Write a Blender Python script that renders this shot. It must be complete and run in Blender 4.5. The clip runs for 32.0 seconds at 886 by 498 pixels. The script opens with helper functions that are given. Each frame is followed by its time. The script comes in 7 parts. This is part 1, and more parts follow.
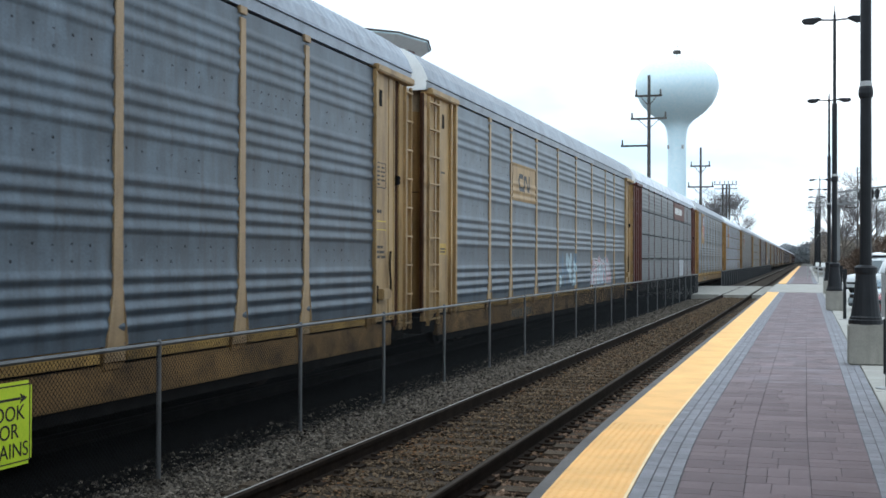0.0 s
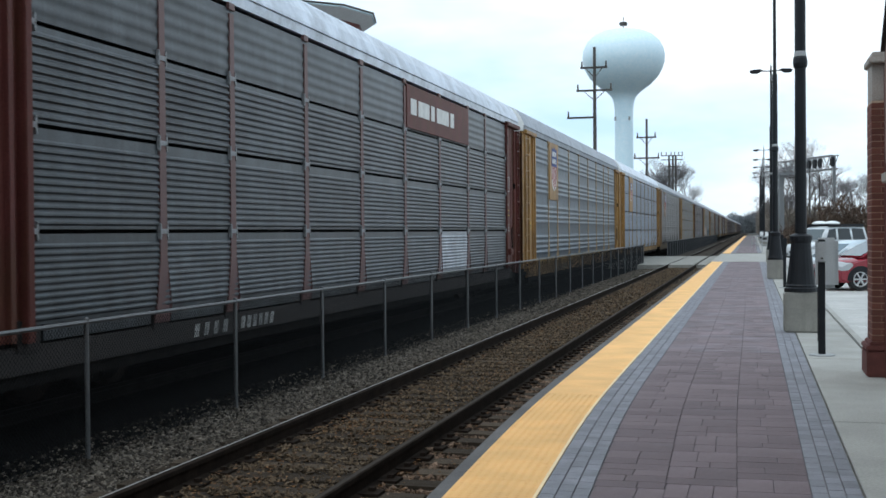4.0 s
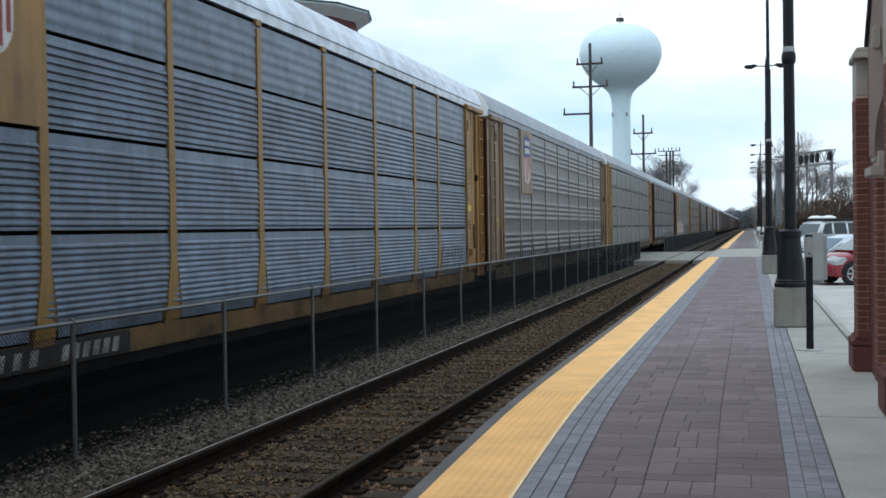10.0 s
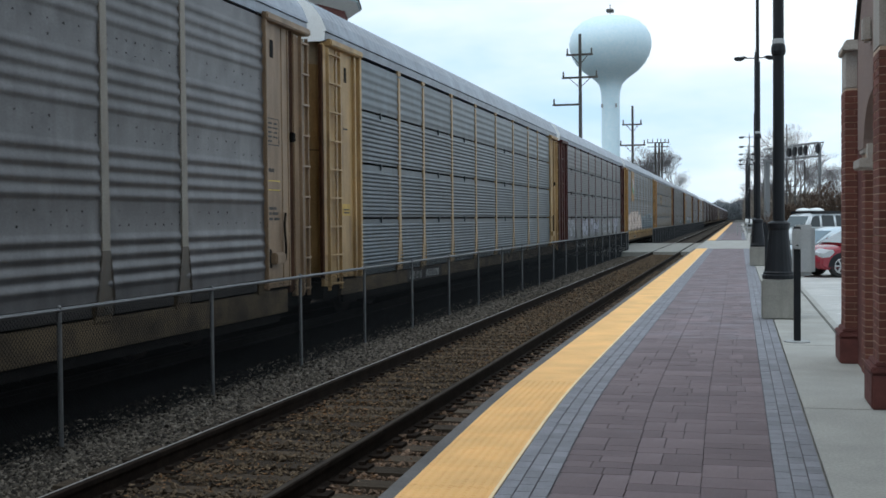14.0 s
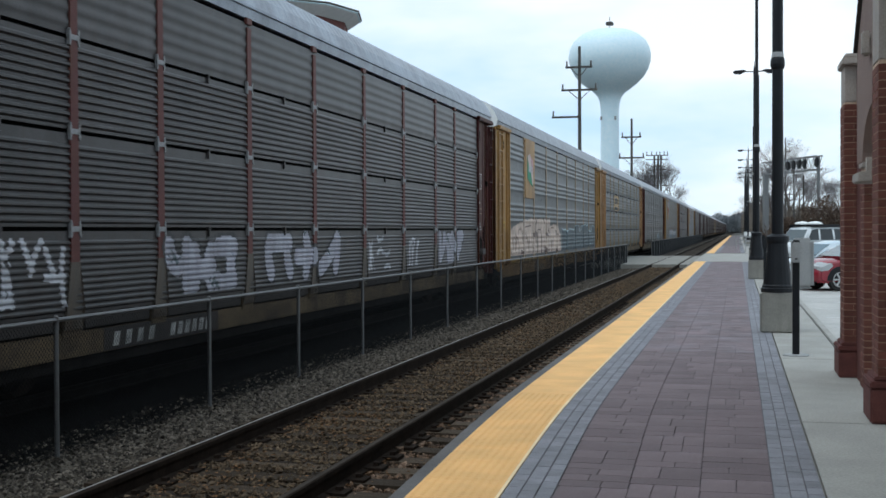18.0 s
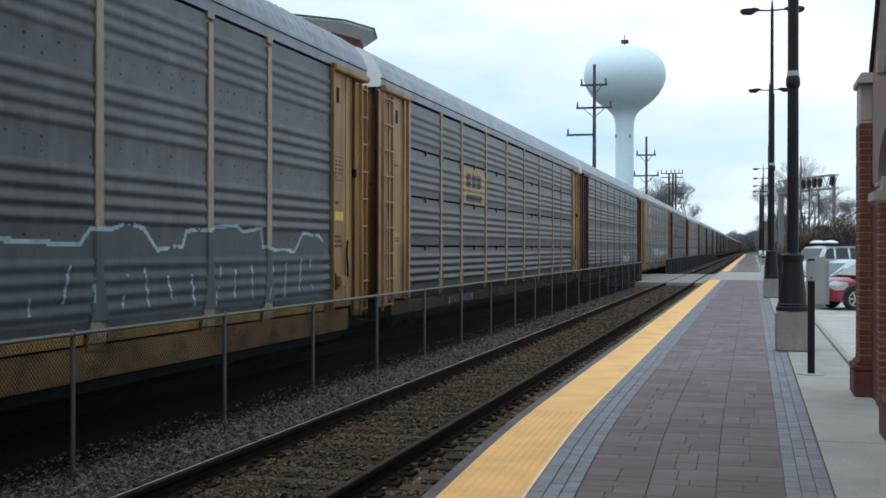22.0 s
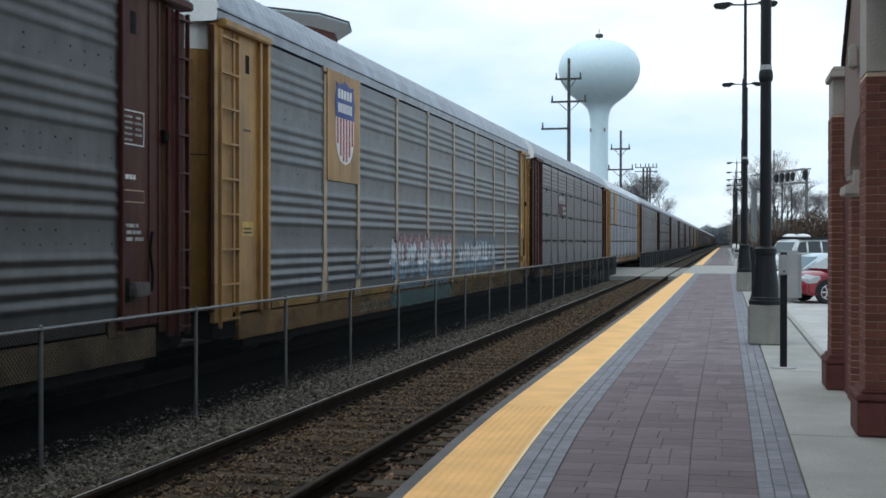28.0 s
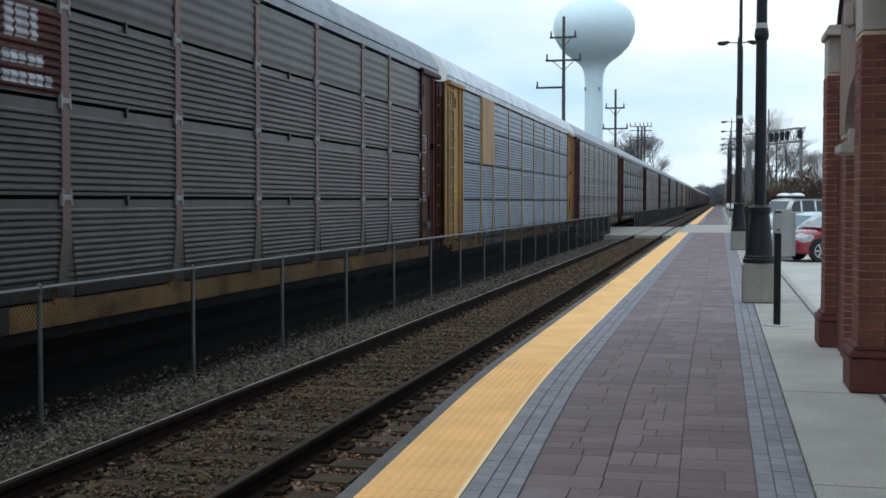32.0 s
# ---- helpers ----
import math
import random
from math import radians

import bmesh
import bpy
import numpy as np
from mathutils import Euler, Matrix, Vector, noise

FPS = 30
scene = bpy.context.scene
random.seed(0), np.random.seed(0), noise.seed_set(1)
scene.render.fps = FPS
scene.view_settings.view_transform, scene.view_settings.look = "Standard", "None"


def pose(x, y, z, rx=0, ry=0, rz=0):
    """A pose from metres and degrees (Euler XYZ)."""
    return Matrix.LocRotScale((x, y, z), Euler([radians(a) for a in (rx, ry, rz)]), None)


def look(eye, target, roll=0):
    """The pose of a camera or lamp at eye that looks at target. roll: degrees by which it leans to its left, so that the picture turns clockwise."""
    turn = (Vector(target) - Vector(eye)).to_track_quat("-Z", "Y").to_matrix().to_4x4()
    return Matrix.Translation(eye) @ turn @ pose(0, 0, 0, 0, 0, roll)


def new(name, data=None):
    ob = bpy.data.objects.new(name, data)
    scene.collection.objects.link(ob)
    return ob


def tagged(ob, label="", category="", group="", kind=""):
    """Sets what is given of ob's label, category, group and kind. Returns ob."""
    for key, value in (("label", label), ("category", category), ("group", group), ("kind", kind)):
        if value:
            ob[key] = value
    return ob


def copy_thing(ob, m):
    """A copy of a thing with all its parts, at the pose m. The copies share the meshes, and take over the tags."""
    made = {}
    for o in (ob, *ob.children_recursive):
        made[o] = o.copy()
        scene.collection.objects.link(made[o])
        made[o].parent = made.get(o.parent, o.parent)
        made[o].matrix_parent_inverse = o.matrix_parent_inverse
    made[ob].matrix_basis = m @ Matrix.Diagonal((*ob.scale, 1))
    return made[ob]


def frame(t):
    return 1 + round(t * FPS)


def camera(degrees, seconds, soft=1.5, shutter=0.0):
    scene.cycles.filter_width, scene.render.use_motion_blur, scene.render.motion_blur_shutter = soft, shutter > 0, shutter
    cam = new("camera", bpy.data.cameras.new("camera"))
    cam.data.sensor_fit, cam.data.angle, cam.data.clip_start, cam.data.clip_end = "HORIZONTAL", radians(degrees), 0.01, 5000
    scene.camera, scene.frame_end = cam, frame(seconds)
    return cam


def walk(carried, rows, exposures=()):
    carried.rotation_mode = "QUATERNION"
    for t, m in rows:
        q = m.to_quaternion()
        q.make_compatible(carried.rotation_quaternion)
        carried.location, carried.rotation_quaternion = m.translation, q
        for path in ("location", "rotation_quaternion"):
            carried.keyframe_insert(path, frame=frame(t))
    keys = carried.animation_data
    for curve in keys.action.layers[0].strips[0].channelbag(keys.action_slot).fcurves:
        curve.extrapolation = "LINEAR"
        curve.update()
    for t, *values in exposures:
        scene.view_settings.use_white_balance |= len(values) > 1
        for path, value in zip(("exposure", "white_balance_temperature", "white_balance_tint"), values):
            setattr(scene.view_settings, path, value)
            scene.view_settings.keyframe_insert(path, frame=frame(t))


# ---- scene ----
# World: x across the tracks (0.3 m right of the platform's middle is the camera), y along them, z up; platform top z = 0.
cam = camera(41.4, 32.0, 1.6, 0.1)
PATH = [
    (0, (0.052, -0.151, 1.692), (-5.859, 18.954, 1.862), 0.19),
    (0.5, (0.051, -0.182, 1.698), (-5.71, 18.97, 1.786), 0.15),
    (1, (0.057, -0.176, 1.693), (-5.598, 19.007, 1.488), -0.19),
    (1.5, (0.067, -0.13, 1.689), (-5.554, 19.063, 1.545), 0.09),
    (2, (0.066, -0.141, 1.701), (-5.499, 19.067, 1.443), -0.32),
    (2.5, (0.058, -0.13, 1.698), (-5.474, 19.087, 1.368), -0.16),
    (3, (0.072, -0.051, 1.683), (-5.278, 19.217, 1.337), 0.01),
    (3.5, (0.131, -0.039, 1.687), (-4.931, 19.308, 1.431), -0.45),
    (5.5, (0.368, -0.039, 1.686), (-4.948, 19.236, 1.249), -0.58),
    (6, (0.364, -0.045, 1.694), (-4.959, 19.229, 1.308), -0.54),
    (6.5, (0.361, -0.031, 1.688), (-4.941, 19.248, 1.247), -0.82),
    (7, (0.364, -0.029, 1.695), (-4.898, 19.261, 1.226), -0.63),
    (7.5, (0.366, -0.068, 1.7), (-4.905, 19.222, 1.327), -0.99),
    (8, (0.366, -0.062, 1.698), (-5.0, 19.202, 1.388), -0.87),
    (8.5, (0.367, -0.014, 1.688), (-4.988, 19.252, 1.335), -0.69),
    (9, (0.37, 0.0, 1.698), (-4.796, 19.318, 1.364), -0.79),
    (9.5, (0.362, -0.047, 1.702), (-4.82, 19.267, 1.375), -0.65),
    (10, (0.355, -0.044, 1.697), (-4.728, 19.296, 1.365), -0.92),
    (10.5, (0.357, -0.035, 1.696), (-4.769, 19.294, 1.361), -1.05),
    (11, (0.356, -0.023, 1.693), (-4.774, 19.304, 1.31), -0.88),
    (11.5, (0.355, 0.04, 1.697), (-4.66, 19.398, 1.376), -0.64),
    (12, (0.359, 0.017, 1.697), (-4.723, 19.359, 1.488), -0.31),
    (12.5, (0.353, -0.015, 1.693), (-4.79, 19.309, 1.347), -0.45),
    (13, (0.354, 0.005, 1.694), (-4.571, 19.384, 1.256), -0.55),
    (13.5, (0.354, 0.028, 1.699), (-4.56, 19.402, 0.994), -0.50),
    (14, (0.349, -0.024, 1.691), (-4.546, 19.361, 1.186), -0.53),
    (14.5, (0.352, -0.013, 1.694), (-4.426, 19.402, 1.212), -0.82),
    (16.5, (0.348, -0.007, 1.689), (-4.549, 19.373, 1.041), -0.22),
    (17, (0.341, -0.043, 1.702), (-4.606, 19.329, 1.222), -0.18),
    (17.5, (0.34, -0.005, 1.697), (-4.583, 19.374, 1.267), -0.32),
    (18, (0.347, -0.001, 1.691), (-4.527, 19.394, 1.383), -0.24),
    (18.5, (0.349, 0.015, 1.698), (-4.444, 19.43, 1.43), -0.44),
    (19, (0.349, -0.004, 1.696), (-4.482, 19.403, 1.521), -0.36),
    (19.5, (0.354, 0.011, 1.697), (-4.535, 19.401, 1.334), -0.30),
    (20, (0.347, 0.022, 1.689), (-4.476, 19.431, 1.517), -0.35),
    (20.5, (0.352, -0.004, 1.692), (-4.463, 19.408, 1.56), -0.34),
    (21, (0.353, -0.021, 1.695), (-4.502, 19.381, 1.564), -0.36),
    (21.5, (0.35, 0.023, 1.709), (-4.655, 19.386, 1.688), -0.32),
    (22, (0.345, -0.036, 1.689), (-4.76, 19.302, 1.67), 0.07),
    (22.5, (0.345, -0.047, 1.692), (-4.655, 19.316, 1.5), -0.09),
    (23, (0.346, -0.044, 1.701), (-4.604, 19.331, 1.358), -0.11),
    (23.5, (0.345, -0.012, 1.693), (-4.684, 19.344, 1.402), 0.01),
    (24, (0.348, -0.011, 1.691), (-4.646, 19.353, 1.397), -0.27),
    (24.5, (0.345, 0.006, 1.695), (-4.623, 19.376, 1.322), -0.34),
    (25, (0.346, 0.013, 1.702), (-4.716, 19.358, 1.309), -0.47),
    (25.5, (0.345, 0.01, 1.702), (-4.757, 19.345, 1.398), 0.02),
    (27.5, (0.357, 0.022, 1.704), (-4.45, 19.435, 1.532), 0.17),
    (28, (0.354, 0.032, 1.691), (-4.34, 19.473, 1.567), 0.03),
    (28.5, (0.35, -0.004, 1.699), (-4.339, 19.438, 1.549), -0.02),
    (29, (0.35, 0.028, 1.69), (-4.191, 19.504, 1.421), 0.18),
    (29.5, (0.349, -0.042, 1.698), (-4.163, 19.44, 1.385), 0.01),
    (30, (0.354, 0.014, 1.7), (-4.201, 19.485, 1.3), -0.01),
    (30.5, (0.342, -0.032, 1.697), (-4.278, 19.423, 1.296), -0.07),
    (31, (0.342, -0.001, 1.695), (-4.327, 19.439, 1.164), -0.24),
    (31.5, (0.334, -0.06, 1.692), (-4.421, 19.354, 0.978), 0.04),
    (32, (0.346, -0.025, 1.683), (-4.249, 19.423, 0.87), -0.03),
]
walk(cam, [(t, look(e, g, r)) for t, e, g, r in PATH],
     exposures=[(0, 0.38), (1, 0.15), (2, 0.07), (4, 0.04), (7, 0.09), (9, 0.03), (10, -0.05), (12, -0.09), (20, -0.12), (32, -0.12)])

# ---------------- light ----------------
world = bpy.data.worlds.new("overcast_sky")
scene.world = world
world.use_nodes = True
wn, wl = world.node_tree.nodes, world.node_tree.links
wn.clear()
w_out = wn.new("ShaderNodeOutputWorld")
w_bg = wn.new("ShaderNodeBackground")
w_sky = wn.new("ShaderNodeTexSky")
w_sky.sky_type = "NISHITA"
w_sky.sun_disc = False
w_sky.sun_elevation = radians(63)
w_sky.sun_rotation = radians(217)
w_mix = wn.new("ShaderNodeMixRGB")
w_noise = wn.new("ShaderNodeTexNoise")
w_ramp = wn.new("ShaderNodeValToRGB")
w_map = wn.new("ShaderNodeMapping")
w_co = wn.new("ShaderNodeTexCoord")
w_map.inputs["Scale"].default_value = (1.0, 1.0, 3.0)
w_noise.inputs["Scale"].default_value = 3.2
w_noise.inputs["Detail"].default_value = 5
w_ramp.color_ramp.elements[0].position = 0.34
w_ramp.color_ramp.elements[0].color = (6.2, 9.0, 11.4, 1)
w_ramp.color_ramp.elements[1].position = 0.60
w_ramp.color_ramp.elements[1].color = (11.4, 12.3, 13.0, 1)
w_mix.inputs[0].default_value = 0.82
wl.new(w_co.outputs["Generated"], w_map.inputs[0])
wl.new(w_map.outputs[0], w_noise.inputs["Vector"])
wl.new(w_noise.outputs["Fac"], w_ramp.inputs[0])
wl.new(w_sky.outputs[0], w_mix.inputs[1])
wl.new(w_ramp.outputs[0], w_mix.inputs[2])
# an overcast dome is brighter overhead than at the horizon
w_sep = wn.new("ShaderNodeSeparateXYZ")
w_up = wn.new("ShaderNodeMapRange")
w_up.inputs[1].default_value, w_up.inputs[2].default_value = 0.30, 0.95
w_up.inputs[3].default_value, w_up.inputs[4].default_value = 1.0, 1.25
w_mul = wn.new("ShaderNodeVectorMath")
w_mul.operation = "SCALE"
wl.new(w_co.outputs["Generated"], w_sep.inputs[0])
wl.new(w_sep.outputs[2], w_up.inputs[0])
wl.new(w_mix.outputs[0], w_mul.inputs[0])
wl.new(w_up.outputs[0], w_mul.inputs["Scale"])
wl.new(w_mul.outputs[0], w_bg.inputs[0])
w_bg.inputs[1].default_value = 0.11
wl.new(w_bg.outputs[0], w_out.inputs[0])
sun = new("sun", bpy.data.lights.new("sun", "SUN"))
sun.data.energy = 0.7
sun.data.angle = radians(20)
sun.data.color = (1.0, 0.97, 0.92)
sun.matrix_world = look((-9, 8, 30), (0, 20, 0))

# ---------------- materials ----------------
def shade(name, rgb, rough=0.7, metal=0.0, var=0.25, scale=6.0, fine=60.0, bump=0.15, dirt=None, dirt_amt=0.0,
          streak=False, rand=0.0, island=False, spec=0.4, stretch=(1, 1, 1)):
    """Procedural surface: base colour with broad and fine variation, dirt patches or run-down streaks, and relief."""
    m = bpy.data.materials.new(name)
    m.use_nodes = True
    n, l = m.node_tree.nodes, m.node_tree.links
    b = n["Principled BSDF"]
    co = n.new("ShaderNodeTexCoord")
    mp = n.new("ShaderNodeMapping")
    mp.inputs["Scale"].default_value = stretch
    l.new(co.outputs["Object"], mp.inputs[0])
    n1 = n.new("ShaderNodeTexNoise")
    n1.inputs["Scale"].default_value = scale
    n1.inputs["Detail"].default_value = 6
    l.new(mp.outputs[0], n1.inputs["Vector"])
    n2 = n.new("ShaderNodeTexNoise")
    n2.inputs["Scale"].default_value = fine
    n2.inputs["Detail"].default_value = 3
    l.new(mp.outputs[0], n2.inputs["Vector"])
    lo = [c * (1 - var) for c in rgb]
    hi = [min(1, c * (1 + var)) for c in rgb]
    r1 = n.new("ShaderNodeValToRGB")
    r1.color_ramp.elements[0].position, r1.color_ramp.elements[1].position = 0.3, 0.7
    r1.color_ramp.elements[0].color, r1.color_ramp.elements[1].color = (*lo, 1), (*hi, 1)
    l.new(n1.outputs["Fac"], r1.inputs[0])
    mx = n.new("ShaderNodeMixRGB")
    mx.blend_type = "OVERLAY"
    mx.inputs[0].default_value = 0.35
    l.new(r1.outputs[0], mx.inputs[1])
    l.new(n2.outputs["Fac"], mx.inputs[2])
    last = mx.outputs[0]
    if dirt:
        n3 = n.new("ShaderNodeTexNoise")
        n3.inputs["Scale"].default_value = 1.0
        n3.inputs["Detail"].default_value = 7
        n3.inputs["Roughness"].default_value = 0.65
        mp3 = n.new("ShaderNodeMapping")
        mp3.inputs["Scale"].default_value = ((7, 7, 0.7) if streak is True else streak) if streak else (1.3, 1.3, 1.3)
        l.new(co.outputs["Object"], mp3.inputs[0])
        l.new(mp3.outputs[0], n3.inputs["Vector"])
        r3 = n.new("ShaderNodeValToRGB")
        r3.color_ramp.elements[0].position, r3.color_ramp.elements[1].position = 0.45, 0.75
        r3.color_ramp.elements[0].color = (0, 0, 0, 1)
        r3.color_ramp.elements[1].color = (dirt_amt, dirt_amt, dirt_amt, 1)
        l.new(n3.outputs["Fac"], r3.inputs[0])
        m3 = n.new("ShaderNodeMixRGB")
        m3.inputs[2].default_value = (*dirt, 1)
        l.new(r3.outputs[0], m3.inputs[0])
        l.new(last, m3.inputs[1])
        last = m3.outputs[0]
    if rand:
        src = n.new("ShaderNodeNewGeometry").outputs["Random Per Island"] if island else n.new("ShaderNodeObjectInfo").outputs["Random"]
        mr = n.new("ShaderNodeMapRange")
        mr.inputs[3].default_value, mr.inputs[4].default_value = 1 - rand, 1 + rand
        l.new(src, mr.inputs[0])
        hs = n.new("ShaderNodeHueSaturation")
        l.new(mr.outputs[0], hs.inputs["Value"])
        l.new(last, hs.inputs["Color"])
        last = hs.outputs[0]
    l.new(last, b.inputs["Base Color"])
    b.inputs["Roughness"].default_value = rough
    b.inputs["Metallic"].default_value = metal
    b.inputs["Specular IOR Level"].default_value = spec
    if bump:
        bp = n.new("ShaderNodeBump")
        bp.inputs["Strength"].default_value = bump
        bp.inputs["Distance"].default_value = 0.02
        l.new(n2.outputs["Fac"], bp.inputs["Height"])
        l.new(bp.outputs[0], b.inputs["Normal"])
    return m


def glass_mat(name, rgb=(0.02, 0.025, 0.03)):
    m = bpy.data.materials.new(name)
    m.use_nodes = True
    b = m.node_tree.nodes["Principled BSDF"]
    b.inputs["Base Color"].default_value = (*rgb, 1)
    b.inputs["Roughness"].default_value = 0.06
    b.inputs["Specular IOR Level"].default_value = 0.4
    return m


M_tactile = shade("tactile_yellow", (0.80, 0.455, 0.165), 0.75, var=0.10, scale=2.0, fine=90, bump=0.1, dirt=(0.50, 0.32, 0.14), dirt_amt=0.3)
M_conc = shade("concrete", (0.315, 0.31, 0.285), 0.9, var=0.12, scale=1.2, fine=45, bump=0.15, dirt=(0.22, 0.22, 0.2), dirt_amt=0.5)
M_plinth = shade("plinth_concrete", (0.235, 0.23, 0.205), 0.9, var=0.12, scale=2, fine=70, bump=0.1, dirt=(0.15, 0.145, 0.13), dirt_amt=0.5, streak=True)
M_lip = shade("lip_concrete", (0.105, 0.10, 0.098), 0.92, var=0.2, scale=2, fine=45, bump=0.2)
M_lot = shade("lot_concrete", (0.40, 0.395, 0.375), 0.9, var=0.12, scale=0.8, fine=30, bump=0.1, dirt=(0.3, 0.3, 0.29), dirt_amt=0.5)
M_joint = shade("paving_sand", (0.128, 0.112, 0.117), 0.95, var=0.2)
M_joint_dark = shade("dirt_joint", (0.08, 0.076, 0.068), 0.95, var=0.3)
M_paver = shade("plum_paver", (0.152, 0.116, 0.122), 0.85, var=0.22, scale=1.6, fine=70, bump=0.2, rand=0.17, dirt=(0.22, 0.215, 0.24), dirt_amt=0.55)
M_paver_i = shade("plum_paver_far", (0.152, 0.116, 0.122), 0.85, var=0.22, scale=1.6, fine=70, bump=0.2, rand=0.17, island=True, dirt=(0.22, 0.215, 0.24), dirt_amt=0.55)
M_border = shade("grey_paver", (0.188, 0.191, 0.210), 0.88, var=0.14, scale=5, fine=70, bump=0.2, rand=0.12, island=True)
M_ballast = shade("ballast_ground", (0.032, 0.026, 0.021), 0.95, spec=0.1, var=0.45, scale=9, fine=40, bump=0.9)
# far bed colour: the shade under the train is put into this near-black
M_shade_ballast = shade("shade_black_ballast", (0.003, 0.0029, 0.0027), 0.95, spec=0.03, var=0.4, scale=9, fine=40, bump=0.9)
M_stone = shade("ballast_stone", (0.094, 0.081, 0.066), 0.9, spec=0.15, var=0.4, scale=20, fine=90, bump=0.2, rand=0.85, island=True)
M_stone_b = shade("ballast_stone_rusty", (0.096, 0.070, 0.046), 0.9, spec=0.12, var=0.3, scale=20, fine=90, bump=0.2, rand=0.6, island=True)
M_stone_c = shade("ballast_stone_rust", (0.125, 0.085, 0.060), 0.9, spec=0.12, var=0.4, scale=20, fine=90, bump=0.2, rand=0.8, island=True)
M_shade_stone = shade("shade_dark_stone", (0.022, 0.019, 0.016), 0.9, spec=0.08, var=0.4, scale=20, fine=90, bump=0.2, rand=0.6, island=True)
M_leaf = shade("dry_leaf", (0.125, 0.066, 0.030), 0.85, spec=0.15, var=0.3, scale=20, fine=90, bump=0, rand=0.6, island=True)
M_tie = shade("tie_wood", (0.056, 0.043, 0.031), 0.9, spec=0.1, var=0.35, scale=3, fine=50, bump=0.4, rand=0.35, stretch=(0.3, 4, 4))
M_rail = shade("rail_steel", (0.020, 0.0145, 0.011), 0.9, 0.0, spec=0.04, var=0.25, scale=5, fine=40)
M_railglint = shade("rail_glint_band", (0.33, 0.325, 0.31), 0.4, 0.25, var=0.1, scale=3, fine=40, bump=0.02)
M_railtop2 = shade("rail_worn_band", (0.05, 0.042, 0.035), 0.85, 0.0, spec=0.05, var=0.2, scale=3, fine=40, bump=0.02)
M_galv = shade("galvanised_pipe", (0.125, 0.128, 0.13), 0.5, 0.5, var=0.15, scale=8, fine=60, bump=0.05)
M_link = shade("chain_link_wire", (0.013, 0.014, 0.015), 0.8, 0.0, spec=0.1, var=0.15, scale=8, fine=60, bump=0)
M_black = shade("black_paint", (0.008, 0.0095, 0.012), 0.5, 0.0, spec=0.25, var=0.25, scale=4, fine=60, bump=0.05)
M_asphalt = shade("ground_soil", (0.05, 0.047, 0.04), 0.95, var=0.3, scale=0.5, fine=8, bump=0.4)
M_brick = shade("red_brick", (0.150, 0.054, 0.038), 0.85, var=0.3, scale=8, fine=80, bump=0.25, rand=0.22)
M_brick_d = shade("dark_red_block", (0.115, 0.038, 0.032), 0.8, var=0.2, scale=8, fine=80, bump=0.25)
M_mortar = shade("mortar", (0.52, 0.39, 0.29), 0.95, var=0.15, scale=10, fine=80)
M_limestone = shade("limestone", (0.36, 0.325, 0.29), 0.85, var=0.1, scale=3, fine=60, bump=0.1)
M_stucco = shade("tan_stucco", (0.235, 0.168, 0.145), 0.92, var=0.08, scale=2, fine=120, bump=0.2)
M_tank = shade("tank_paint", (0.67, 0.83, 0.89), 0.5, var=0.02, scale=0.1, fine=2, bump=0)
M_roofing = shade("roof_shingle", (0.06, 0.055, 0.052), 0.9, var=0.25, scale=3, fine=25, bump=0.4)
M_pole = shade("weathered_pole", (0.07, 0.066, 0.062), 0.9, var=0.3, scale=1, fine=12)
M_bark = shade("bark", (0.10, 0.085, 0.07), 0.95, var=0.3, scale=2, fine=20)
M_twig = shade("twigs", (0.15, 0.14, 0.145), 0.95, var=0.3, scale=2, fine=20, bump=0)
M_fartwig = shade("far_twigs", (0.165, 0.142, 0.118), 0.95, var=0.3, scale=0.2, fine=4, bump=0)
M_hedge = shade("dead_brush", (0.075, 0.05, 0.035), 0.95, var=0.35, scale=2, fine=20, bump=0)
# foliage lightened and blued: distance haze put into the base colour
M_woods = shade("hazed_foliage", (0.16, 0.175, 0.185), 0.95, var=0.35, scale=0.1, fine=2, bump=0)
M_white = shade("white_paint", (0.72, 0.74, 0.74), 0.45, var=0.06, scale=3, fine=50, bump=0)
M_bayline = shade("worn_line_paint", (0.60, 0.61, 0.60), 0.8, var=0.15, scale=3, fine=50, bump=0, dirt=(0.38, 0.38, 0.36), dirt_amt=0.7)
M_carwhite = shade("white_car_paint", (0.62, 0.66, 0.68), 0.25, var=0.03, scale=2, fine=50, bump=0, spec=0.6)
M_carblue = shade("pale_car_paint", (0.52, 0.62, 0.68), 0.25, var=0.03, scale=2, fine=50, bump=0, spec=0.6)
M_carred = shade("red_car_paint", (0.23, 0.016, 0.028), 0.22, var=0.05, scale=2, fine=50, bump=0, spec=0.6)
M_glass = glass_mat("dark_glass", (0.016, 0.026, 0.032))
# paler than the side glass: the sky's reflection is put into the base
M_screen = glass_mat("sky_pale_screen", (0.075, 0.105, 0.118))
M_lens = glass_mat("clear_lens", (0.36, 0.38, 0.39))
M_tyre = shade("tyre", (0.02, 0.02, 0.02), 0.85, var=0.2)
M_alloy = shade("alloy", (0.55, 0.56, 0.57), 0.35, 0.7, var=0.1, bump=0)
M_sign = shade("fluorescent_sign", (0.60, 0.78, 0.03), 0.5, var=0.04, scale=3, fine=60, bump=0)
M_ink = shade("sign_ink", (0.012, 0.012, 0.012), 0.5, var=0.1, bump=0)
M_greybox = shade("grey_cabinet", (0.30, 0.31, 0.31), 0.6, var=0.08, scale=3, fine=60, bump=0.03)
# grimy steel; also stands in for shade on far rails and the curb strip
M_under = shade("grime_and_shade", (0.010, 0.0088, 0.008), 0.9, spec=0.08, var=0.4, scale=4, fine=40)
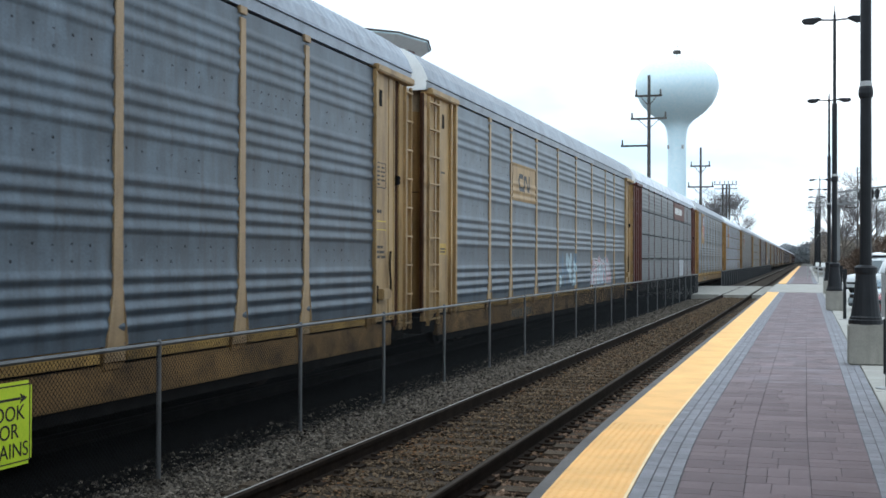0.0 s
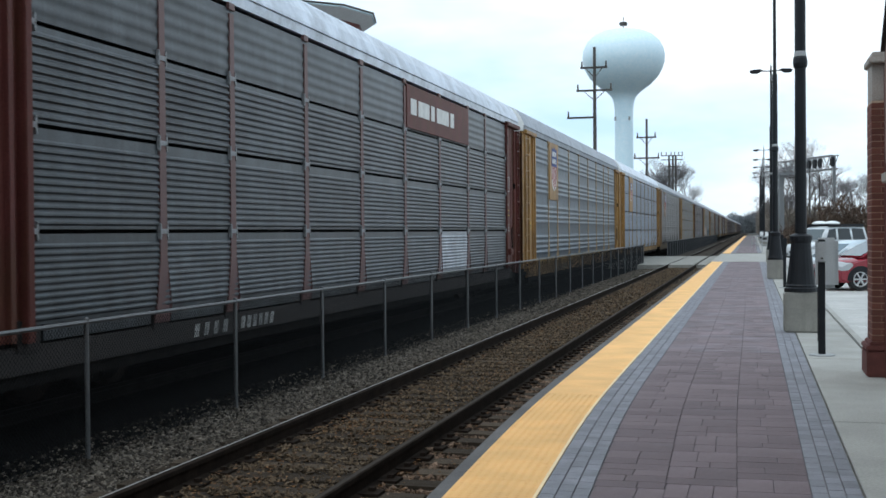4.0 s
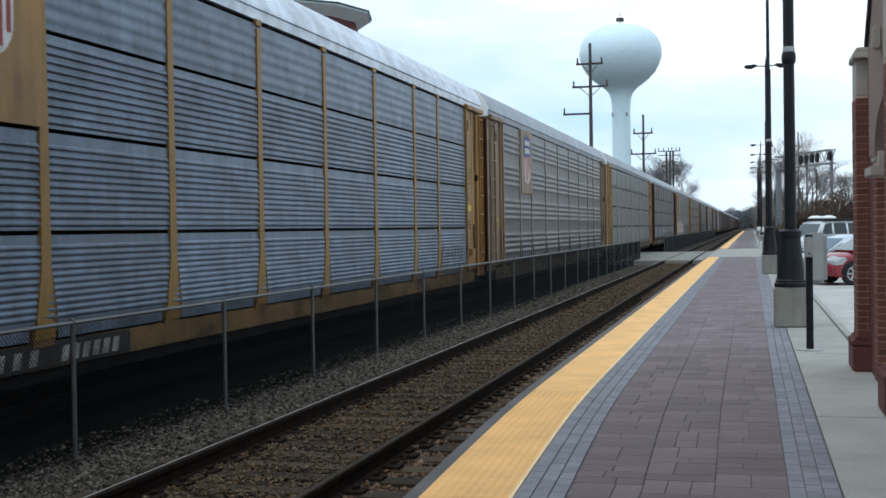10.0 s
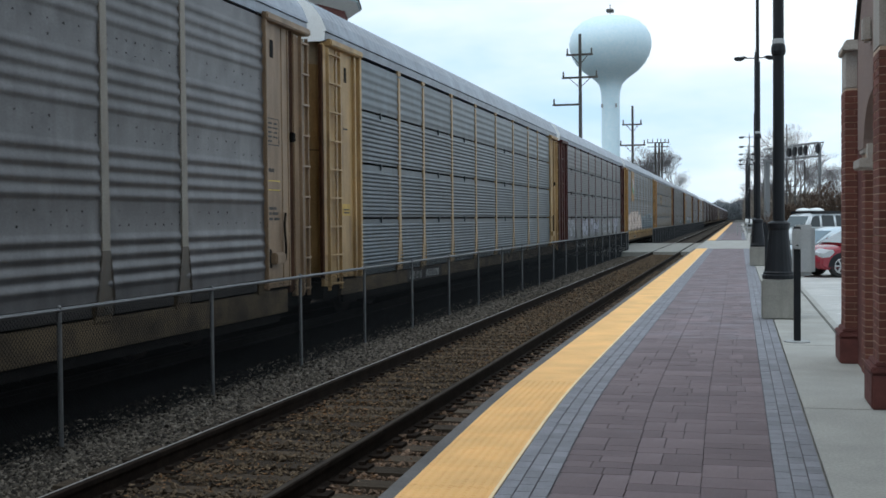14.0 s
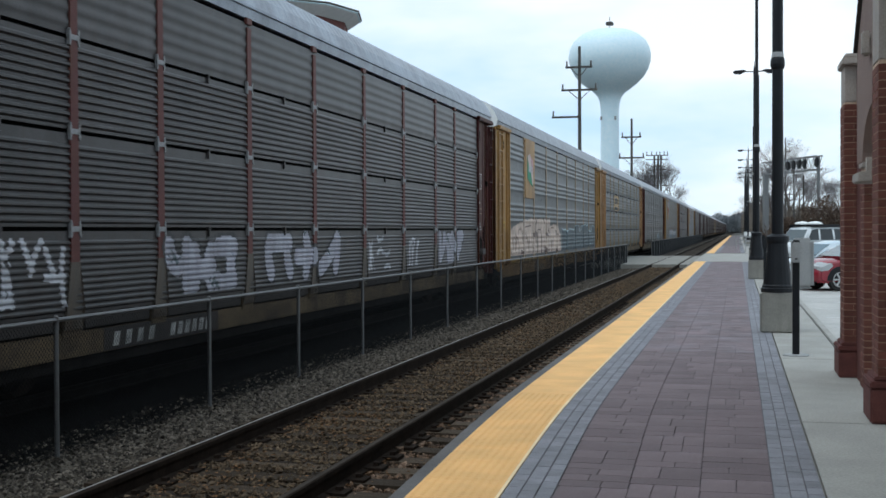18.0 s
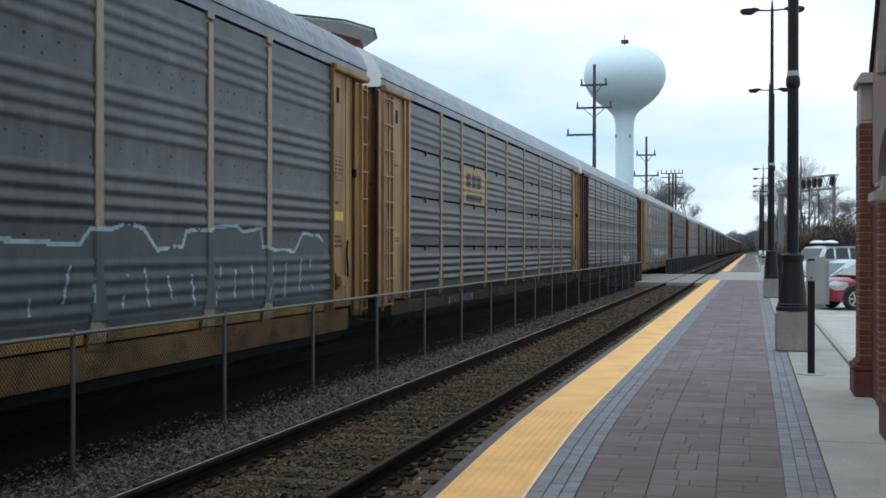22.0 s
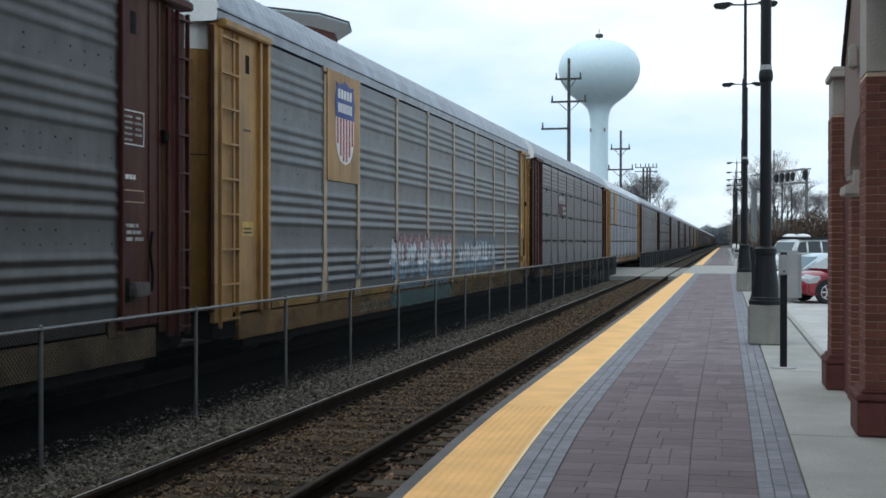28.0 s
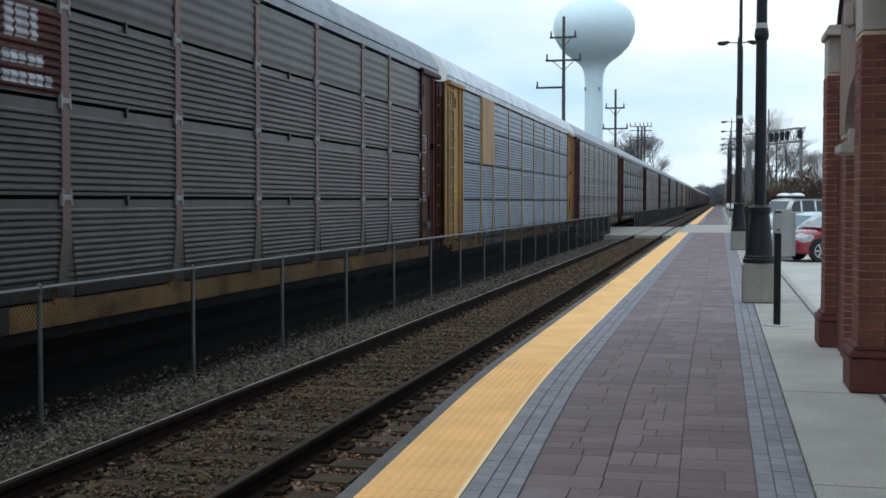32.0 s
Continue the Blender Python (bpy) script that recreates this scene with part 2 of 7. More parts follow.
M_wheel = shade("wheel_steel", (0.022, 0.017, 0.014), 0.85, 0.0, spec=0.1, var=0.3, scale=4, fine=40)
M_interior = shade("interior_shade", (0.02, 0.02, 0.02), 0.95, spec=0.05, var=0.2)
M_logo_blue = shade("shield_blue", (0.022, 0.05, 0.21), 0.6, var=0.1, bump=0, dirt=(0.15, 0.17, 0.25), dirt_amt=0.3)
M_logo_red = shade("stripe_red", (0.30, 0.05, 0.05), 0.6, var=0.1, bump=0)
M_logo_white = shade("stencil_white", (0.62, 0.62, 0.60), 0.65, var=0.12, bump=0)
M_stencil_pale = shade("pale_worn_stencil", (0.20, 0.175, 0.135), 0.75, var=0.45, scale=9, fine=40, bump=0, dirt=(0.06, 0.035, 0.02), dirt_amt=0.9)
M_stencil = shade("worn_stencil", (0.30, 0.30, 0.29), 0.7, var=0.45, scale=9, fine=40, bump=0, dirt=(0.02, 0.02, 0.02), dirt_amt=0.8)
M_logo_black = shade("stencil_black", (0.03, 0.028, 0.025), 0.65, var=0.2, bump=0)
M_pinkwhite = shade("faded_pink_white", (0.50, 0.40, 0.38), 0.65, var=0.2, scale=3, bump=0)
M_logo_green = shade("emblem_green", (0.02, 0.22, 0.12), 0.6, var=0.1, bump=0)
M_placard = shade("placard_yellow", (0.62, 0.45, 0.06), 0.6, var=0.1, bump=0)
M_placard_c = shade("pale_placard_line", (0.34, 0.25, 0.17), 0.6, var=0.2, bump=0)
M_placard_b = shade("faded_placard", (0.44, 0.28, 0.06), 0.6, var=0.2, bump=0)

# ---------------- mesh helpers ----------------
def mesh_of(bm, mat, name="mesh", smooth=False):
    bmesh.ops.recalc_face_normals(bm, faces=bm.faces[:])
    me = bpy.data.meshes.new(name)
    bm.to_mesh(me)
    bm.free()
    for m in (mat if isinstance(mat, (list, tuple)) else [mat]):
        me.materials.append(m)
    if smooth:
        me.polygons.foreach_set("use_smooth", [True] * len(me.polygons))
    return me


def part(name, bm, mat, parent=None, label="", smooth=False, loc=None):
    me = bm if isinstance(bm, bpy.types.Mesh) else mesh_of(bm, mat, name, smooth)
    ob = new(name, me)
    if parent is not None:
        ob.parent = parent
    if loc is not None:
        ob.location = loc
    if label:
        ob["label"] = label
    return ob


def box(bm, x0, x1, y0, y1, z0, z1, bevel=0.0):
    r = bmesh.ops.create_cube(bm, size=1.0)
    vs = r["verts"]
    for v in vs:
        v.co = Vector(((x0 + x1) / 2 + v.co.x * (x1 - x0), (y0 + y1) / 2 + v.co.y * (y1 - y0), (z0 + z1) / 2 + v.co.z * (z1 - z0)))
    if bevel:
        es = list({e for v in vs for e in v.link_edges})
        bmesh.ops.bevel(bm, geom=es, offset=bevel, segments=2, affect="EDGES")
    return bm


def boxes(*rows, bevel=0.0):
    bm = bmesh.new()
    for r in rows:
        box(bm, *r, bevel=bevel)
    return bm


def rod(bm, a, b, r, seg=8, r2=None, caps=True):
    a, b = Vector(a), Vector(b)
    d = b - a
    res = bmesh.ops.create_cone(bm, cap_ends=caps, segments=seg, radius1=r, radius2=r if r2 is None else r2, depth=d.length)
    q = d.to_track_quat("Z", "Y").to_matrix().to_4x4()
    bmesh.ops.transform(bm, matrix=Matrix.Translation((a + b) / 2) @ q, verts=res["verts"])
    return bm


def lathe(bm, prof, seg=24, centre=(0, 0, 0), caps=True):
    """prof: (radius, z) from below upwards."""
    rings = []
    for r, z in prof:
        rings.append([bm.verts.new((centre[0] + r * math.cos(2 * math.pi * i / seg), centre[1] + r * math.sin(2 * math.pi * i / seg), centre[2] + z)) for i in range(seg)])
    for a, b in zip(rings, rings[1:]):
        for i in range(seg):
            bm.faces.new((a[i], a[(i + 1) % seg], b[(i + 1) % seg], b[i]))
    if caps:
        bm.faces.new(rings[-1])
        bm.faces.new(rings[0][::-1])
    return bm


def prism(bm, poly, axis, a, b):
    """Extrudes a polygon of 2D points along an axis from a to b."""
    def put(p, s):
        return {"x": (s, p[0], p[1]), "y": (p[0], s, p[1]), "z": (p[0], p[1], s)}[axis]
    v0 = [bm.verts.new(put(p, a)) for p in poly]
    v1 = [bm.verts.new(put(p, b)) for p in poly]
    n = len(poly)
    for i in range(n):
        bm.faces.new((v0[i], v0[(i + 1) % n], v1[(i + 1) % n], v1[i]))
    bm.faces.new(v0[::-1])
    bm.faces.new(v1)
    return bm


def sheet(bm, pts, closed=False, depth=None):
    """Grid of rows of points."""
    rows = [[bm.verts.new(p) for p in row] for row in pts]
    for a, b in zip(rows, rows[1:]):
        for i in range(len(a) - 1):
            bm.faces.new((a[i], a[i + 1], b[i + 1], b[i]))
    return bm


def thing(name, label, category, group="", kind="", loc=(0, 0, 0)):
    ob = new(name)
    ob.location = loc
    return tagged(ob, label, category, group, kind)


# ---------------- ground, tracks ----------------
def structure(name, bm, mat, label, category="ground"):
    return tagged(part(name, bm, mat), label, category, kind="structure")


structure("ground", boxes((-2500, 2500, -400, 4500, -0.9, -0.62)), M_asphalt, "flat dull earth reaching the horizon", "ground")
# ballast bed between and beside the tracks
bm = bmesh.new()
prism(bm, [(-6.0, -0.6), (-2.02, -0.6), (-2.02, -0.44), (-2.62, -0.42), (-2.74, -0.405), (-2.95, -0.392), (-4.5, -0.395), (-5.0, -0.43), (-6.0, -0.45)], "y", -60, 1500)
bm2 = bmesh.new()
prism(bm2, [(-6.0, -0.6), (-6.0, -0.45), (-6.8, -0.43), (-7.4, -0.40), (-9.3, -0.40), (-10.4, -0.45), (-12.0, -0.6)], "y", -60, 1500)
# unseen bank, added to block the pale background below the cars
structure("embankment", prism(bmesh.new(), [(-11.2, -0.65), (-13.2, 1.5), (-20, 1.9), (-26, -0.65)], "y", -60, 60), M_asphalt, "unseen low earth bank added to block light under the train", "bank")
structure("ballast_bed_far", bm2, M_shade_ballast, "oily ballast, painted near black for the shade under the train", "ballast")
bed = structure("ballast_bed", bm, M_ballast, "bed of grey-brown crushed stone under both tracks", "ballast")


def track(cx, name, near, label):
    tr = thing(name, label, "railway track", kind="structure", loc=(cx, 0, 0))
    for sx in (-0.7525, 0.7525):
        bm = bmesh.new()
        prof = [(-0.07, -0.372), (0.07, -0.372), (0.07, -0.36), (0.012, -0.345), (0.012, -0.25), (0.036, -0.24), (0.036, -0.205), (0.03, -0.2),
                (-0.03, -0.2), (-0.036, -0.205), (-0.036, -0.24), (-0.012, -0.25), (-0.012, -0.345), (-0.07, -0.36)]
        prism(bm, [(x + sx, z) for x, z in prof], "y", -60, 1500)
        # far rails and their bands take the near-black material as painted shade
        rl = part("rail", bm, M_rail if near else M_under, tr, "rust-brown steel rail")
        # painted glint: a pale narrow strip on one rail, the other stays dull
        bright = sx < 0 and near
        part("running_band", boxes((sx - (0.03 if bright else 0.02), sx + (-0.014 if bright else 0.02), -60, 1500, -0.2005, -0.1975)), M_railglint if bright else (M_railtop2 if near else M_under), rl, "polished running surface, its glint painted pale on one rail")
    return tr


NEAR_X, FAR_X = -3.5525, -8.37
track_near = track(NEAR_X, "track_1", True, "rusty railway track with wooden ties in ballast beside the platform")
track_far = track(FAR_X, "track_2", False, "railway track under the passing train")

# ---------------- platform ----------------
def edge_off(y):
    """The platform narrows toward the station in one gentle bend."""
    return 0.044 * 0.9 * math.log(1 + math.exp((10.9 - max(y, -2)) / 0.9))


def strip(x0, x1, z0, z1, ys, follow0=True, follow1=True):
    bm = bmesh.new()
    rows = []
    for y in ys:
        a = x0 + (edge_off(y) if follow0 else 0)
        b = x1 + (edge_off(y) if follow1 else 0)
        rows.append([bm.verts.new(p) for p in ((a, y, z0), (b, y, z0), (b, y, z1), (a, y, z1))])
    for p, q in zip(rows, rows[1:]):
        for i in range(4):
            bm.faces.new((p[i], p[(i + 1) % 4], q[(i + 1) % 4], q[i]))
    bm.faces.new(rows[0])
    bm.faces.new(rows[-1][::-1])
    return bm


YS = [-30, -2, 0, 2, 4, 6, 8] + [8.5 + 0.5 * i for i in range(14)] + [20, 40, 64.4]
YS2 = [88, 92, 350]
LOT_Z = -0.12
# platform body (with its concrete lip) and base under the pavers
for ys, nm in ((YS, "platform"), (YS2, "platform_far")):
    structure(nm, strip(-1.975, 1.68, -0.62, -0.045, ys, True, False), M_conc, "low concrete platform slab beside the track", "platform")
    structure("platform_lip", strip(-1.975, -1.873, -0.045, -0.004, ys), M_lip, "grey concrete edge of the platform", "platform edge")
    structure("paver_bed", strip(-1.30, 0.885, -0.045, -0.012, ys, True, False), M_joint, "dark sand joints under the paving", "paving")
structure("crossing_apron", boxes((-1.98, 1.68, 64.4, 88, -0.62, -0.03)), M_conc, "grey concrete walkway across the platform at the crossing", "crossing")
# crossing panels over the tracks
for x0, x1 in ((-2.72, -2.02), (-4.22, -2.88), (-6.7, -4.38), (-7.54, -6.74), (-9.04, -7.7)):
    structure("crossing_panel", boxes((x0, x1, 65.0, 87.0, -0.6, -0.19 if x1 < -2 else -0.12), bevel=0.01), M_plinth, "pale concrete crossing panel between the rails", "crossing panel")

# tactile strip: tiles with truncated domes
tact = thing("tactile_strip", "yellow tactile warning strip along the platform edge", "warning strip", kind="structure")
y = -2.0
for i in range(112):
    y0, y1 = y, min(y + 0.61, 64.4)
    if y0 >= 64.3:
        break
    a0, a1 = edge_off(y0), edge_off(y1)
    bm = bmesh.new()
    lo = [(-1.873 + a0, y0 + 0.003), (-1.305 + a0, y0 + 0.003), (-1.305 + a1, y1 - 0.003), (-1.873 + a1, y1 - 0.003)]
    va = [bm.verts.new((p[0], p[1], -0.045)) for p in lo]
    vb = [bm.verts.new((p[0], p[1], 0.0)) for p in lo]
    bm.faces.new(vb)
    for k in range(4):
        bm.faces.new((va[k], va[(k + 1) % 4], vb[(k + 1) % 4], vb[k]))
    if 5 < y0 < 12:
        for r in range(10):
            for c in range(9):
                cy = y0 + 0.03 + 0.061 * r
                cx = -1.873 + edge_off(cy) + 0.034 + 0.062 * c
                vv = [bm.verts.new((cx + s * rr, cy + q * rr, zz)) for rr, zz in ((0.016, 0.0005), (0.009, 0.0045)) for s, q in ((-1, -1), (1, -1), (1, 1), (-1, 1))]
                bm.faces.new(vv[4:])
                for k in range(4):
                    bm.faces.new((vv[k], vv[(k + 1) % 4], vv[4 + (k + 1) % 4], vv[4 + k]))
    part("tactile_tile", bm, M_tactile, tact)
    y += 0.61
part("edge_trim", strip(-1.305, -1.282, -0.045, 0.0035, YS[1:24]), shade("pale_edge_trim", (0.78, 0.60, 0.36), 0.7, var=0.1, scale=3, fine=60, bump=0.05), tact, "pale trim along the inner edge")
part("tactile_run", strip(-1.873, -1.305, -0.045, 0.0, [88, 92, 350]), M_tactile, tact)
part("tactile_run", strip(-1.873, -1.305, -0.045, 0.0, [-30, -12, -2.0]), M_tactile, tact)
# concrete walk with joints
walkway = thing("sidewalk", "grey concrete sidewalk slabs beside the pavers", "sidewalk", kind="structure")
ys = [-30, -6, -3.2, 0, 3.6, 7.2, 10.74, 15.98, 21.2, 26.4, 31.6, 36.8, 42, 47.3, 52.6, 58, 64.4]
for a, b in zip(ys, ys[1:]):
    part("slab", boxes((0.90, 1.70, a + 0.006, b - 0.006, -0.05, 0.0), bevel=0.006), M_conc, walkway)
part("slab", boxes((0.90, 1.70, 88, 350, -0.05, 0.0)), M_conc, walkway)
structure("kerb_joint", boxes((1.688, 1.71, 14.72, 64.4, -0.1, 0.003)), M_joint_dark, "dark dirt-filled joint beside the kerb", "joint")
structure("kerb", boxes((1.712, 1.84, 14.9, 350, -0.3, 0.004), bevel=0.015), M_conc, "concrete kerb at the edge of the parking lot", "kerb")
structure("parking_lot", boxes((1.84, 60, -40, 104, -0.5, LOT_Z)), M_lot, "pale concrete parking lot", "parking lot")
lines = thing("parking_lines", "worn white painted bay lines", "road marking", kind="structure")
for yy in (20.3, 22.7, 25.2, 27.8, 30.4, 33.2, 38.3, 41.8):
    part("painted_line", boxes((2.1, 7.5, yy, yy + 0.09, LOT_Z, LOT_Z + 0.004)), M_bayline, lines)

# ---------------- the train ----------------
L_CAR = 28.55
Y_A, Y_B = 2.40, 26.15                       # corrugated side from A to B
BAYS = [2.76, 2.03, 2.834, 2.834, 2.834, 2.834, 2.834, 2.03, 2.76]
BAY_Y = [Y_A]
for w in BAYS:
    BAY_Y.append(BAY_Y[-1] + w)
Z_LOW, Z_EAVE = 0.97, 5.12
SX = 1.50


def prof_grouped(z0, z1):
    """Sheet with four groups of bold ribs and flat bands between."""
    out = [(z0, 0.0)]
    for g in (1.08, 2.13, 3.17, 4.20):
        for r in range(4):
            z = g + 0.174 * r
            out += [(z + 0.174 * q / 8, 0.0088 * (1 - math.cos(2 * math.pi * q / 8))) for q in range(9 if r == 3 else 8)]
    out.append((z1, 0.0))
    return [p for p in out if z0 <= p[0] <= z1]


def prof_fine(z0, z1, pitch=0.092, depth=0.024):
    out = [(z0, 0.0)]
    n = max(1, int((z1 - z0 - 0.06) / pitch))
    z = z0 + 0.03
    for r in range(n):
        out += [(z + 0.08 * pitch, 0.0), (z + 0.35 * pitch, depth), (z + 0.62 * pitch, depth), (z + 0.9 * pitch, 0.0)]
        z += pitch
    out.append((z1, 0.0))
    return out


def prof_wave(z0, z1, pitch=0.165, depth=0.013):
    """Shallow rolled ribs."""
    out = [(z0, 0.0)]
    z = z0 + 0.05
    while z + pitch < z1 - 0.02:
        out += [(z + pitch * q / 6, depth * 0.5 * (1 - math.cos(2 * math.pi * q / 6))) for q in range(6)]
        z += pitch
    return out + [(z, 0.0), (z1, 0.0)]


def panel_mesh(prof, w, mat, soft, x=SX):
    """A corrugated sheet, 12 mm of margin at each post, with a folded back edge."""
    bm = bmesh.new()
    n = len(prof)
    vs, fs = [], []
    for yy in (0.012, w - 0.012):
        vs += [(x + d, yy, z) for z, d in prof]
    fs += [(i, i + 1, n + i + 1, n + i) for i in range(n - 1)]
    b = len(vs)
    for zz in (prof[0][0], prof[-1][0]):
        vs += [(x, 0.012, zz), (x, w - 0.012, zz), (x - 0.03, w - 0.012, zz), (x - 0.03, 0.012, zz)]
    fs += [(b, b + 1, b + 2, b + 3), (b + 4, b + 5, b + 6, b + 7)]
    bm.free()
    dots = 0
    if prof[-1][0] - prof[0][0] > 3:
        rd = random.Random(int(w * 100))
        for zc in (1.86, 2.02, 2.90, 3.06, 3.94, 4.10):
            for u in (0.06, 0.17, 0.28, 0.39, 0.5, 0.61, 0.72, 0.83, 0.94):
                if rd.random() < 0.75:
                    b, q = len(vs), rd.uniform(0.009, 0.015)
                    yc, zz = w * u, zc + rd.uniform(-0.01, 0.01)
                    vs += [(x + 0.003, yc - q, zz - q), (x + 0.003, yc + q, zz - q), (x + 0.003, yc + q, zz + q), (x + 0.003, yc - q, zz + q)]
                    fs.append((b, b + 1, b + 2, b + 3))
                    dots += 1
    me = bpy.data.meshes.new("side_panel")
    me.from_pydata(vs, [], fs)
    me.materials.append(mat)
    me.materials.append(M_under)
    if soft:
        me.polygons.foreach_set("use_smooth", [True] * len(me.polygons))
    for f in list(me.polygons)[len(me.polygons) - dots:] if dots else []:
        f.material_index = 1
    return me


def post_mesh(mat):
    """A side post: plain bar with a gusset at the top; its flared foot is a mesh of its own."""
    bm = bmesh.new()
    prism(bm, [(-0.088, 1.55), (-0.070, 4.98), (0.070, 4.98), (0.088, 1.55)], "x", SX - 0.02, SX + 0.025)
    box(bm, SX - 0.02, SX + 0.032, -0.10, 0.10, 5.03, 5.13, bevel=0.006)
    return mesh_of(bm, mat, "side_post")


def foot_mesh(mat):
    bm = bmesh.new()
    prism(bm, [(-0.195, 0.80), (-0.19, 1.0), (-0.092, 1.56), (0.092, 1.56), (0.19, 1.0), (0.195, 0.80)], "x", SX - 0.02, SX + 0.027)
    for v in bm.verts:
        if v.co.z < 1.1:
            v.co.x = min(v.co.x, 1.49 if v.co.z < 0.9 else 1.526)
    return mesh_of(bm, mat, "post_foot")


def roof_mesh(mat):
    prof = [(1.44, 5.12), (1.50, 5.13), (1.515, 5.27), (1.50, 5.275), (1.50, 5.29), (1.535, 5.295), (1.53, 5.34), (1.44, 5.55), (1.28, 5.77), (1.05, 5.92), (0.8, 5.99), (0.4, 6.03), (0, 6.04)]
    prof = prof + [(-x, z) for x, z in prof[-2::-1]]
    vs, fs = [], []
    n = len(prof)
    ys = [0.45]
    y = 0.7
    while y < 27.8:
        ys += [y, y + 0.09, y + 0.13, y + 0.22]
        y += 0.26
    ys.append(28.1)
    for i, y in enumerate(ys):
        up = 0.009 if 0 < i < len(ys) - 1 and (i - 1) % 4 in (1, 2) else 0.0
        vs += [(x, y, z + (up if abs(x) < 1.45 else 0)) for x, z in prof]
    for i in range(len(ys) - 1):
        for j in range(n - 1):
            fs.append((i * n + j, i * n + j + 1, (i + 1) * n + j + 1, (i + 1) * n + j))
    fs += [tuple(range(n)), tuple(range((len(ys) - 1) * n, len(ys) * n))]
    me = bpy.data.meshes.new("roof")
    me.from_pydata(vs, [], fs)
    me.materials.append(mat)
    me.materials.append(M_white)
    for f in list(me.polygons)[-2:]:
        f.material_index = 1
    return me


def end_door(mat, flip, z0=0.86, z1=5.15, out=0.0):
    """The bowed end doors: a curved wall from one side round to the other."""
    plan = [(1.46 + out, 1.30)]
    for i in range(9):
        a = i / 8 * math.pi / 2
        plan.append((0.72 + (0.74 + out) * math.cos(a), 1.26 - (0.82 + out) * math.sin(a)))
    plan = plan + [(-x, y) for x, y in plan[::-1]]
    inner = [(x * 0.95, y + 0.05) for x, y in plan]
    poly = plan + inner[::-1]
    if flip:
        poly = [(x, L_CAR - y) for x, y in poly]
    bm = bmesh.new()
    n = len(plan)
    for _ in (0,):
        lo = [bm.verts.new((x, y, z0)) for x, y in poly]
        hi = [bm.verts.new((x, y, z1)) for x, y in poly]
        m = len(poly)
        for i in range(m):
            bm.faces.new((lo[i], lo[(i + 1) % m], hi[(i + 1) % m], hi[i]))
        for i in range(n - 1):
            bm.faces.new((lo[i], lo[i + 1], lo[m - 2 - i], lo[m - 1 - i]))
            bm.faces.new((hi[i], hi[i + 1], hi[m - 2 - i], hi[m - 1 - i]))
    return mesh_of(bm, mat, "end_door")


RUNGS = [0.74 + 0.52 * i for i in range(9)]


def ladder_mesh(mat, y0, y1):
    """Two slim stiles and thin rungs that run a little past the outer stile, welded into one piece."""
    ys = [y0, y0 + 0.022, y1 - 0.028, y1, y1 + 0.06]
    zs = [0.62]
    for z in RUNGS:
        zs += [z - 0.015, z + 0.015]
    zs.append(5.0)
    bm = bmesh.new()
    g = [[[bm.verts.new((x, y, z)) for z in zs] for y in ys] for x in (1.515, 1.575)]
    keep = lambda a, b: 0 <= a < 4 and 0 <= b < len(zs) - 1 and (a in (0, 2) or b % 2 == 1)
    for a in range(4):
        for b in range(len(zs) - 1):
            if not keep(a, b):
                continue
            for q in (0, 1):
                bm.faces.new((g[q][a][b], g[q][a + 1][b], g[q][a + 1][b + 1], g[q][a][b + 1]))
            for (da, db, e) in ((-1, 0, ((a, b), (a, b + 1))), (1, 0, ((a + 1, b), (a + 1, b + 1))), (0, -1, ((a, b), (a + 1, b))), (0, 1, ((a, b + 1), (a + 1, b + 1)))):
                if not keep(a + da, b + db):
                    (p, r), (u, v) = e
                    bm.faces.new((g[0][p][r], g[0][u][v], g[1][u][v], g[1][p][r]))
    bmesh.ops.delete(bm, geom=[v for v in bm.verts if not v.link_faces], context="VERTS")
    return mesh_of(bm, mat, "ladder")


def spoked(prefix, mat, yy):
    """A truck: side frames and springs."""
    bm = bmesh.new()
    for s in (-1, 1):
        prism(bm, [(yy - 1.15, 0.36), (yy - 1.15, 0.58), (yy - 0.7, 0.62), (yy - 0.35, 0.72), (yy + 0.35, 0.72), (yy + 0.7, 0.62), (yy + 1.15, 0.58), (yy + 1.15, 0.36), (yy + 0.7, 0.34), (yy + 0.35, 0.16), (yy - 0.35, 0.16), (yy - 0.7, 0.34)], "x", s * 1.0 - 0.07, s * 1.0 + 0.07)
        for q in (-0.13, 0.13):
            rod(bm, (s * 1.02, yy + q, 0.22), (s * 1.02, yy + q, 0.5), 0.08, 8)
    box(bm, -1.0, 1.0, yy - 0.2, yy + 0.2, 0.35, 0.66)
    return mesh_of(bm, mat, prefix)


def wheelset_mesh():
    bm = bmesh.new()
    rod(bm, (-1.1, 0, 0), (1.1, 0, 0), 0.08, 10)
    for s in (-1, 1):
        rod(bm, (s * 0.70, 0, 0), (s * 0.81, 0, 0), 0.42, 24)
        rod(bm, (s * 0.68, 0, 0), (s * 0.70, 0, 0), 0.455, 24)
    return mesh_of(bm, M_wheel, "wheelset")


WHEELSET = wheelset_mesh()


def steel_panel(name, rgb, dirt=(0.038, 0.037, 0.037), amt=0.7):
    return shade(name, [0.74 * c for c in rgb], 0.38, 0.40, var=0.28, scale=2.4, fine=34, bump=0.06, dirt=dirt, dirt_amt=amt, streak=True, rand=0.16, spec=0.4)


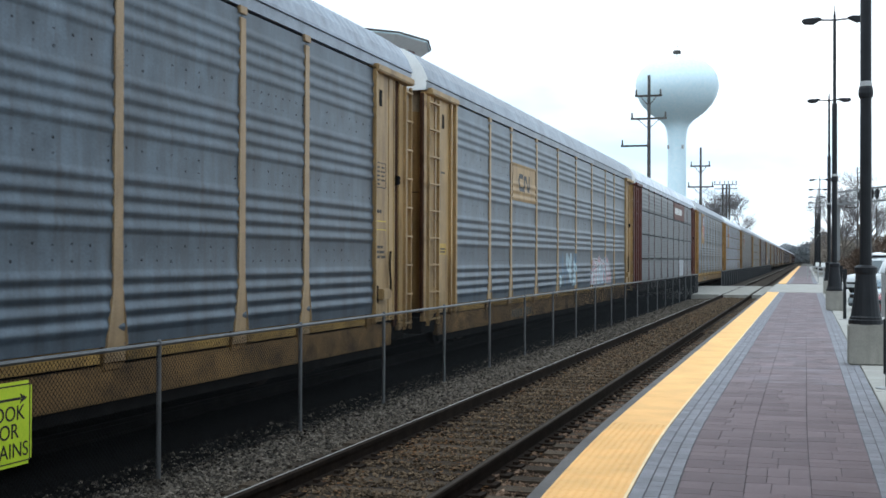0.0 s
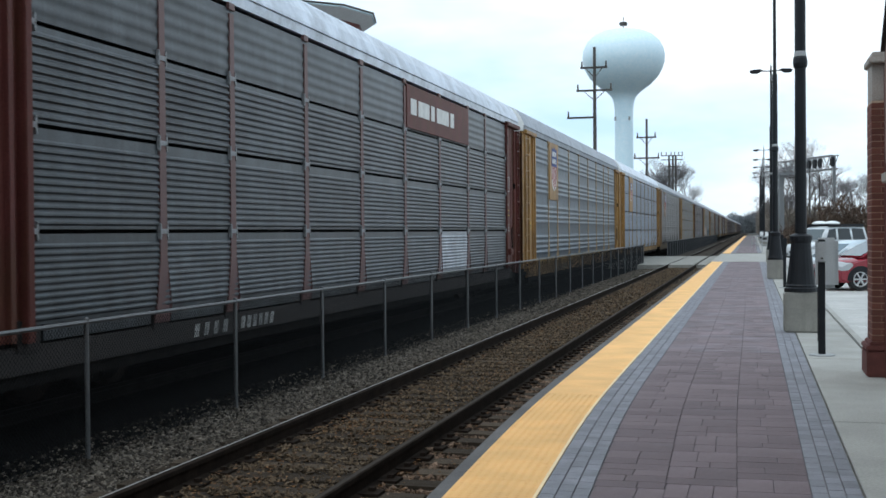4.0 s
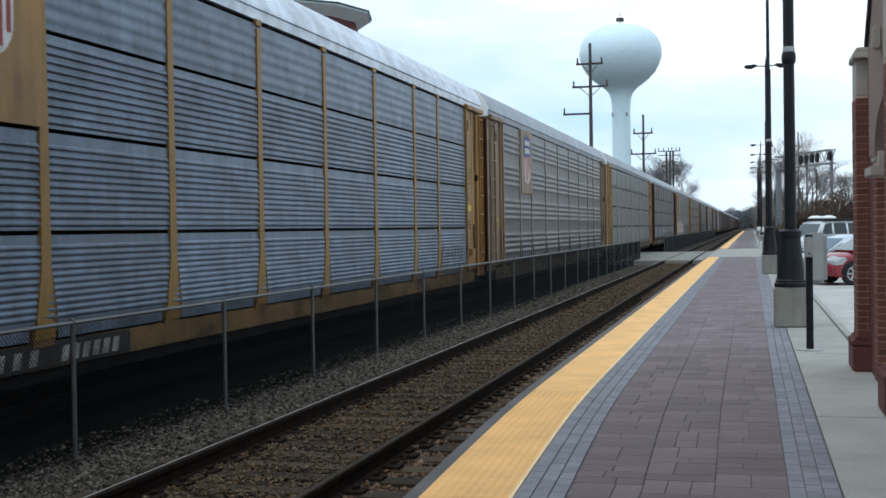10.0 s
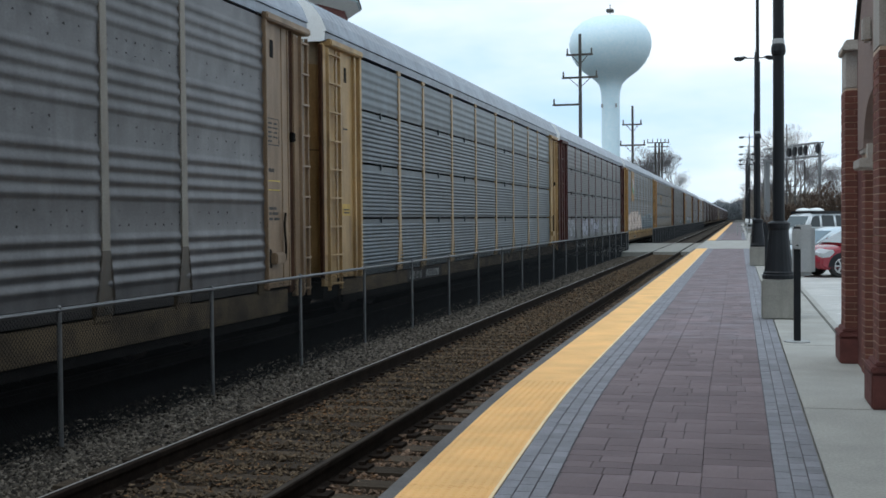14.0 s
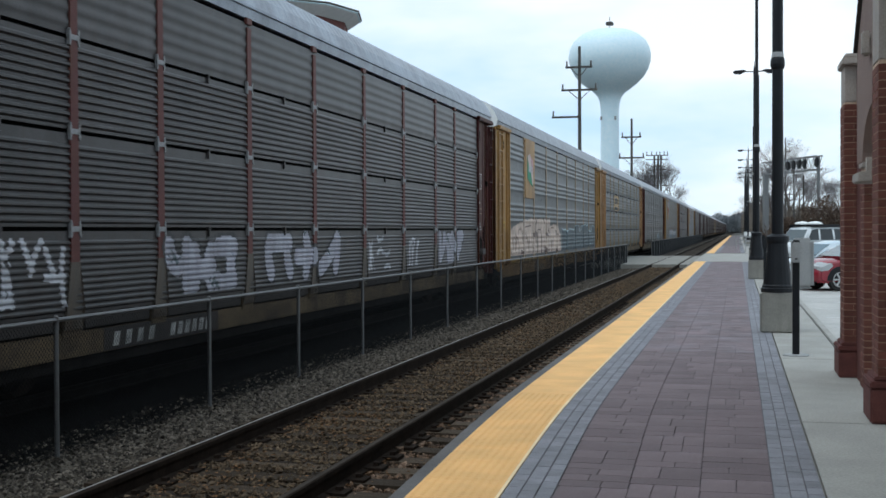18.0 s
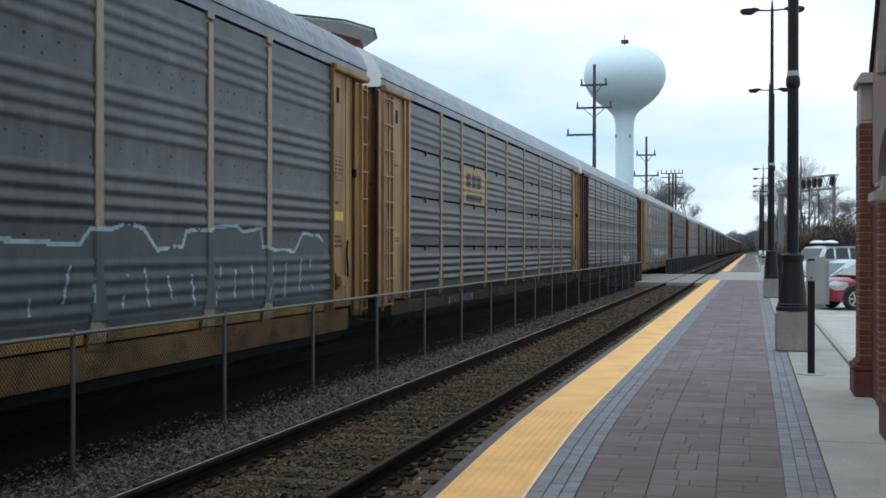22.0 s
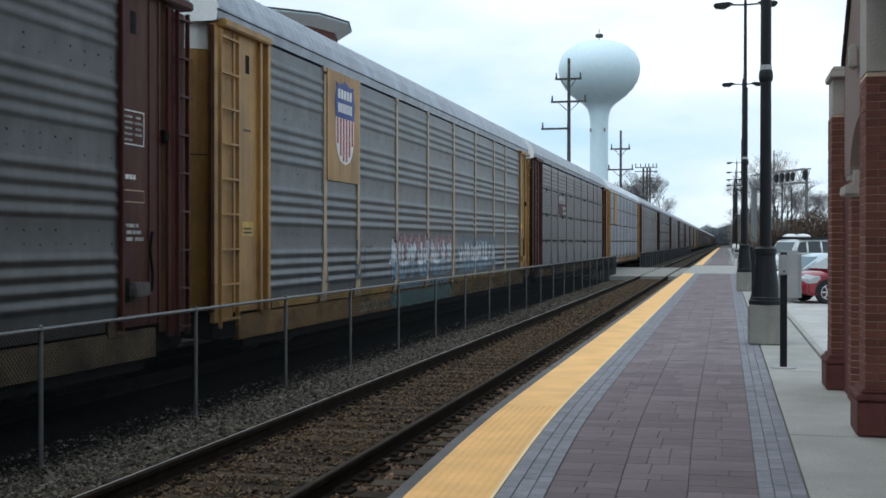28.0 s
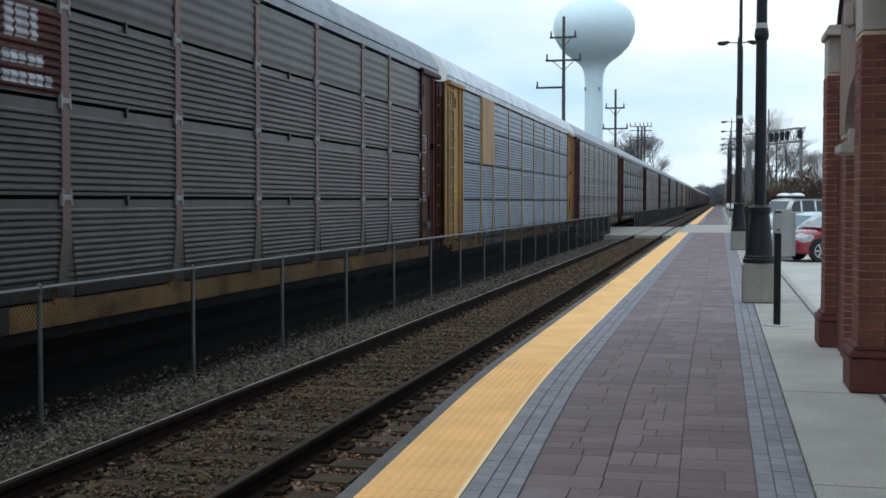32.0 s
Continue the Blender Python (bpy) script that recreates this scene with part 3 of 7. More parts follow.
def paint(name, rgb, amt=0.6, spec=0.35):
    return shade(name, [0.76 * c for c in rgb], 0.5, 0.0, spec=spec, var=0.15, scale=1.8, fine=40, bump=0.05, dirt=(0.085, 0.046, 0.022), dirt_amt=min(0.9, amt + 0.15), streak=(2.6, 2.6, 0.5))


def flat_paint(name, rgb, var=0.18):
    return shade(name, rgb, 0.6, 0.0, var=var, scale=2.5, fine=30, bump=0.03, dirt=(0.10, 0.10, 0.10), dirt_amt=0.55, streak=True)


SPRAY = {
    "white": flat_paint("white_spray", (0.40, 0.41, 0.44), 0.3), "lilac": flat_paint("pale_lilac_spray", (0.29, 0.29, 0.335)),
    "peach": flat_paint("peach_spray", (0.50, 0.395, 0.33)), "umber": flat_paint("umber_spray", (0.11, 0.065, 0.055)),
    "ice": flat_paint("ice_blue_spray", (0.34, 0.45, 0.50)), "pink": flat_paint("pink_spray", (0.46, 0.25, 0.27)),
    "rose": flat_paint("dull_rose_spray", (0.33, 0.16, 0.18)), "slate": flat_paint("slate_blue_spray", (0.05, 0.072, 0.082)), "dark": flat_paint("black_spray", (0.02, 0.02, 0.022)),
    "blue": flat_paint("blue_spray", (0.12, 0.18, 0.24)), "teal": flat_paint("teal_spray", (0.045, 0.115, 0.118)),
}
SEGS = [((0, 0), (0, 1)), ((1, 0), (1, 1)), ((0, 1), (1, 1)), ((0, 0.5), (1, 0.5)), ((0, 0), (1, 0)), ((0, 1), (1, 0)), ((0, 0), (1, 1)), ((0.5, 0), (0.5, 1)), ((0, 1), (0.5, 0.5)), ((0.5, 0.5), (1, 1))]

UPRIGHT = [((0, 0), (0.1, 1)), ((1, 0), (0.9, 1)), ((0.5, 0), (0.6, 1)), ((0, 0), (0.9, 1)), ((0.05, 0.5), (0.95, 0.55)), ((0.1, 0.95), (0.6, 0.1))]


def letters(seed, y0, y1, z0, z1, n, spiky=False):
    """Abstract sprayed shapes: bent strokes spread along a stretch; spiky ones shoot up in points."""
    rd = random.Random(seed)
    out, w = [], (y1 - y0) / n
    for i in range(n):
        a = y0 + w * (i + 0.14)
        lean = rd.uniform(-0.12, 0.2)
        zz = z0 + rd.uniform(0.0, 0.10) * (z1 - z0)
        h = (z1 - z0) * rd.uniform(0.74, 0.95)
        f = lambda u: (a + w * 0.72 * (u[0] + lean * u[1]), zz + h * u[1])
        bend = 0.16 if spiky else 0.45
        for (p, q) in rd.sample(UPRIGHT if spiky else SEGS, rd.choice((2, 3, 3))):
            m = ((p[0] + q[0]) / 2 + rd.uniform(-bend, bend), (p[1] + q[1]) / 2 + rd.uniform(-0.3, 0.3) * bend * 2)
            pts = [f(((1 - t) ** 2 * p[0] + 2 * t * (1 - t) * m[0] + t * t * q[0], (1 - t) ** 2 * p[1] + 2 * t * (1 - t) * m[1] + t * t * q[1])) for t in (0, 0.25, 0.5, 0.75, 1)]
            out += list(zip(pts, pts[1:]))
        if spiky:
            c = a + w * rd.uniform(0.1, 0.6)
            out.append(((c, zz + h * 0.6), (c + w * 0.15, z1 + rd.uniform(0.0, 0.12))))
    return out


def seg_dist(y, z, segs):
    d = np.full(y.shape, 9.0)
    for (a, b), (c, e) in segs:
        ly, lz = c - a, e - b
        t = np.clip(((y - a) * ly + (z - b) * lz) / (ly * ly + lz * lz + 1e-9), 0, 1)
        d = np.minimum(d, np.hypot(y - a - t * ly, z - b - t * lz))
    return d


def skin(car, kind, steel, y0, y1, z0, z1, choose, mats, name="graffiti", label="sprayed graffiti on the side", lift=0.005, step=0.025):
    """Paint laid over sheets and posts: a fine grid that follows the ribs, each cell kept or left out by choose(y, z)."""
    zs, ds = [], []
    for t in ([0] if kind == "bold" else [0, 1, 2, 3]):
        pr = panel(kind, BAYS[0], t, steel)[1]
        zs += [p[0] for p in pr]
        ds += [p[1] for p in pr]
    gz = np.array(sorted(set([round(float(v), 3) for v in np.arange(z0, z1 + 0.001, step)] + [round(v, 3) for v in zs if z0 < v < z1])))
    gy = np.arange(y0, y1 + 0.001, step)
    dep = np.interp(gz, zs, ds)
    Yg, Zg = np.meshgrid(gy, gz, indexing="ij")
    near = np.abs(Yg[..., None] - np.array(BAY_Y[1:-1])).min(-1) < 0.095 + 0.19 * np.clip(1.56 - Zg, 0, 1)
    Xg = np.where(near, SX + 0.028, SX + dep[None, :]) + lift
    cy, cz = (Yg[:-1, :-1] + Yg[1:, 1:]) / 2, (Zg[:-1, :-1] + Zg[1:, 1:]) / 2
    idx = choose(cy, cz)
    if kind != "bold":
        for g in (1.93, 3.02, 4.07):
            idx = np.where(np.abs(cz - g) < 0.03, -1, idx)
    nz = len(gz)
    base = np.arange(len(gy) * nz).reshape(len(gy), nz)
    keep = idx >= 0
    fs = np.stack([base[:-1, :-1], base[1:, :-1], base[1:, 1:], base[:-1, 1:]], -1)[keep]
    used, inv = np.unique(fs, return_inverse=True)
    v = np.stack([Xg, Yg, Zg], -1).reshape(-1, 3)[used]
    me = bpy.data.meshes.new(name)
    me.from_pydata(v.tolist(), [], inv.reshape(-1, 4).tolist())
    for m in mats:
        me.materials.append(m)
    me.polygons.foreach_set("material_index", idx[keep].astype("int32"))
    return part(name, me, None, car, label)


def piece(car, kind, steel, y0, y1, z0, z1, style, seed, n):
    """One sprayed piece in one of the styles seen along the train."""
    rd = np.random.default_rng(seed)
    worn = lambda y, z: np.sin(y * 5.1 + seed) * np.sin(z * 7.7 + y * 2) + 0.6 * np.sin(y * 3.3 + z * 9) + 0.35 * np.sin(y * 41) * np.sin(z * 37)
    if style == "tag":
        L = letters(seed, y0, y1, z0, z1, n)
        f = lambda y, z: np.where((seg_dist(y, z, L) < 0.045) & (worn(y, z) < 1.1), 0, -1)
        mats = [SPRAY["white"]]
    elif style == "scribble":
        L = letters(seed, y0, y1, z0, z1, n)
        f = lambda y, z: np.where(seg_dist(y, z, L) < 0.03, 0, -1)
        mats = [SPRAY["slate"]]
    elif style == "bubble":
        L = letters(seed, y0, y1, z0 + 0.12, z1 - 0.12, n)
        def f(y, z):
            d = seg_dist(y, z, L)
            return np.where(d < 0.15, np.where(worn(y, z) > 1.35, 2, 0), np.where(d < 0.21, 1, -1))
        mats = [SPRAY["lilac"], SPRAY["dark"], SPRAY["slate"]]
    elif style in ("wild", "wild_blue"):
        L = letters(seed, y0, y1, z0 - 0.02, z1 - 0.22, n, True)
        P = letters(seed + 7, y0 + 0.2, y1, z0 + 0.5, z1, max(2, n - 1), True)
        def f(y, z):
            d, p = seg_dist(y, z, L), seg_dist(y, z, P)
            up = z > z0 + 0.45 * (z1 - z0)
            r = np.where((p < 0.09) & up, 1, -1)
            r = np.where((p < 0.065) & up, 2, r)
            r = np.where(d < 0.115, 1, r)
            low = z < z0 + (0.36 + 0.05 * np.sin(y * 4)) * (z1 - z0)
            return np.where(d < 0.082, np.where(low, 3, np.where(worn(y, z) > 0.75, 4, 0)), r)
        mats = [SPRAY["white"], SPRAY["dark"], SPRAY["rose" if style == "wild" else "blue"], SPRAY["blue"], SPRAY["ice"]]
    elif style == "faded":
        L = letters(seed, y0, y1, z0, z1, n, True)
        def f(y, z):
            d = seg_dist(y, z, L)
            return np.where((d < 0.10) & (worn(y, z) < 0.9), np.where(np.sin(y * 2.3 + z * 3 + seed) > 0.2, 1, 0), -1)
        mats = [SPRAY["ice"], SPRAY["blue"]]
    elif style == "pinkish":
        ty = [y0, y0 + 0.25, y0 + 1.4, y0 + 1.6, y0 + 1.75, y0 + 2.3, y0 + 2.85, y0 + 3.0, y0 + 3.3, y0 + 3.75, y0 + 4.1, y1]
        tz = [1.5, 1.95, 1.92, 2.13, 1.98, 1.86, 1.98, 2.12, 2.02, 1.80, 1.62, 1.0]
        C = [((y0 + u, z0), (y0 + u + 0.1, 1.75)) for u in (0.95, 1.95, 2.9, 3.6)] + [((y0 + u, 1.62), (y0 + u + 0.3, 1.66)) for u in (0.4, 1.3, 2.3, 3.9)]
        D = [((y0 + u, v), (y0 + u + 0.02, v + h)) for u, v, h in ((0.35, 1.55, 0.3), (0.5, 1.15, 0.2), (1.55, 1.2, 0.15), (2.45, 1.58, 0.12), (2.5, 1.2, 0.2), (3.25, 1.1, 0.35), (4.0, 1.15, 0.25))]
        def f(y, z):
            rim = np.interp(y, ty, tz) - z
            d = seg_dist(y, z, C)
            c = np.where((y > y0 + 1.2) & (y < y0 + 2.8) & (z < 1.68) & (worn(y, z) > -0.6), 3, np.where(worn(y, z) > 0.5, 1, 0))
            c = np.where(seg_dist(y, z, D) < 0.085, 4, c)
            c = np.where(d < 0.055, 0, np.where(d < 0.085, 2, c))
            c = np.where(rim < 0.05, 0, np.where(rim < 0.085, 2, c))
            return np.where(rim > 0, c, -1)
        mats = [SPRAY["white"], SPRAY["pink"], SPRAY["umber"], SPRAY["ice"], SPRAY["rose"]]
    elif style == "roller":
        ty = [y0, 2.65, 3.9, 5.2, 6.7, 10.96, 11.02, 12.0, 13.2, 13.7, 14.03]
        tz = [1.5, 1.95, 2.13, 2.26, 2.35, 2.36, 2.07, 2.16, 2.08, 1.75, 1.05]
        U = [(7.53, 7.68, 1.80, 2.27), (6.98, 8.07, 1.67, 1.84), (7.86, 8.02, 1.04, 1.68), (9.9, 10.5, 1.68, 1.82), (9.5, 10.45, 1.06, 1.24), (11.28, 11.48, 1.05, 1.5), (12.5, 12.85, 1.05, 1.18),
             (8.7, 9.02, 1.05, 1.2), (3.5, 3.66, 1.15, 1.75), (4.5, 5.1, 1.08, 1.22), (4.8, 4.94, 1.5, 1.95), (6.0, 6.14, 1.1, 1.6), (2.6, 2.8, 1.1, 1.3), (8.78, 8.9, 1.24, 1.75)]
        L = [((8.05, 1.92), (8.74, 1.92)), ((8.74, 1.92), (8.78, 1.3)), ((8.05, 1.92), (8.03, 1.1)), ((10.5, 1.9), (10.62, 1.3)), ((11.2, 2.0), (11.9, 2.0)), ((11.2, 2.0), (11.3, 1.5)), ((12.4, 1.72), (13.3, 1.72)),
             ((13.3, 1.72), (13.7, 1.2)), ((9.4, 2.0), (9.42, 1.1)), ((6.9, 2.2), (6.88, 1.1)), ((5.5, 1.9), (5.9, 1.3)), ((5.5, 1.9), (5.3, 1.2)), ((4.1, 1.2), (4.1, 1.9)), ((4.1, 1.9), (4.6, 2.0)), ((3.1, 1.3), (3.1, 1.9)),
             ((5.2, 2.0), (6.6, 2.08)), ((6.6, 2.08), (6.7, 1.2)), ((2.9, 1.55), (3.4, 1.7))]
        def f(y, z):
            edge = np.interp(y, ty, tz) - 0.03 * np.abs(np.sin(y * 2.9)) - 0.02 * np.sin(y * 11.0)
            c = np.where((seg_dist(y, z, L) < 0.024) & (worn(y, z) < 1.0), 1, 0)
            c = np.where((worn(y, z) > 1.28), 1, c)
            for ya, yb, za, zb in U:
                c = np.where((y > ya) & (y < yb + 0.06 * np.sin(z * 9)) & (z > za) & (z < zb + 0.03 * np.sin(y * 6)), 1, c)
            return np.where(z < edge, c, -1)
        mats = [SPRAY["peach"], SPRAY["umber"]]
    else:
        ky, kz, c = [y0 - 0.2], [z1 - 0.2], y0
        while c < y1 + 0.3:
            hi = rd.random() < 0.5
            lev = z1 - (rd.uniform(0.0, 0.12) if hi else rd.uniform(0.22, 0.38))
            c += rd.uniform(0.05, 0.35)
            ky.append(c); kz.append(lev)
            c += rd.uniform(0.3, 0.8)
            ky.append(c); kz.append(lev + rd.uniform(-0.06, 0.06))
        L = [((a, z0 + rd.uniform(0.05, 0.3)), (a + rd.uniform(-0.15, 0.2), z0 + rd.uniform(0.4, 0.7))) for a in np.arange(y0 + 0.3, y1, 0.62)]
        E = list(zip(list(zip(ky, kz))[:-1], list(zip(ky, kz))[1:]))
        def f(y, z):
            c = np.where(z < np.interp(y, ky, kz), 1, -1)
            c = np.where((seg_dist(y, z, L) < 0.018) & (worn(y, z) < 0.7), 0, c)
            return np.where((seg_dist(y, z, E) < 0.026) & (worn(y, z) < 1.2), 0, c)
        mats = [SPRAY["ice"], SPRAY["slate"]]
    skin(car, kind, steel, y0 - 0.15, y1 + 0.15, z0, z1 + 0.1, f, mats)


X_LOGO = SX + 0.052


def flat_shape(poly, mat, x):
    """A thin painted shape on the side: polygon of (y, z)."""
    bm = bmesh.new()
    prism(bm, poly, "x", x, x + 0.004)
    return mesh_of(bm, mat, "emblem")


def shield(car, board, yc, z0, w, h):
    """Shield of blue over red and white upright stripes, with two rows of white bars."""
    def halfw(u):
        return w / 2 * (1.0 if u > 0.35 else math.sqrt(max(0.0, 1 - ((0.35 - u) / 0.35) ** 2)) * 0.85 + 0.15)
    us = [0.0, 0.04, 0.1, 0.18, 0.28, 0.4, 0.55]
    white = [(yc + s * halfw(u), z0 + h * u) for s, seq in ((1, us), (-1, us[::-1])) for u in seq]
    part("stripe_ground", flat_shape(white, M_logo_white, X_LOGO), None, board, "white ground of the emblem")
    for i in range(6):
        c = yc + (i - 2.5) * w / 6.2
        lo = z0 + h * (0.03 + 0.26 * abs((i - 2.5) / 2.5) ** 2.2 * 0.8)
        part("red_stripe", flat_shape([(c - w * 0.042, lo), (c + w * 0.042, lo), (c + w * 0.042, z0 + h * 0.55), (c - w * 0.042, z0 + h * 0.55)], M_logo_red, X_LOGO + 0.004), None, board, "red stripe")
    top = [(-0.5, 0.55), (0.5, 0.55), (0.54, 0.75), (0.46, 0.9), (0.5, 0.96), (0.25, 0.94), (0.0, 1.0), (-0.25, 0.94), (-0.5, 0.96), (-0.46, 0.9), (-0.54, 0.75)]
    part("blue_field", flat_shape([(yc + a * w, z0 + h * b) for a, b in top], M_logo_blue, X_LOGO + 0.004), None, board, "blue upper field")
    for zz, n in ((0.78, 5), (0.615, 7)):
        p = 0.78 * w / n
        for i in range(n):
            a = yc - 0.39 * w + p * i
            part("lettering_bar", flat_shape([(a, z0 + h * zz), (a + p * 0.72, z0 + h * zz), (a + p * 0.72, z0 + h * (zz + 0.11)), (a, z0 + h * (zz + 0.11))], M_logo_white, X_LOGO + 0.008), None, board, "white bar of lettering")


def rect(board, name, y0, y1, z0, z1, mat, lift=0.0, label=""):
    part(name, flat_shape([(y0, z0), (y1, z0), (y1, z1), (y0, z1)], mat, X_LOGO + lift), None, board, label)


FRAMES = {
    "yellow": (paint("yellow_car_paint", (0.41, 0.225, 0.066)), "faded yellow"),
    "tan": (paint("tan_car_paint", (0.46, 0.295, 0.128)), "tan"),
    "pale": (paint("pale_car_paint", (0.30, 0.20, 0.12)), "pale buff"),
    "apricot": (paint("apricot_car_paint", (0.45, 0.262, 0.128)), "orange-tan"),
    "maroon": (paint("maroon_car_paint", (0.068, 0.018, 0.017), 0.6, 0.1), "dark maroon"),
    "brown": (paint("oxide_car_paint", (0.135, 0.042, 0.036), 0.6, 0.12), "oxide-red"),
}
STEEL = {
    "new": steel_panel("new_galvanised_sheet", (0.36, 0.385, 0.42), amt=0.2),
    "blue": steel_panel("blue_grey_sheet", (0.09, 0.12, 0.152)),
    "slate": steel_panel("slate_blue_sheet", (0.072, 0.094, 0.108)),
    "bright": steel_panel("bright_galvanised_sheet", (0.16, 0.21, 0.28), amt=0.4),
    "grey": steel_panel("grey_sheet", (0.082, 0.093, 0.102)),
    "gloom": steel_panel("dull_louvred_sheet", (0.054, 0.060, 0.064)),
    "olive": steel_panel("greenish_grimy_sheet", (0.070, 0.074, 0.076)),
    "pale": steel_panel("pale_weathered_sheet", (0.125, 0.122, 0.126), (0.06, 0.056, 0.055), 0.6),
    "dark": steel_panel("grimy_sheet", (0.049, 0.047, 0.048), (0.034, 0.025, 0.023), 0.7),
}
ROOFS = {"grey": steel_panel("roof_sheet", (0.25, 0.285, 0.335), (0.17, 0.19, 0.22), 0.3), "white": steel_panel("pale_roof_sheet", (0.66, 0.72, 0.80), (0.44, 0.48, 0.53), 0.35)}
M_sill = {
    "yellow": shade("sill_yellow", (0.185, 0.108, 0.042), 0.75, spec=0.2, var=0.35, scale=0.9, fine=30, bump=0.1, dirt=(0.026, 0.015, 0.009), dirt_amt=0.95, streak=(1.6, 1.6, 2.4)),
    "dark": shade("sill_dark", (0.022, 0.018, 0.016), 0.8, var=0.3, scale=0.9, fine=30, bump=0.1),
    "tan": shade("sill_tan", (0.088, 0.063, 0.036), 0.75, spec=0.2, var=0.4, scale=0.9, fine=30, bump=0.1, dirt=(0.010, 0.008, 0.007), dirt_amt=0.97, streak=(1.6, 1.6, 2.4)),
}
M_curb = {
    "yellow": shade("curb_yellow", (0.30, 0.18, 0.052), 0.7, spec=0.25, var=0.3, scale=0.9, fine=30, bump=0.1, dirt=(0.04, 0.024, 0.013), dirt_amt=0.9),
    "dark": M_sill["dark"], "tan": M_sill["tan"],
}
# end details shared by cars of one colour
M_rust = shade("rusty_groove", (0.042, 0.018, 0.009), 0.85, spec=0.1, var=0.4, scale=3, fine=30, bump=0.2)
SEAM = end_door(M_sill["dark"], False, 3.17, 3.186, 0.004)
DOORS = {(c, f): end_door(FRAMES["yellow" if c == "pale" else c][0], f) for c in FRAMES for f in (False, True)}
M_cream = paint("cream_fascia_paint", (0.50, 0.40, 0.28))
FASCIA = {(c, f): end_door(M_white if c else M_cream, f, 4.74, 5.158, 0.006) for c in (False, True) for f in (False, True)}
LADDERS = {(c, f): ladder_mesh(FRAMES[c][0], *((27.64, 27.97) if f else (0.46, 1.12))) for c in FRAMES for f in (False, True)}
bm = bmesh.new()
prism(bm, [(-0.105, -0.09), (-0.085, -0.10), (-0.07, -0.06), (-0.07, -0.03), (0.07, -0.03), (0.07, -0.06), (0.085, -0.10), (0.105, -0.09),
           (0.10, 0.09), (0.085, 0.10), (0.07, 0.06), (0.07, 0.03), (-0.07, 0.03), (-0.07, 0.06), (-0.085, 0.10), (-0.10, 0.09)], "x", SX - 0.01, SX + 0.036)
M_jack = shade("grimy_jack_box", (0.075, 0.068, 0.066), 0.75, spec=0.2, var=0.35, scale=9, fine=50, bump=0.1)
CLIP_GREY = shade("worn_clip", (0.21, 0.215, 0.22), 0.6, var=0.3, scale=12, fine=60, bump=0.1)
CLIP = mesh_of(bm, CLIP_GREY, "post_clip")
POST_PAINT = {
    "amber": paint("amber_post_paint", (0.36, 0.20, 0.05)), "beige": paint("beige_post_paint", (0.43, 0.325, 0.225)),
    "stone": paint("faded_post_paint", (0.26, 0.235, 0.195)), "red": paint("red_oxide_post_paint", (0.140, 0.052, 0.050), 0.6, 0.12),
    "mauve": paint("dull_mauve_post_paint", (0.16, 0.086, 0.084)), "dun": paint("dun_post_paint", (0.39, 0.25, 0.105)), "buff": paint("buff_post_paint", (0.45, 0.305, 0.165)), "umber": paint("shaded_post_paint", (0.066, 0.042, 0.038), 0.6, 0.15), "ash": paint("ash_grey_post_paint", (0.145, 0.122, 0.12)), "grimy": paint("grime_caked_paint", (0.085, 0.07, 0.055), 0.7),
}
POSTS = {c: post_mesh(POST_PAINT[c]) for c in POST_PAINT}
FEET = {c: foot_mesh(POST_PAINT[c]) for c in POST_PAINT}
ROOFM = {c: roof_mesh(ROOFS[c]) for c in ROOFS}
PANELS = {}


def panel(kind, w, tier, steel):
    key = (kind, w, tier, steel)
    if key not in PANELS:
        if kind == "bold":
            pr = prof_grouped(Z_LOW, Z_EAVE - 0.04)
        else:
            hts = [Z_LOW, 1.93, 3.02, 4.07, Z_EAVE - 0.04]
            a, b = hts[tier] + (0.024 if tier else 0), hts[tier + 1] - 0.024
            pr = prof_grouped(a, b) if kind == "coarse" else (prof_wave(a, b) if tier == 3 else prof_fine(a, b, (0.074, 0.082, 0.092)[tier], (0.017, 0.018, 0.019)[tier]))
        PANELS[key] = (panel_mesh(pr, w, STEEL[steel], kind in ("bold", "coarse") or (kind == "fine" and tier == 3)), pr)
    return PANELS[key]


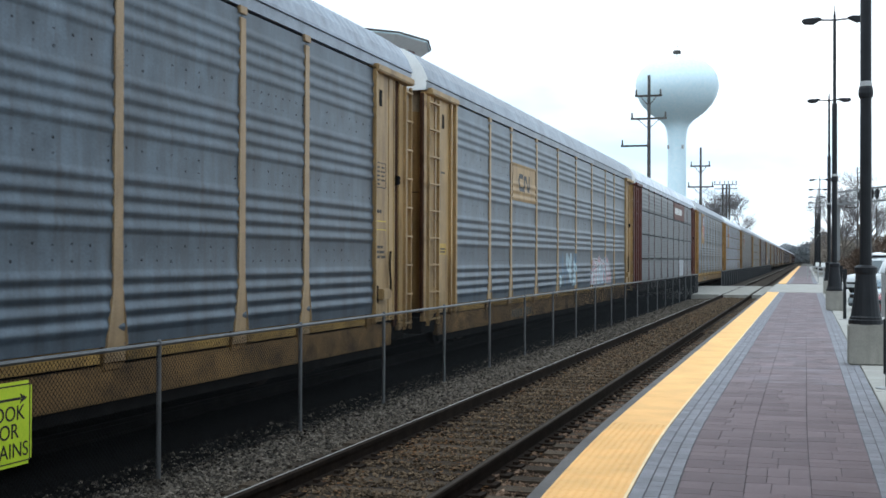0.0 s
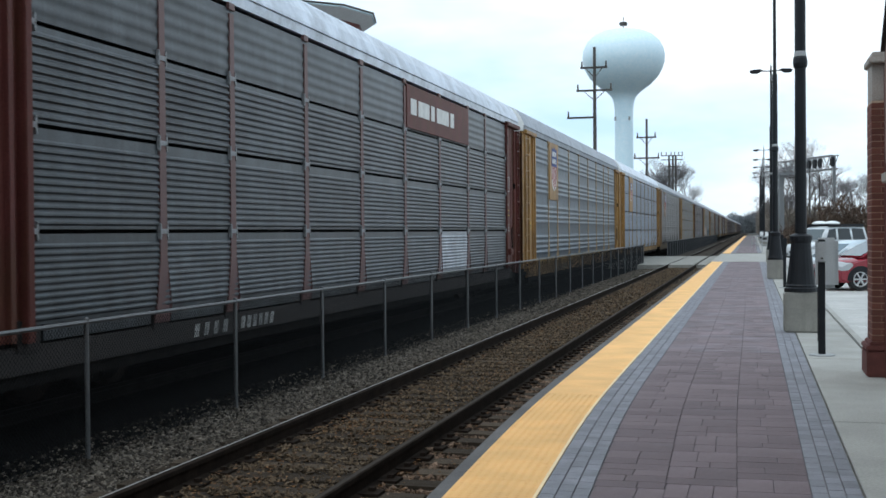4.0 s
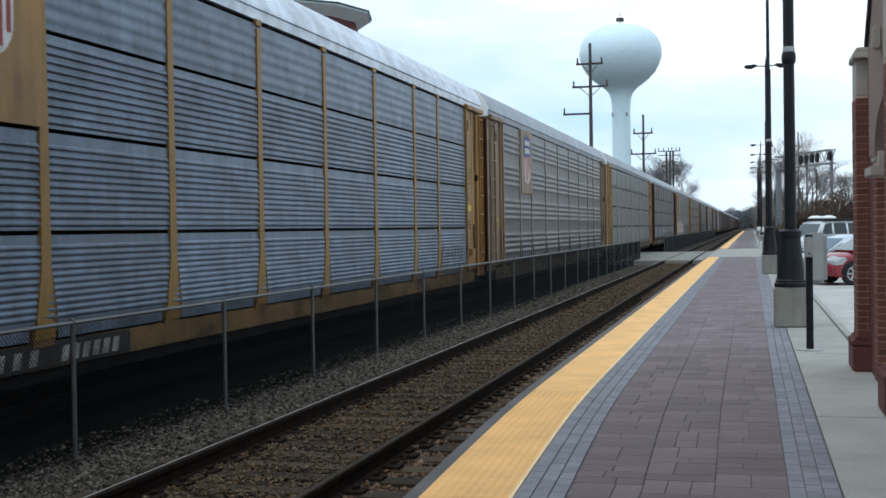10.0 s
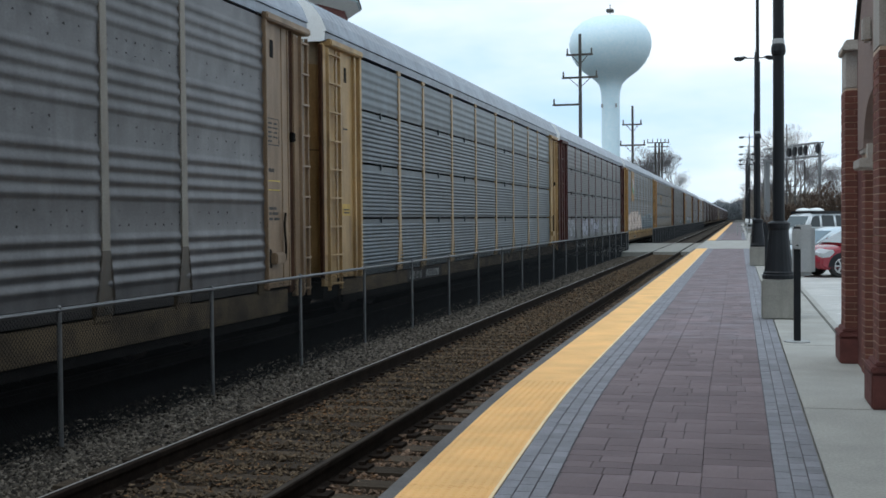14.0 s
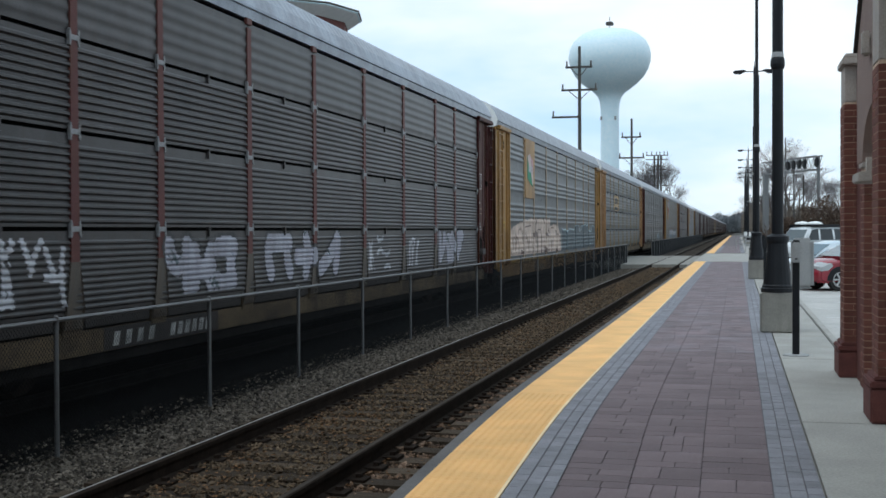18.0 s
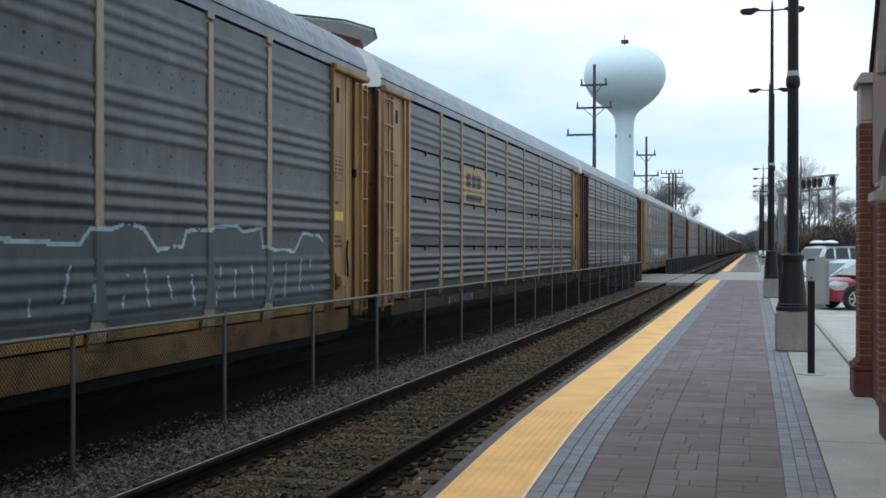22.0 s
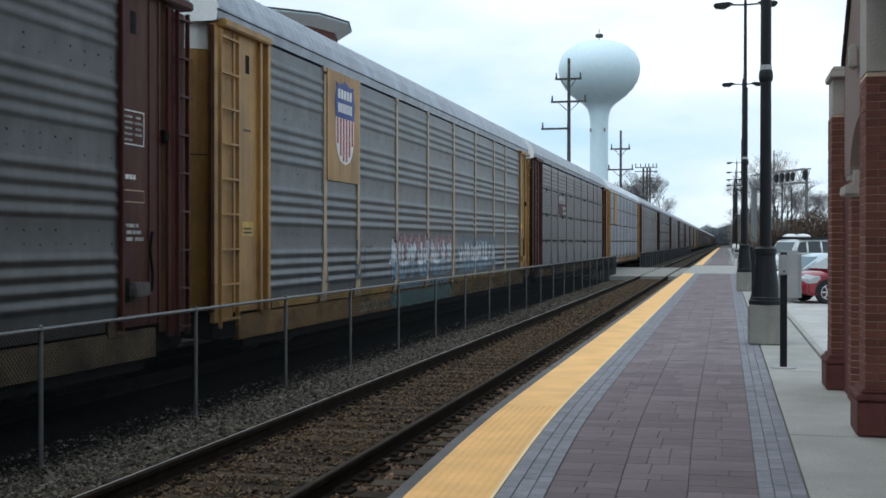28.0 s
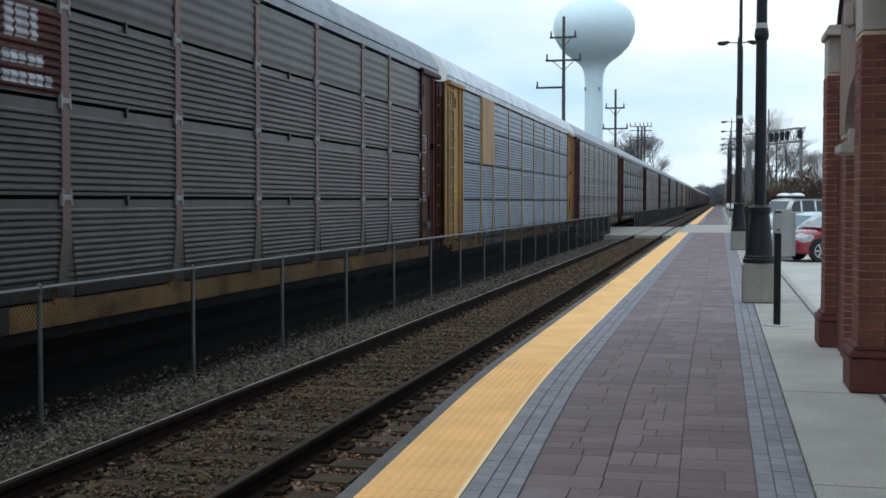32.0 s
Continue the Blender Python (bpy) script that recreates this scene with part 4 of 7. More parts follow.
def autorack(kind, frame_c, steel, roof, sill, label, logo=None, graffiti=(), marks=True, post_c="beige", grimy=False, clips=False):
    fm, fname = FRAMES[frame_c]
    car = thing("autorack_car", label, "railway car", group="cars of the freight train")
    # sides
    for i, w in enumerate(BAYS):
        tiers = [0] if kind == "bold" else [0, 1, 2, 3]
        for t in tiers:
            me, pr = panel(kind, w, t, "new" if (frame_c, i, t) == ("brown", 6, 0) else steel)
            part("side_panel", me, None, car, loc=(0, BAY_Y[i], 0))
        if kind != "bold":
            for t in (1, 2, 3):
                zz = [Z_LOW, 1.93, 3.02, 4.07][t]
                bm = bmesh.new()
                box(bm, SX - 0.02, SX + 0.03, w * 0.5 - 0.02, w * 0.5 + 0.02, zz - 0.10, zz + 0.03)
                part("hook", bm, STEEL[steel], car, loc=(0, BAY_Y[i], 0)) if i in (0, 2, 3, 5) and steel not in ("bright", "grey") else bm.free()
    for yy in BAY_Y[1:-1]:
        post = part("side_post", POSTS[post_c], None, car, loc=(0, yy, 0))
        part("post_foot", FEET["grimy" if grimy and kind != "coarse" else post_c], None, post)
    if clips:
        for yy in BAY_Y:
            for zz in (1.93, 3.02, 4.07):
                part("post_clip", CLIP, None, car, "white clip", loc=(0, yy, zz))
    for s, a in ((0, Y_A), (1, Y_B)):
        ink = M_logo_white if frame_c in ("maroon", "brown") else M_logo_black
        faint = M_stencil if frame_c in ("maroon", "brown") else M_logo_black
        if s == 0:
            part("corner_post", boxes((SX - 0.06, SX + 0.06, Y_A - 0.12, Y_A, 0.80, 5.12), bevel=0.01), fm, car)
            part("end_groove", boxes((SX - 0.09, SX - 0.05, Y_A - 0.30, Y_A - 0.10, 0.82, 5.12)), fm, car)
            door = part("end_panel", boxes((SX - 0.10, SX - 0.02, 1.09, 2.02, 0.82, 5.12)), fm, car)
            part("ladder_recess", boxes((1.40, 1.465, 0.44, 1.09, 0.70, 5.08)), fm, car)
            part("panel_lip", boxes((SX - 0.10, SX + 0.04, 2.02, 2.10, 0.82, 5.12)), fm, door)
            mid = 1.62
            if marks:
                zp = -0.46 if frame_c in ("maroon", "brown") else 0.0
                rect(door, "placard", mid - 0.22, mid + 0.22, 1.98 + zp, (2.20 if zp == 0 else 2.12) + zp, M_stencil if frame_c in ("maroon", "brown") else M_placard_b, -0.07, "small notice plate")
                for q in range(2):
                    rect(door, "stencil_bar", mid - 0.17, mid + 0.15, 2.02 + q * 0.06 + zp, 2.045 + q * 0.06 + zp, M_logo_black, -0.065)
                rect(door, "stencil_bar", mid - 0.14, mid + 0.12, 3.60, 3.63, ink, -0.07)
        else:
            part("corner_post", boxes((SX - 0.06, SX + 0.06, Y_B, Y_B + 0.06, 0.80, 5.12), bevel=0.01), fm, car)
            door = part("end_panel", boxes((SX - 0.10, SX - 0.02, Y_B + 0.06, 27.22, 0.82, 5.12)), fm, car)
            part("panel_lip", boxes((SX - 0.02, SX - 0.008, 26.96, 26.99, 0.82, 5.12)), fm, door)
            part("panel_lip", boxes((SX - 0.10, SX - 0.005, 27.22, 27.26, 0.82, 5.12)), fm, door)
            part("ladder_recess", boxes((1.42, 1.485, 27.64, 27.99, 0.66, 5.0)), fm, car)
            part("ladder_post", boxes((1.43, 1.505, 27.46, 27.64, 0.62, 5.02), bevel=0.012), fm, car)
            mid = 26.56
            if marks:
                fr = boxes(*[(X_LOGO - 0.07, X_LOGO - 0.067) + r for r in ((mid - 0.28, mid + 0.28, 3.52, 3.535), (mid - 0.28, mid + 0.28, 3.10, 3.115), (mid - 0.28, mid - 0.265, 3.10, 3.535), (mid + 0.265, mid + 0.28, 3.10, 3.535))])
                part("stencil_frame", fr, ink, door)
                for q in range(5):
                    for ya, yb in (((-0.23, -0.15), (-0.13, -0.03)), ((-0.22, -0.02), (0.04, 0.12), (0.14, 0.21)), ((-0.21, -0.03), (0.05, 0.20)), ((-0.23, -0.02), (0.03, 0.11), (0.13, 0.22)), ((-0.22, -0.03), (0.06, 0.19)))[q]:
                        rect(door, "stencil_bar", mid + ya, mid + yb, 3.15 + q * 0.072, 3.178 + q * 0.072, faint, -0.07)
                for ya, yb in ((-0.20, -0.12), (-0.10, -0.03), (-0.01, 0.05)):
                    rect(door, "stencil_bar", mid + ya, mid + yb, 2.67, 2.73, ink, -0.07)
                rect(door, "placard", mid - 0.28, mid + 0.28, 2.38, 2.54, M_placard if frame_c != "maroon" else M_placard_c, -0.07, "outlined notice plate")
                rect(door, "placard_field", mid - 0.265, mid + 0.265, 2.395, 2.525, M_placard if frame_c == "yellow" else fm, -0.065)
                for q, words in enumerate((((-0.18, -0.02), (0.04, 0.10), (0.12, 0.26)), ((-0.18, -0.06), (-0.02, 0.20)), ((-0.18, 0.02), (0.05, 0.13)))):
                    for ya, yb in words:
                        rect(door, "stencil_bar", mid + ya, mid + yb, 1.90 + q * 0.085, 1.945 + q * 0.085, faint, -0.07)
        rect(door, "lifting_slot", mid - 0.07, mid + 0.07, 4.5, 4.78, M_interior, -0.07, "dark slot")
        part("eave_cap", boxes((SX - 0.12, SX + 0.10, min(Y_A - 1.85, Y_A) if s == 0 else Y_B, Y_A if s == 0 else Y_B + 1.9, 5.05, 5.17), bevel=0.02), fm, car)
        part("end_door", DOORS[(frame_c, s == 1)], None, car, f"bowed {fname} end doors")
        if s == 0 and marks:
            for q, (xa, xb) in enumerate(((0.45, 0.80), (0.58, 0.80))):
                part("door_mark", boxes((xa, xb, 0.432, 0.438, 4.24 + 0.17 * q, 4.33 + 0.17 * q)), faint, car, "stencilled bar on the end door")
        part("ladder", LADDERS[(frame_c, s == 1)], None, car, f"{fname} ladder with steel rungs")
        part("end_fascia", FASCIA[(frame_c not in ("tan", "pale", "apricot"), s == 1)], None, car, "pale sheet over the end doors")
        part("coupler", boxes((-0.16, 0.16, 0.02 if s == 0 else 27.5, 1.0 if s == 0 else L_CAR - 0.02, 0.74, 1.0), (-0.05, 0.05, 0.3 if s == 0 else 28.1, 0.4 if s == 0 else 28.2, 0.3, 0.75)), M_under, car, "grimy steel coupler")
        part("end_sill", boxes((-1.40, 1.40, 0.52 if s == 0 else 27.2, 1.35 if s == 0 else L_CAR - 0.52, 0.46, 0.76), bevel=0.01), M_under, car, "grimy end sill")
        # added strip: rust colour, darkened for the shade in the door groove
        part("corner_seal", boxes((1.42, 1.47, 0.33, 0.44, 0.86, 5.05) if s == 0 else (1.43, 1.475, 27.26, 27.46, 0.70, 5.05)), M_rust, car, "rust-dark strip painting the shaded door groove")
        part("door_handle", boxes((0.72, 1.00, 0.42, 0.46, 3.24, 3.40) if s == 0 else (SX - 0.10, SX + 0.05, 27.29, 27.42, 3.2, 3.36), bevel=0.015), M_under, car, "dark door latch")
        if s == 0:
            part("door_seam", SEAM, None, car, "seam across the end doors")
    part("jacking_box", boxes((SX - 0.02, SX + 0.12, Y_B + 0.22, Y_B + 0.62, 1.20, 1.38), bevel=0.02), M_jack if frame_c == "maroon" else fm, car)
    part("bracket_plate", boxes((SX - 0.02, SX + 0.02, Y_B + 0.10, Y_B + 0.26, 1.14, 1.44), bevel=0.01), M_under, car, "grimy bracket")
    bm = bmesh.new()
    for q in range(7):
        rod(bm, (SX + 0.03, Y_B + 0.80 + 0.03 * math.sin(q), 1.25 + 0.11 * q), (SX + 0.03, Y_B + 0.80 + 0.03 * math.sin(q + 1), 1.36 + 0.11 * q), 0.02, 5)
    part("latch_chain", bm, M_under, car, "rusty latch chain")
    # underframe
    low = 0.385 if kind == "bold" else 0.48
    part("side_sill", boxes((1.36, 1.46, 1.35, L_CAR - 1.35, low, 0.765), bevel=0.008), M_sill[sill], car, "stained steel side sill")
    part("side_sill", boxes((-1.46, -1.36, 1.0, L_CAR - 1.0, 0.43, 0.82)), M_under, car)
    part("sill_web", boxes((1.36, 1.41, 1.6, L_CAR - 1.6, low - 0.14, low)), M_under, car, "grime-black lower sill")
    for yy in BAY_Y:
        part("sill_bracket", boxes((1.40, 1.478, yy - 0.20, yy + 0.20, 0.72, 1.03), bevel=0.006), M_sill[sill], car)
    # on grimy cars the plates are dark, painting the shade below the panels
    for ya, yb in zip(BAY_Y, BAY_Y[1:]):
        part("curb_plate", boxes((1.41, 1.475, ya + 0.255, yb - 0.255, 0.795, 0.975), bevel=0.006), STEEL[steel] if kind == "fine" and not grimy else M_curb["dark" if grimy else sill], car)
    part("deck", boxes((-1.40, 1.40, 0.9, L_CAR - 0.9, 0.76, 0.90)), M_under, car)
    # near-black strip painted for the shadow gap between panels and sill
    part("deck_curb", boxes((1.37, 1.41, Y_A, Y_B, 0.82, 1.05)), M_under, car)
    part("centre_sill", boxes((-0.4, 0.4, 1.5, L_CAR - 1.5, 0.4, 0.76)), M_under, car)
    part("far_side_wall", boxes((-1.52, -1.47, 1.3, L_CAR - 1.3, 0.8, 5.14)), STEEL[steel], car, "corrugated sheet wall of the far side")
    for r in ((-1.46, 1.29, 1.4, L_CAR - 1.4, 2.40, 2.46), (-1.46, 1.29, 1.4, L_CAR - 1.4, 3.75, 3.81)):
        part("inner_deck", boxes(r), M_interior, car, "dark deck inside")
    # added dark sheet: paints the unlit interior seen through the slits
    part("inner_lining", boxes((1.30, 1.35, 1.4, L_CAR - 1.4, 0.9, 5.1)), M_interior, car, "dark sheet painting the shade inside the car")
    part("roof", ROOFM[roof], None, car, "galvanised corrugated roof")
    for yy in (4.3, L_CAR - 4.3):
        tr = part("truck", spoked("truck", M_under, yy), None, car, "grimy cast truck frame")
        for q in (-0.86, 0.86):
            part("wheelset", WHEELSET, None, tr, loc=(0, yy + q, 0.455))
    # reporting marks on the sill
    if kind == "bold":
        for q in range(7):
            a = 7.45 + 0.31 * q + (0.10 if q > 3 else 0)
            mark = part("reporting_mark", flat_shape([(a, 0.45), (a + 0.21, 0.45), (a + 0.25, 0.64), (a + 0.04, 0.64)], M_stencil_pale, 1.462), None, car, "worn pale stencilled bar")
            part("mark_shadow", flat_shape([(a + 0.07, 0.50), (a + 0.15, 0.50), (a + 0.17, 0.60), (a + 0.09, 0.60)], M_sill["dark"], 1.4665), None, mark, "dark centre of the bar")
    else:
        if sill != "dark":
            part("stencil_ground", flat_shape([(5.85, low + 0.01), (8.98, low + 0.01), (8.98, 0.762), (5.85, 0.762)], M_sill["dark"], 1.4605), None, car, "black painted ground for the car's marks")
        for a in (6.05, 6.34, 6.63, 6.92, 7.50, 7.71, 7.92, 8.13, 8.34, 8.55):
            part("reporting_mark", flat_shape([(a, 0.53), (a + 0.13, 0.53), (a + 0.18, 0.70), (a + 0.05, 0.70)], M_stencil, 1.465), None, car, "worn pale stencilled bar")
    # boards and emblems
    if logo:
        style, bay = logo
        y0, y1 = BAY_Y[bay] + 0.07, BAY_Y[bay + 1] - 0.07
        yc = (y0 + y1) / 2
        if style in ("shield", "shield_small", "tri", "blank"):
            board = part("emblem_board", boxes((SX - 0.02, SX + 0.05, y0 - 0.02, y1 + 0.02, 3.04, 5.11)), fm, car, f"{fname} board for an emblem")
            if style == "shield":
                shield(car, board, yc + 0.04, 3.38, 1.10, 1.60)
            elif style == "shield_small":
                shield(car, board, yc + 0.05, 3.68, 0.86, 1.12)
            elif style == "tri":
                part("white_field", flat_shape([(yc - 0.58, 4.50), (yc - 0.10, 4.62), (yc + 0.60, 4.40), (yc + 0.62, 3.55), (yc + 0.45, 3.48), (yc - 0.2, 4.02)], M_pinkwhite, X_LOGO), None, board, "worn white field")
                part("pink_field", flat_shape([(yc + 0.05, 4.56), (yc + 0.60, 4.40), (yc + 0.60, 3.9)], SPRAY["pink"], X_LOGO + 0.004), None, board, "faded red corner")
                part("green_field", flat_shape([(yc - 0.60, 4.52), (yc - 0.60, 3.70), (yc + 0.47, 3.46), (yc + 0.10, 3.98), (yc - 0.25, 4.08)], M_logo_green, X_LOGO + 0.008), None, board, "green lower field")
                for q in range(3):
                    rect(board, "lettering_bar", yc - 0.38 + 0.25 * q, yc - 0.19 + 0.25 * q, 3.96, 4.18, SPRAY["white"], 0.012)
        elif style == "plate_tan":
            pick = lambda y, z: np.where(((np.abs(z - 3.66) < 0.19) & (np.abs(y - yc) < 0.9) & (np.mod(y - yc + 0.3, 0.6) < 0.5)) | ((np.abs(z - 3.21) < 0.09) & (np.abs(y - yc) < 0.9)), 1, 0)
            skin(car, kind, steel, y0 + 0.01, y1 - 0.01, 3.06, 4.03, pick, [FRAMES["tan"][0], SPRAY["dark"]], "emblem_plate", "tan painted plate with plain dark bars", 0.004)
        elif style == "worm":
            G = [((yc - 0.16, 3.99), (yc - 0.50, 3.99)), ((yc - 0.50, 3.99), (yc - 0.58, 3.83)), ((yc - 0.58, 3.83), (yc - 0.50, 3.67)), ((yc - 0.50, 3.67), (yc - 0.02, 3.67)), ((yc - 0.02, 3.67), (yc + 0.06, 3.97)),
                 ((yc + 0.06, 3.97), (yc + 0.22, 3.97)), ((yc + 0.22, 3.97), (yc + 0.40, 3.69)), ((yc + 0.40, 3.69), (yc + 0.54, 3.69)), ((yc + 0.54, 3.69), (yc + 0.58, 4.0))]
            pick = lambda y, z: np.where(seg_dist(y, z, G) < 0.062, 1, 0)
            skin(car, kind, steel, y0 + 0.01, y1 - 0.01, 3.36, 4.30, pick, [FRAMES["tan"][0], SPRAY["dark"]], "emblem_plate", "tan painted plate with a dark rounded emblem", 0.004)
        elif style == "plate_maroon":
            def pick(y, z):
                c = np.zeros(y.shape, int)
                c = np.where((z > 3.62) & (z < 3.96) & (y < yc + 0.2) & (y > y0 + 0.12) & (np.mod(z - 3.62, 0.085) < 0.05), 1, c)
                c = np.where((z > 3.62) & (z < 3.96) & (np.abs(y - yc - 0.6) < 0.30) & (np.abs(np.abs(y - yc - 0.6) - 0.14) > 0.03), 1, c)
                for za, zb, yb in ((3.34, 3.47, 1.0), (3.13, 3.26, 1.2)):
                    c = np.where((z > za) & (z < zb) & (y > yc + 0.1) & (y < yc + yb) & (np.mod(y, 0.16) > 0.035), 1, c)
                return c
            skin(car, kind, steel, y0 + 0.01, y1 - 0.01, 3.06, 4.03, pick, [FRAMES["maroon"][0], SPRAY["white"]], "emblem_plate", "maroon painted plate with white bars", 0.004)
        elif style == "name_band":
            board = part("emblem_board", boxes((SX + 0.005, SX + 0.045, BAY_Y[5] + 0.07, BAY_Y[7] - 0.07, 4.12, 5.04)), FRAMES["brown"][0], car, "oxide-red name board")
            for ya, yb in ((0.35, 0.80), (0.95, 1.85), (2.0, 2.3), (2.5, 3.6), (3.75, 4.1)):
                rect(board, "lettering_bar", BAY_Y[5] + ya, BAY_Y[5] + yb, 4.42, 4.76, M_logo_white, -0.006)
    if steel == "grey" and logo and logo[0] == "shield":
        rim = [(9.75 + 0.28 * i, 0.40 + 0.03 * math.sin(i * 1.9)) for i in range(22)] + [(15.6 - 0.28 * i, 0.745 + 0.012 * math.sin(i * 2.3)) for i in range(22)]
        part("sill_spray", flat_shape(rim, SPRAY["teal"], 1.4635), None, car, "teal spray paint on the sill")
        for ya, yb in ((10.3, 12.58), (13.13, 15.2)):
            part("curb_spray", boxes((1.476, 1.48, ya, yb, 0.81, 0.965)), SPRAY["blue"], car, "blue spray paint on the deck edge")
    for g in graffiti:
        piece(car, kind, steel, *g)
    return car


CARS = {}
CARS[-1] = autorack("bold", "tan", "blue", "grey", "yellow", "grey ribbed automobile-carrier railway car with tan posts", post_c="buff")
CARS[0] = autorack("bold", "tan", "blue", "grey", "yellow", "grey ribbed automobile-carrier car with tan posts and graffiti", ("worm", 2), [(13.2, 15.8, 1.08, 2.0, "faded", 3, 4), (18.45, 22.65, 1.04, 2.15, "pinkish", 4, 5)], post_c="buff")
CARS[1] = autorack("fine", "brown", "grey", "white", "dark", "grey louvred automobile-carrier car with oxide-red ends", ("name_band", 6), post_c="mauve", clips=True)
CARS[2] = autorack("bold", "yellow", "blue", "grey", "yellow", "grey ribbed automobile-carrier car with yellow posts and shield emblem", ("shield", 1), post_c="buff")
CARS[3] = autorack("fine", "yellow", "bright", "white", "yellow", "bright galvanised automobile-carrier car with yellow posts and small shield", ("shield_small", 1), [(23.6, 25.8, 1.08, 1.5, "scribble", 5, 6)], post_c="amber")
CARS[4] = autorack("bold", "pale", "pale", "grey", "tan", "weathered grey automobile-carrier car with buff ends and shield emblem", ("shield", 1), post_c="stone", grimy=True)
CARS[5] = autorack("fine", "tan", "slate", "grey", "tan", "grey louvred automobile-carrier car with tan posts", post_c="buff")
CARS[6] = autorack("fine", "maroon", "dark", "grey", "tan", "grimy automobile-carrier car with maroon posts and white graffiti", None, [(2.6, 5.0, 1.06, 1.85, "tag", 6, 5), (7.3, 9.5, 1.06, 1.88, "bubble", 7, 3), (10.7, 14.1, 1.06, 1.92, "bubble", 8, 3), (15.9, 17.5, 1.08, 1.8, "tag", 9, 3), (18.8, 19.8, 1.1, 1.7, "tag", 10, 3), (21.7, 24.3, 1.06, 1.9, "bubble", 12, 4)], post_c="red", grimy=True, clips=True)
rs = random.Random(21)
stain = [(26.92, 0.86), (26.20, 0.86)] + [(26.20 + 0.04 * i, 1.30 + 0.45 * math.sin(min(1.0, i / 11) * math.pi * 0.62) + rs.uniform(-0.12, 0.12)) for i in range(19)]
part("oil_stain", flat_shape(stain, M_under, SX - 0.019), None, CARS[6], "black oil stain on the end panel")
bm = bmesh.new()
loop = [(1.62 + 0.10 * math.sin(3.1 * u) + 0.05 * math.sin(7.3 * u), 2.02 + 0.105 * u + 0.10 * math.sin(4.3 * u + 1.0)) for u in [0.12 * i for i in range(104)]]
for i, ((ya, za), (yb, zb)) in enumerate(zip(loop, loop[1:])):
    if i % 26 < 22:
        rod(bm, (SX - 0.02, ya, za), (SX - 0.02, yb, zb), 0.013, 5)
part("sprayed_scribble", bm, SPRAY["lilac"], CARS[6], "pale sprayed scribble on the end panel")
CARS[7] = autorack("bold", "yellow", "grey", "grey", "yellow", "ribbed automobile-carrier car with yellow posts and large peach graffiti", ("tri", 1), [(2.55, 13.8, 1.05, 2.34, "roller", 13, 13), (14.4, 25.6, 1.05, 2.2, "outline", 14, 8)], post_c="beige")
CARS[8] = autorack("coarse", "apricot", "gloom", "grey", "tan", "louvred automobile-carrier car with tan posts and emblem plate", ("plate_tan", 2), post_c="dun", grimy=True, clips=True)
CARS[9] = autorack("bold", "maroon", "olive", "grey", "tan", "ribbed automobile-carrier car with dark maroon posts", None, [(17.4, 20.9, 1.05, 1.45, "faded", 15, 5)], post_c="ash", grimy=True)
CARS[10] = autorack("bold", "yellow", "grey", "grey", "yellow", "ribbed automobile-carrier car with shield emblem and pale graffiti", ("shield", 1), [(7.0, 8.2, 1.1, 2.0, "scribble", 16, 2), (9.4, 15.4, 1.04, 2.0, "wild", 17, 10), (16.3, 21.4, 1.05, 1.95, "wild_blue", 18, 10)], post_c="beige")
CARS[11] = autorack("fine", "maroon", "dark", "grey", "yellow", "grimy louvred automobile-carrier car with maroon emblem plate", ("plate_maroon", 2), post_c="mauve", grimy=True, clips=True)
CARS[12] = autorack("fine", "yellow", "bright", "white", "yellow", "bright galvanised automobile-carrier car with yellow ends", ("blank", 1), post_c="amber")
# distant cars: the posts' shaded sides are put into a dark post colour
CARS[13] = autorack("bold", "maroon", "pale", "grey", "tan", "weathered grey ribbed automobile-carrier car with posts painted shade-dark", post_c="umber", grimy=True)
CARS[14] = autorack("coarse", "maroon", "grey", "grey", "tan", "grey louvred automobile-carrier car with posts painted shade-dark", post_c="umber", grimy=True)
far_order = [13, 14, 13, 13, 2, 13, 14, 13, 14, 13, 13, 14, 9, 13, 14, 13, 14, 13, 13, 9, 13, 14, 13]
for j, src in enumerate(far_order):
    CARS[15 + j] = copy_thing(CARS[src], Matrix.Identity(4))


def train_y(k, t):
    late = np.interp(t, (0, 1, 2, 3, 4.5, 23, 25, 26.5, 28, 29.5, 31, 32), (0.65, 0.45, 0.25, 0.1, 0.05, 0.1, 0.05, -0.15, -0.33, -0.40, -0.50, -0.38))
    return 22.386 - 10.121 * t - 0.00808 * t * t + float(late) + L_CAR * k - Y_A + (0.38 if k > 10 else 0.0)

